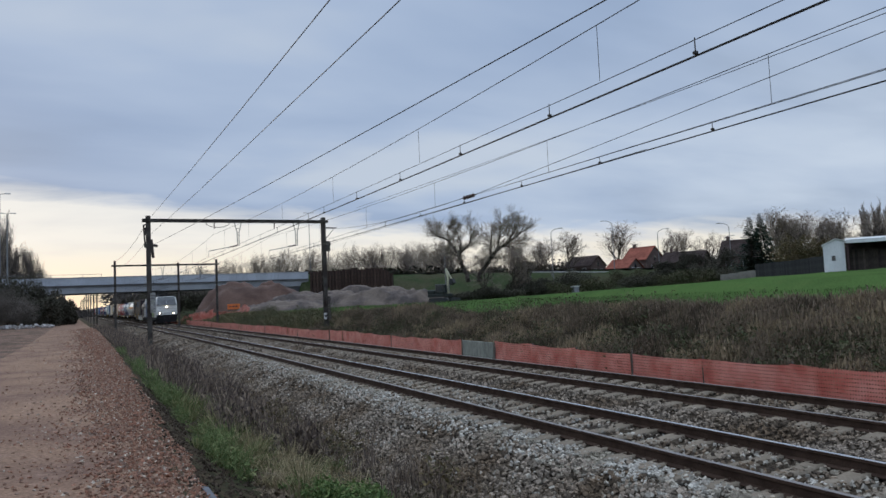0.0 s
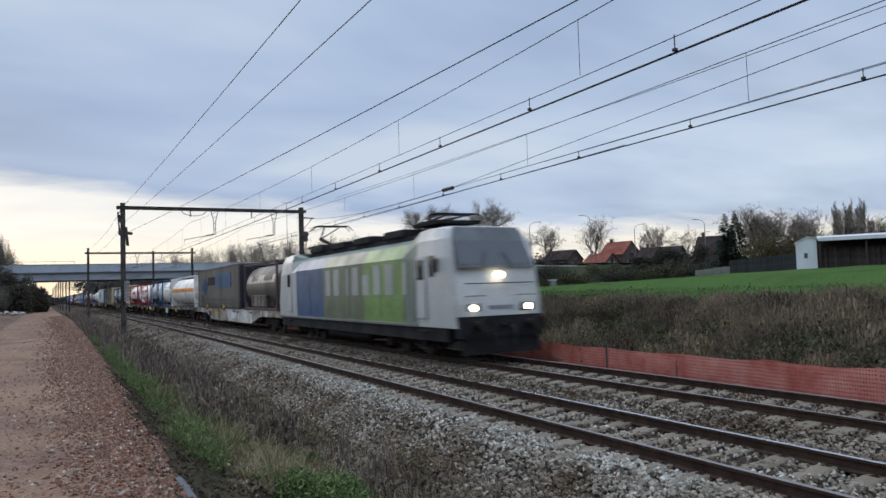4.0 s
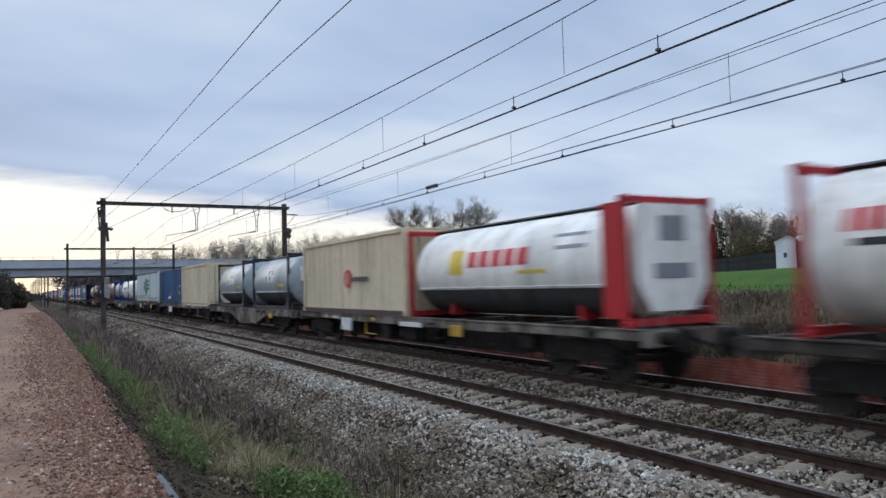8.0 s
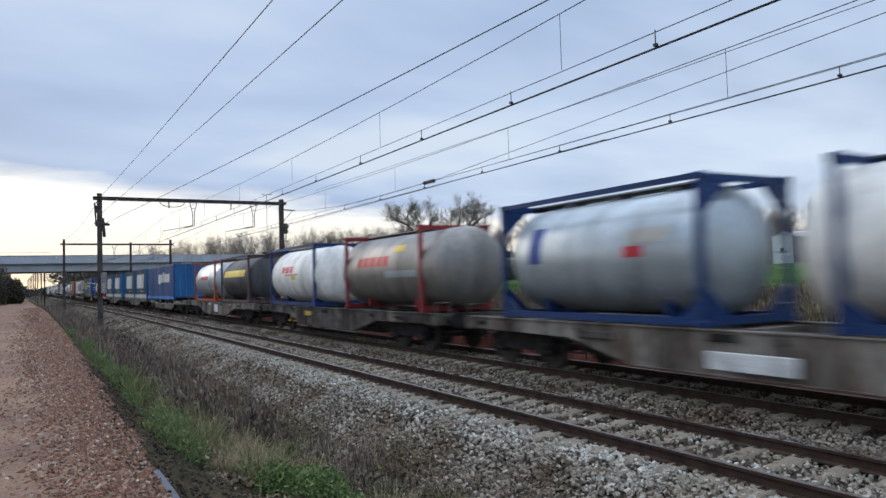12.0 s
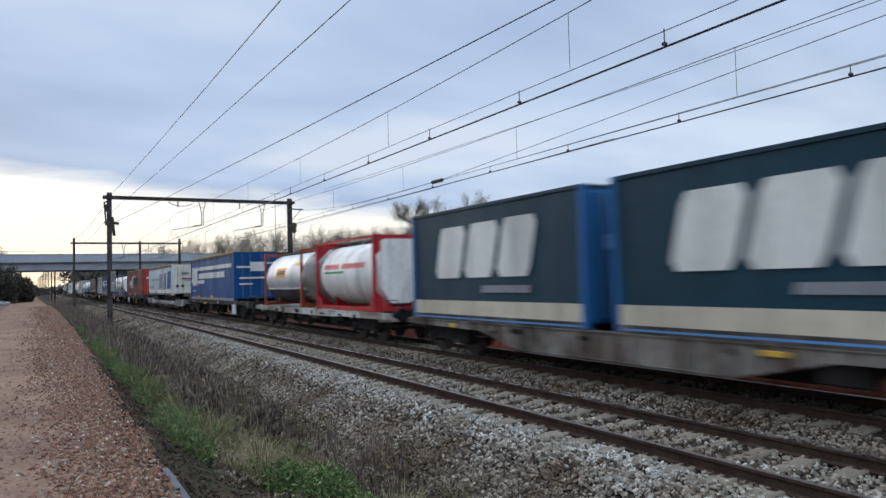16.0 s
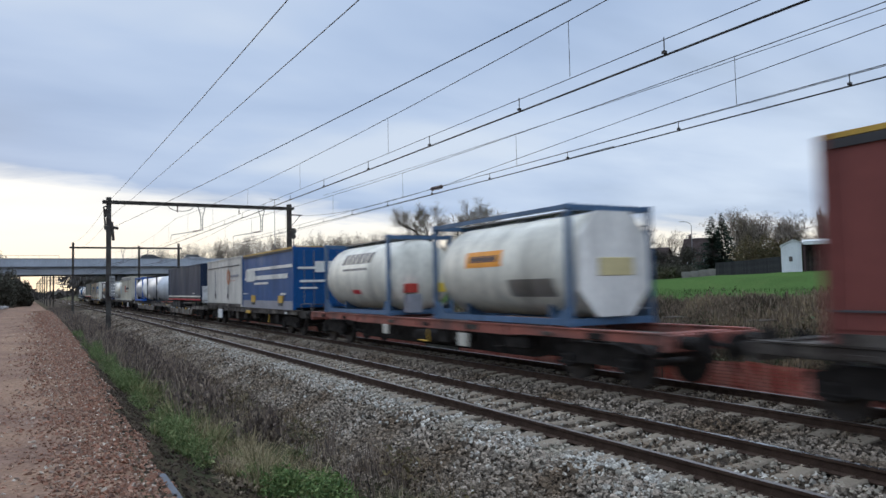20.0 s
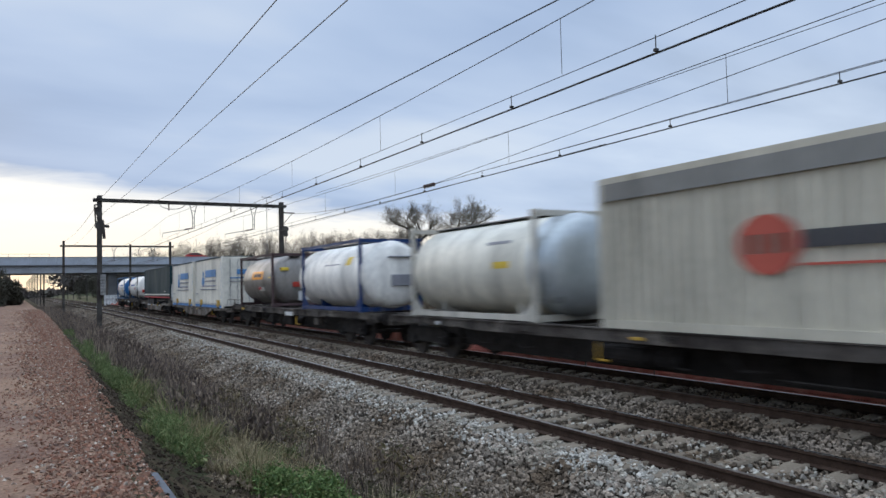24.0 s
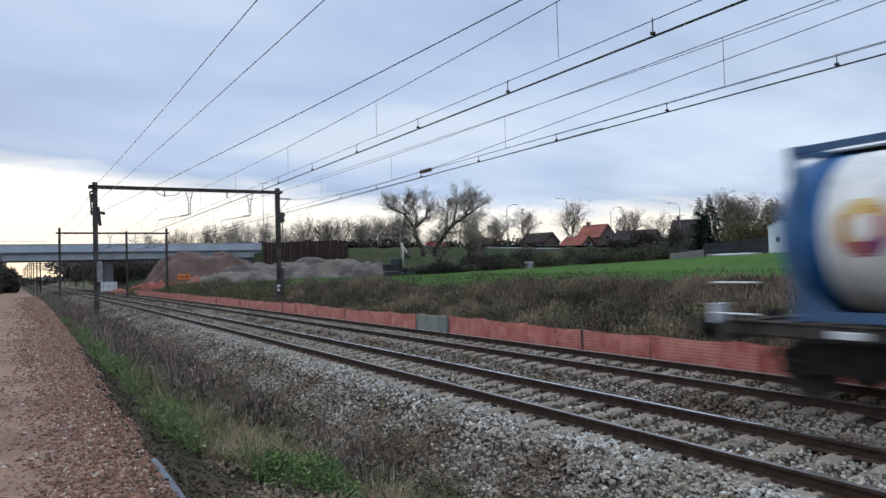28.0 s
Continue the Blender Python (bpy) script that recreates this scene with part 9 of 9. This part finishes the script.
def house(x, y, lx, ly, eave, ridge, turn, label, roofm, wallm=None, z=None, windows=((-0.25, 0.3), (0.25, 0.3)), chimney=True):
    zb = ground_z(x, y) - 0.2 if z is None else z
    t = thing("house", pose(x, y, zb, 0, 0, turn), label, "house", "houses")
    wallm = wallm or BRICKW
    bm = B()
    extrude(bm, [(-ly / 2, 0), (ly / 2, 0), (ly / 2, eave), (0, ridge), (-ly / 2, eave)], -lx / 2, lx / 2, "x")
    part("wall", bm, wallm, t)
    sl = math.hypot(ly / 2 + 0.3, ridge - eave)
    for s in (-1, 1):
        n = 9
        rf = None
        for i in range(n):
            a, b = i / n, (i + 1) / n
            bm = B()
            oy, k = ly / 2 + 0.35, (ridge - eave) / (ly / 2)
            ya, yb = s * oy * (1 - a), s * oy * (1 - b)
            za, zb_ = ridge + 0.12 - abs(ya) * k, ridge + 0.12 - abs(yb) * k
            vs = [bm.verts.new(p) for p in ((-lx / 2 - 0.3, ya, za + 0.05), (lx / 2 + 0.3, ya, za + 0.05), (lx / 2 + 0.3, yb, zb_ + 0.02), (-lx / 2 - 0.3, yb, zb_ + 0.02),
                                            (-lx / 2 - 0.3, ya, za - 0.06), (lx / 2 + 0.3, ya, za - 0.06), (lx / 2 + 0.3, yb, zb_ - 0.09), (-lx / 2 - 0.3, yb, zb_ - 0.09))]
            for f in ((0, 1, 2, 3), (7, 6, 5, 4), (0, 4, 5, 1), (1, 5, 6, 2), (2, 6, 7, 3), (3, 7, 4, 0)):
                bm.faces.new([vs[q] for q in f])
            bmesh.ops.recalc_face_normals(bm, faces=bm.faces[:])
            if rf is None:
                rf = part("roof", bm, roofm, t)
            else:
                part("tile_course", bm, roofm, rf)
    if chimney:
        bm = B()
        cbox(bm, -lx * 0.35 - 0.3, -lx * 0.35 + 0.3, -0.3, 0.3, ridge - 0.5, ridge + 0.9, 0.03)
        part("chimney", bm, wallm, t)
    for fx, fz in windows:
        for s in (-1,):
            bm = B()
            cbox(bm, fx * lx - 0.55, fx * lx + 0.55, -ly / 2 - 0.04, -ly / 2 + 0.02, eave * fz, eave * fz + 1.2, 0.02)
            w = part("window", bm, WHITEW, t)
            bm = B()
            cbox(bm, fx * lx - 0.47, fx * lx + 0.47, -ly / 2 - 0.06, -ly / 2 - 0.035, eave * fz + 0.08, eave * fz + 1.12, 0.01)
            part("pane", bm, GLASSD, w)
    for fy, fz in ((-0.18, 0.25), (0.2, 0.25), (0.0, 0.9)):
        bm = B()
        cbox(bm, lx / 2 - 0.02, lx / 2 + 0.04, fy * ly - 0.45, fy * ly + 0.45, eave * fz, eave * fz + 1.1, 0.02)
        w = part("window", bm, WHITEW if fz < 0.5 else BRICKW, t)
        bm = B()
        cbox(bm, lx / 2 + 0.035, lx / 2 + 0.06, fy * ly - 0.38, fy * ly + 0.38, eave * fz + 0.08, eave * fz + 1.02, 0.01)
        part("pane", bm, GLASSD, w)
    return t


house(116.5, 131.0, 6.4, 7.0, 3.5, 6.4, -76.5, "brick house with red tiled roof behind the road", ROOFR, z=5.2)
house(107.3, 126.9, 5.8, 5.5, 1.5, 3.4, -76.5, "low brick outbuilding with red tiled roof", ROOFR, chimney=False, z=5.2, windows=((0.2, 0.25),))
house(121.0, 122.0, 9, 8.0, 2.5, 4.9, -60, "dark brick house with brown roof behind the road", ROOFD, z=4.9)
house(126.3, 111.2, 7, 7.5, 3.4, 6.8, -62, "dark brick house with red brown gable behind the road", ROOFD, z=4.7)
house(112.5, 148, 7.5, 7.0, 2.6, 5.0, -70, "low dark farm building behind the road", ROOFD, z=5.6, chimney=False)


def shed():
    t = thing("white_shed", pose(75.1, 53.2, 0, 0, 0, 0), "small white rendered shed with gable and window", "shed")
    d = Vector((75.65 - 74.46, 52.35 - 54.04, 0)).normalized()      # along its front
    rz = math.degrees(math.atan2(d.y, d.x))
    t.matrix_basis = pose(74.46, 54.04, ground_z(75, 53) - 0.1, 0, 0, rz)
    z1, z2 = 3.15, 3.75
    w = 2.15
    bm = B()
    extrude(bm, [(0, 0), (w, 0), (w, z1 + 0.35), (w * 0.6, z2), (0, z1)], 0, 5.0)
    part("wall", bm, WHITEW, t)
    bm = B()
    cbox(bm, 0.8, 1.2, -0.04, 0.02, 1.35, 1.95, 0.02)
    wi = part("window", bm, GREYL, t)
    bm = B()
    cbox(bm, 0.84, 1.16, -0.06, -0.03, 1.4, 1.9, 0.01)
    part("pane", bm, GLASSD, wi)
    for a, b, c, d2 in ((-0.12, z1 - 0.03, w * 0.6, z2 + 0.06), (w * 0.6, z2 + 0.06, w + 0.1, z1 + 0.36)):
        bm = B()
        extrude(bm, [(a, b), (c, d2), (c, d2 + 0.09), (a, b + 0.09)], -0.15, 5.2)
        part("roof", bm, PLATE, t)
    s = thing("open_barn", pose(74.46, 54.04, ground_z(75, 50) - 0.1, 0, 0, rz), "long open-fronted barn with pale roof and dark interior", "barn")
    bm = B()
    extrude(bm, [(-0.5, 3.3), (8.0, 4.05), (8.0, 4.2), (-0.5, 3.5)], w + 0.12, 26, "x")
    part("roof", bm, PLATE, s)
    bm = B()
    cbox(bm, w + 0.2, 26, -0.55, -0.45, 3.2, 3.62, 0.02)
    part("fascia", bm, WHITEW, s)
    bm = B()
    box(bm, w + 0.15, 26, 7.8, 8.0, 0, 4.0)
    part("back_wall", bm, ROOFD, s)
    bm = B()
    box(bm, 25.8, 26, 0, 7.8, 0, 3.6)
    part("end_wall", bm, ROOFD, s)
    for i in range(6):
        bm = B()
        box(bm, w + 0.2 + i * 4.6, w + 0.38 + i * 4.6, -0.2, 0.0, 0, 3.35)
        part("post", bm, DBROWN, s)
    rng = random.Random(5)
    bd = B()
    box(bd, -0.11, 0.11, -0.03, 0.03, 0, 2.5)
    bme = mesh_of(bd, "board", mat("barn_board", (0.06, 0.045, 0.038), 0.9, var=0.35, scale=1.5, fine=14, bump=0.2, rand=0.45))
    for i in range(90):
        part("board", bme, None, s, m=pose(w + 0.6 + i * 0.25, 1.2, rng.uniform(-0.25, 0.1)))


shed()


def field_walls():
    t = thing("concrete_wall", pose(82.05, 76.2, 0), "low pale concrete panel wall at the field edge", "wall")
    for i in range(4):
        a, b = Vector((82.05, 76.2, 0)).lerp(Vector((82.3, 69.9, 0)), i / 4), Vector((82.05, 76.2, 0)).lerp(Vector((82.3, 69.9, 0)), (i + 1) / 4)
        mid = (a + b) / 2
        bm = B()
        cbox(bm, -0.06, 0.06, -(b - a).length / 2 + 0.01, (b - a).length / 2 - 0.01, 0, 1.3, 0.02)
        part("panel", bm, mat("field_wall_concrete", (0.2, 0.188, 0.168), 0.95, var=0.3, scale=1.2, fine=14, bump=0.2, spec=0.1), t, m=pose(mid.x - 82.05, mid.y - 76.2, ground_z(mid.x, mid.y) - 0.15, 0, 0, math.degrees(math.atan2(-(b - a).x, (b - a).y))))
    t = thing("board_fence", pose(80.5, 68.5, 0), "tall dark board fence behind the field", "fence")
    p0, p1 = Vector((80.6, 68.6, 0)), Vector((78.8, 57.0, 0))
    bd = B()
    cbox(bd, -0.03, 0.03, -0.1, 0.1, 0, 2.0, 0.01)
    me = mesh_of(bd, "board", mat("dark_fence_board", (0.03, 0.03, 0.03), 0.9, var=0.3, scale=1.5, fine=14, bump=0.2, rand=0.3))
    for i in range(56):
        p = p0.lerp(p1, i / 56)
        part("board", me, None, t, m=pose(p.x - 80.5, p.y - 68.5, ground_z(p.x, p.y) - 0.1, 0, 0, 9))
    t = thing("field_trough", pose(72.5, 98.5, 0), "small pale utility box among the bushes", "utility box")
    bm = B()
    cbox(bm, -0.5, 0.5, -0.4, 0.4, ground_z(72.5, 98.5) - 0.1, ground_z(72.5, 98.5) + 1.3, 0.03)
    part("cabinet", bm, GREYL, t)
    bm = B()
    cbox(bm, -0.62, 0.62, -0.5, 0.5, ground_z(72.5, 98.5) + 1.3, ground_z(72.5, 98.5) + 1.5, 0.04)
    part("lid", bm, PLATE, t)


field_walls()


# ================= trees and hedges =================
def trees():
    left = ((((0, -1.0), (-0.1, 0.2), (-1.0, 1.8), (-1.35, 3.6)), 0.4, 0.3), (((-1.35, 3.6), (-2.9, 6.0), (-4.7, 6.8), (-6.0, 7.9)), 0.24, 0.06), (((-1.35, 3.6), (-0.9, 5.4), (-1.7, 8.2)), 0.2, 0.06),
            (((-1.35, 3.6), (0.4, 5.2), (1.2, 6.8), (1.4, 7.7)), 0.2, 0.06), (((-2.9, 6.0), (-3.1, 7.4), (-2.8, 8.6)), 0.14, 0.05), (((-1.2, 3.0), (-2.4, 3.9), (-2.9, 4.0)), 0.12, 0.05))
    lean = ((((0, -1.0), (0.1, 0.2), (1.5, 1.9), (3.2, 4.1)), 0.42, 0.32), (((3.2, 4.1), (5.4, 5.5), (7.2, 6.7)), 0.3, 0.12), (((3.2, 4.1), (3.9, 6.6), (4.2, 8.4)), 0.2, 0.06), (((2.2, 2.6), (2.35, 5.6), (2.5, 7.2)), 0.18, 0.06),
            (((5.4, 5.5), (6.6, 7.6), (6.4, 8.7)), 0.18, 0.06), (((7.2, 6.7), (8.6, 7.4)), 0.12, 0.05), (((4.2, 4.7), (5.4, 4.6), (6.6, 4.9)), 0.12, 0.05))
    for limbs, sd, x, y, zb, label in ((left, 5, 56.2, 106.0, 5.4, "large bare willow with forked crown on the embankment"), (lean, 9, 58.3, 106.0, 5.4, "large bare willow leaning over the embankment")):
        th, tn = limb_tree(limbs, sd)
        plant_tree((segs_mesh("trunk", th, BARK, 6), segs_mesh("crown", tn, TWIGW, 2)), x, y, label, 1.0, -27, zb)
    rd = tree_meshes("round", TWIG, seed=14, height=12, levels=6, trunk_r=0.3, spread=0.95, up=0.14, kids=(9, 5, 5, 4, 3), first=0.22, ratio=0.75, ratio2=0.66, crooked=0.14, tw=0.024)
    sm = tree_meshes("round", TWIG, seed=23, height=11, levels=6, trunk_r=0.22, spread=0.9, up=0.14, kids=(8, 5, 5, 4, 3), first=0.16, ratio=0.7, ratio2=0.66, crooked=0.16, tw=0.024)
    pop = [tree_meshes("poplar", TWIGP, BARKP, seed=40 + i, height=17, levels=5, trunk_r=0.15, spread=0.72, up=0.18, kids=(11, 5, 5, 3), first=0.14, ratio=0.55, ratio2=0.62, crooked=0.14, tw=0.024) for i in range(3)]
    lom = tree_meshes("poplar", TWIGP, BARKP, seed=60, height=20, levels=5, trunk_r=0.16, spread=0.5, up=0.42, kids=(26, 6, 5, 3), first=0.05, ratio=0.42, ratio2=0.55, crooked=0.09, tw=0.03)
    ramp = tree_meshes("poplar", island_mix("dark_poplar_twigs", [(0.1, 0.085, 0.075), (0.15, 0.125, 0.105), (0.12, 0.105, 0.09)], 0.95), seed=61, height=20, levels=5, trunk_r=0.16, spread=0.5, up=0.38, kids=(18, 6, 5, 3), first=0.08, ratio=0.5, ratio2=0.58, crooked=0.12, tw=0.016)
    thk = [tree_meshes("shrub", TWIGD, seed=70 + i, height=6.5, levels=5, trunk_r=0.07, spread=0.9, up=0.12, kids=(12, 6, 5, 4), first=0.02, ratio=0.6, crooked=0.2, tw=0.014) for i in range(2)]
    rng = random.Random(7)
    plant_tree(rd, 118.5, 142, "round-crowned bare tree behind the houses", 1.12, 30)
    plant_tree(rd, 137, 141, "bare tree behind the houses", 1.0, 80)
    plant_tree(sm, 147, 139, "bare tree behind the houses", 1.0, 200)
    plant_tree(sm, 104, 143, "bare tree behind the road", 0.95, 140)
    plant_tree(sm, 97, 145, "bare tree behind the road", 0.75, 20)
    plant_tree(sm, 68, 111, "bare tree behind the leaning willow", 0.8, 100)
    plant_tree(sm, 71.5, 111, "bare tree behind the leaning willow", 0.75, 250)
    plant_tree(sm, 64, 115, "bare tree behind the leaning willow", 0.8, 10)
    for i in range(58):      # row of poplars beyond the bridge
        k = i / 57
        x, y = 22 + 92 * k + rng.uniform(-1.5, 1.5), 252 - 26 * k + rng.uniform(-5, 5)
        plant_tree(pop[i % 3], x, y, "tall bare poplar in a row beyond the bridge", rng.uniform(0.86, 1.08) * (0.62 + 0.4 * min(1, k * 2.6)), rng.uniform(0, 360), 4.0, "poplar", "poplar row")
    for i in range(36):
        x, y = -27 + i * 0.55 + rng.uniform(-0.5, 0.5), 164 + rng.uniform(-5, 10)
        plant_tree(ramp if i % 3 else pop[i % 3], x, y, "tall bare tree beside the bridge ramp", (1.0 if x < -16 else 1.0 - 0.075 * (x + 16)) * rng.uniform(0.82, 1.04), rng.uniform(0, 360), 2.0, "bare_tree", "trees by the ramp")
    for i in range(15):
        x, y = 108 + i * 2.4 + rng.uniform(-1, 1), 90 - i * 0.8 + rng.uniform(-4, 4)
        plant_tree(sm if i % 3 else rd, x, y, "bare tree behind the barn", rng.uniform(0.7, 0.95), rng.uniform(0, 360), 4.0)
    for i, (dx, sc) in enumerate(((0.0, 0.64), (1.1, 0.74), (2.3, 0.7), (3.3, 0.78), (4.3, 0.77), (5.2, 0.7), (5.9, 0.58))):
        plant_tree(lom, 136.2 + dx, 89.5 - dx * 0.55 + (i % 2) * 1.2, "tall slender bare poplar behind the barn", sc, i * 67, 3.5, "poplar", "slender poplars")
    for i in range(7):
        plant_tree(sm, 64 + i * 7 + rng.uniform(-2, 2), 172 - i * 3 + rng.uniform(-3, 3), "bare tree beyond the road", rng.uniform(0.7, 1.0), rng.uniform(0, 360), 5.5)

    # two firs
    for x, y, h, sd in ((85.7, 73.5, 9.3, 1), (87.2, 73.0, 9.7, 2)):
        r = random.Random(sd)
        t = thing("fir_tree", pose(x, y, ground_z(x, y) - 0.1), "dark green fir tree at the field edge", "tree", "firs")
        part("trunk", segs_mesh("trunk", [(Vector((0, 0, 0)), Vector((0, 0, h)), 0.16, 0.02)], BARK, 6), None, t)
        vs, fs = [], []
        z = 0.5
        while z < h - 0.1:
            R = 3.6 * (1 - z / h) ** 1.2 + 0.12
            for i in range(11):
                a = r.random() * 6.283
                l = R * r.uniform(0.5, 1.25)
                dv = Vector((math.cos(a), math.sin(a), -0.15 + 0.45 * z / h))
                sd_ = Vector((-math.sin(a), math.cos(a), 0))
                for q in range(5):
                    f = (q + 0.6) / 5
                    c = Vector((0, 0, z)) + dv * l * f
                    for s in (-1, 1):
                        e = c + sd_ * s * (0.07 + 0.3 * R) * (1.15 - f) + dv * min(0.22, R * 0.25) + Vector((0, 0, -0.08 - 0.2 * r.random() * min(1, R)))
                        k = len(vs)
                        vs += [tuple(c - dv * 0.12), tuple(c + dv * 0.2), tuple(e)]
                        fs.append((k, k + 1, k + 2))
            z += 0.26
        part("crown", pydata("crown", vs, fs, NEEDLE), None, t)

    # hedges and thickets
    for x, y, w, h, m, s in ((89.5, 70.5, 6, 5.6, OLIVE, 1), (86.2, 67.2, 6.5, 6.6, OLIVE, 2), (89, 66.0, 6, 6.0, OLIVE, 3), (91, 64.5, 6, 5.8, OLIVE, 4), (87, 73, 4, 4, DBUSH, 5),
                             (92, 85, 7, 3.0, SHRUBG, 6), (94, 80.5, 7, 3.2, DBUSH, 7), (89.5, 88.5, 7, 3.6, GBUSH, 8), (85.5, 91, 7, 3.2, GBUSH, 9), (81, 94.5, 7, 3.0, SHRUBG, 10), (76.5, 98, 6.5, 3.2, GBUSH, 11),
                             (70.5, 100.5, 6, 3.0, GBUSH, 12), (66, 101.5, 5, 2.6, DBUSH, 13), (60.5, 101.5, 5.5, 2.2, SHRUBG, 14), (56.5, 101.8, 5, 2.4, DBUSH, 15), (52, 101.5, 5, 1.8, SHRUBG, 16), (97, 103, 7, 2.8, DBUSH, 17), (103, 99, 7, 3.8, SHRUBG, 18), (99.5, 97, 6, 3.0, OLIVE, 19), (91, 107, 7, 3.4, GBUSH, 20), (107, 93, 7, 4.0, DBUSH, 21), (101, 106, 6, 2.6, DBUSH, 23), (105.5, 104, 6, 4.0, DBUSH, 25), (109, 101.5, 6, 4.6, SHRUBG, 26), (71, 112.5, 7, 4.2, DBUSH, 27), (76, 113.5, 7, 3.6, DBUSH, 29), (83, 113, 7, 3.2, SHRUBG, 30)):
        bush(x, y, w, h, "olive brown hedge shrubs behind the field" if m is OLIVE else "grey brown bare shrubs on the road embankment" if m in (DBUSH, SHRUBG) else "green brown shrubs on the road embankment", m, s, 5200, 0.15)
    for i in range(46):
        k = rng.random()
        y = 98 + 40 * k + rng.uniform(-3, 3)
        x = -5.8 - off(y) * 0.6 - 18 * rng.random() ** 1.2
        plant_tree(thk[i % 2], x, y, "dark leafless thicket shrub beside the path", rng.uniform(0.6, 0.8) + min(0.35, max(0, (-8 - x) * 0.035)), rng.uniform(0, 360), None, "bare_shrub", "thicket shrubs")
    # the thicket takes the paler grey leaves, with haze put into the colour
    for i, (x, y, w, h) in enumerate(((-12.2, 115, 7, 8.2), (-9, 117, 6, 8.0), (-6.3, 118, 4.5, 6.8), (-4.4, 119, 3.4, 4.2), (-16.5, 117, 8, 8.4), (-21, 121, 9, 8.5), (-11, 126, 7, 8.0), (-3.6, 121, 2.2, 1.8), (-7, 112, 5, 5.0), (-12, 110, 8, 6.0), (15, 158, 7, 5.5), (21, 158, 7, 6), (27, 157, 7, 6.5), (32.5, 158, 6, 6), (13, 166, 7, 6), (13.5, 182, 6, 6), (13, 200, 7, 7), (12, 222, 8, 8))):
        bush(x, y, w, h, "leafless thicket in haze-paled grey", SHRUBG, 30 + i, 7500, 0.17)
    # distant woods
    rg = np.random.default_rng(77)
    lob = []
    for i in range(150):
        a = radians(-12 + 82 * i / 150)
        if -0.048 < a < 0.022:      # the line itself runs out through here
            # low scrub added to stand for the haze where the line runs out
            lob.append((430 * math.sin(a), 430 * math.cos(a), 0.6, 8, 6, 3.2 + 1.2 * rg.random()))
            continue
        r = 330 + 60 * rg.random()
        lob.append((r * math.sin(a), r * math.cos(a), 5 + 4 * rg.random(), 9, 7, 4 + 3 * rg.random()))
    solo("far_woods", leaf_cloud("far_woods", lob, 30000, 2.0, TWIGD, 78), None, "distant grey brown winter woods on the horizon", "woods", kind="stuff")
    lob = []
    for i in range(60):
        x = 40 + 80 * i / 60 + rg.uniform(-2, 2)
        y = 182 - 0.3 * (x - 40) + rg.uniform(-4, 4)
        lob.append((x, y, 7.5, 3, 3, 1.8 + 1.4 * rg.random()))
    solo("far_shrubs", leaf_cloud("far_shrubs", lob, 9000, 0.7, DBUSH, 79), None, "dark shrubs beyond the road", "shrubs", kind="stuff")


trees()


def rubble_row():
    rng = np.random.default_rng(91)
    n = 150
    x = rng.uniform(-16, -4.6, n)
    P = np.array([(a, 94 + (a + 16) * 0.45 + rng.normal(0, 0.5), 0) for a in x])
    P[:, 2] = [ground_z(p[0], p[1]) + 0.1 + 0.3 * rng.random() for p in P]
    solo("concrete_rubble", stones("concrete_rubble", P, rng.uniform(0.14, 0.42, n), mat("broken_concrete", (0.36, 0.34, 0.32), 0.9, var=0.2, scale=2, fine=14, bump=0.2, island=0.3), 0.6, 6), None, "row of broken pale concrete rubble beside the path", "rubble", kind="stuff")


rubble_row()


# ================= what moves =================
def motions():
    for ob, c, dz in ROLLING:
        walk(ob, [(t, on_line(TRACK["far"], START + c - SPEED * t, dz)) for t in range(29)])
    for ob, s0, v, side in CARS:
        walk(ob, [(t, along_road(s0 + v * t, side)) for t in range(29)])


motions()
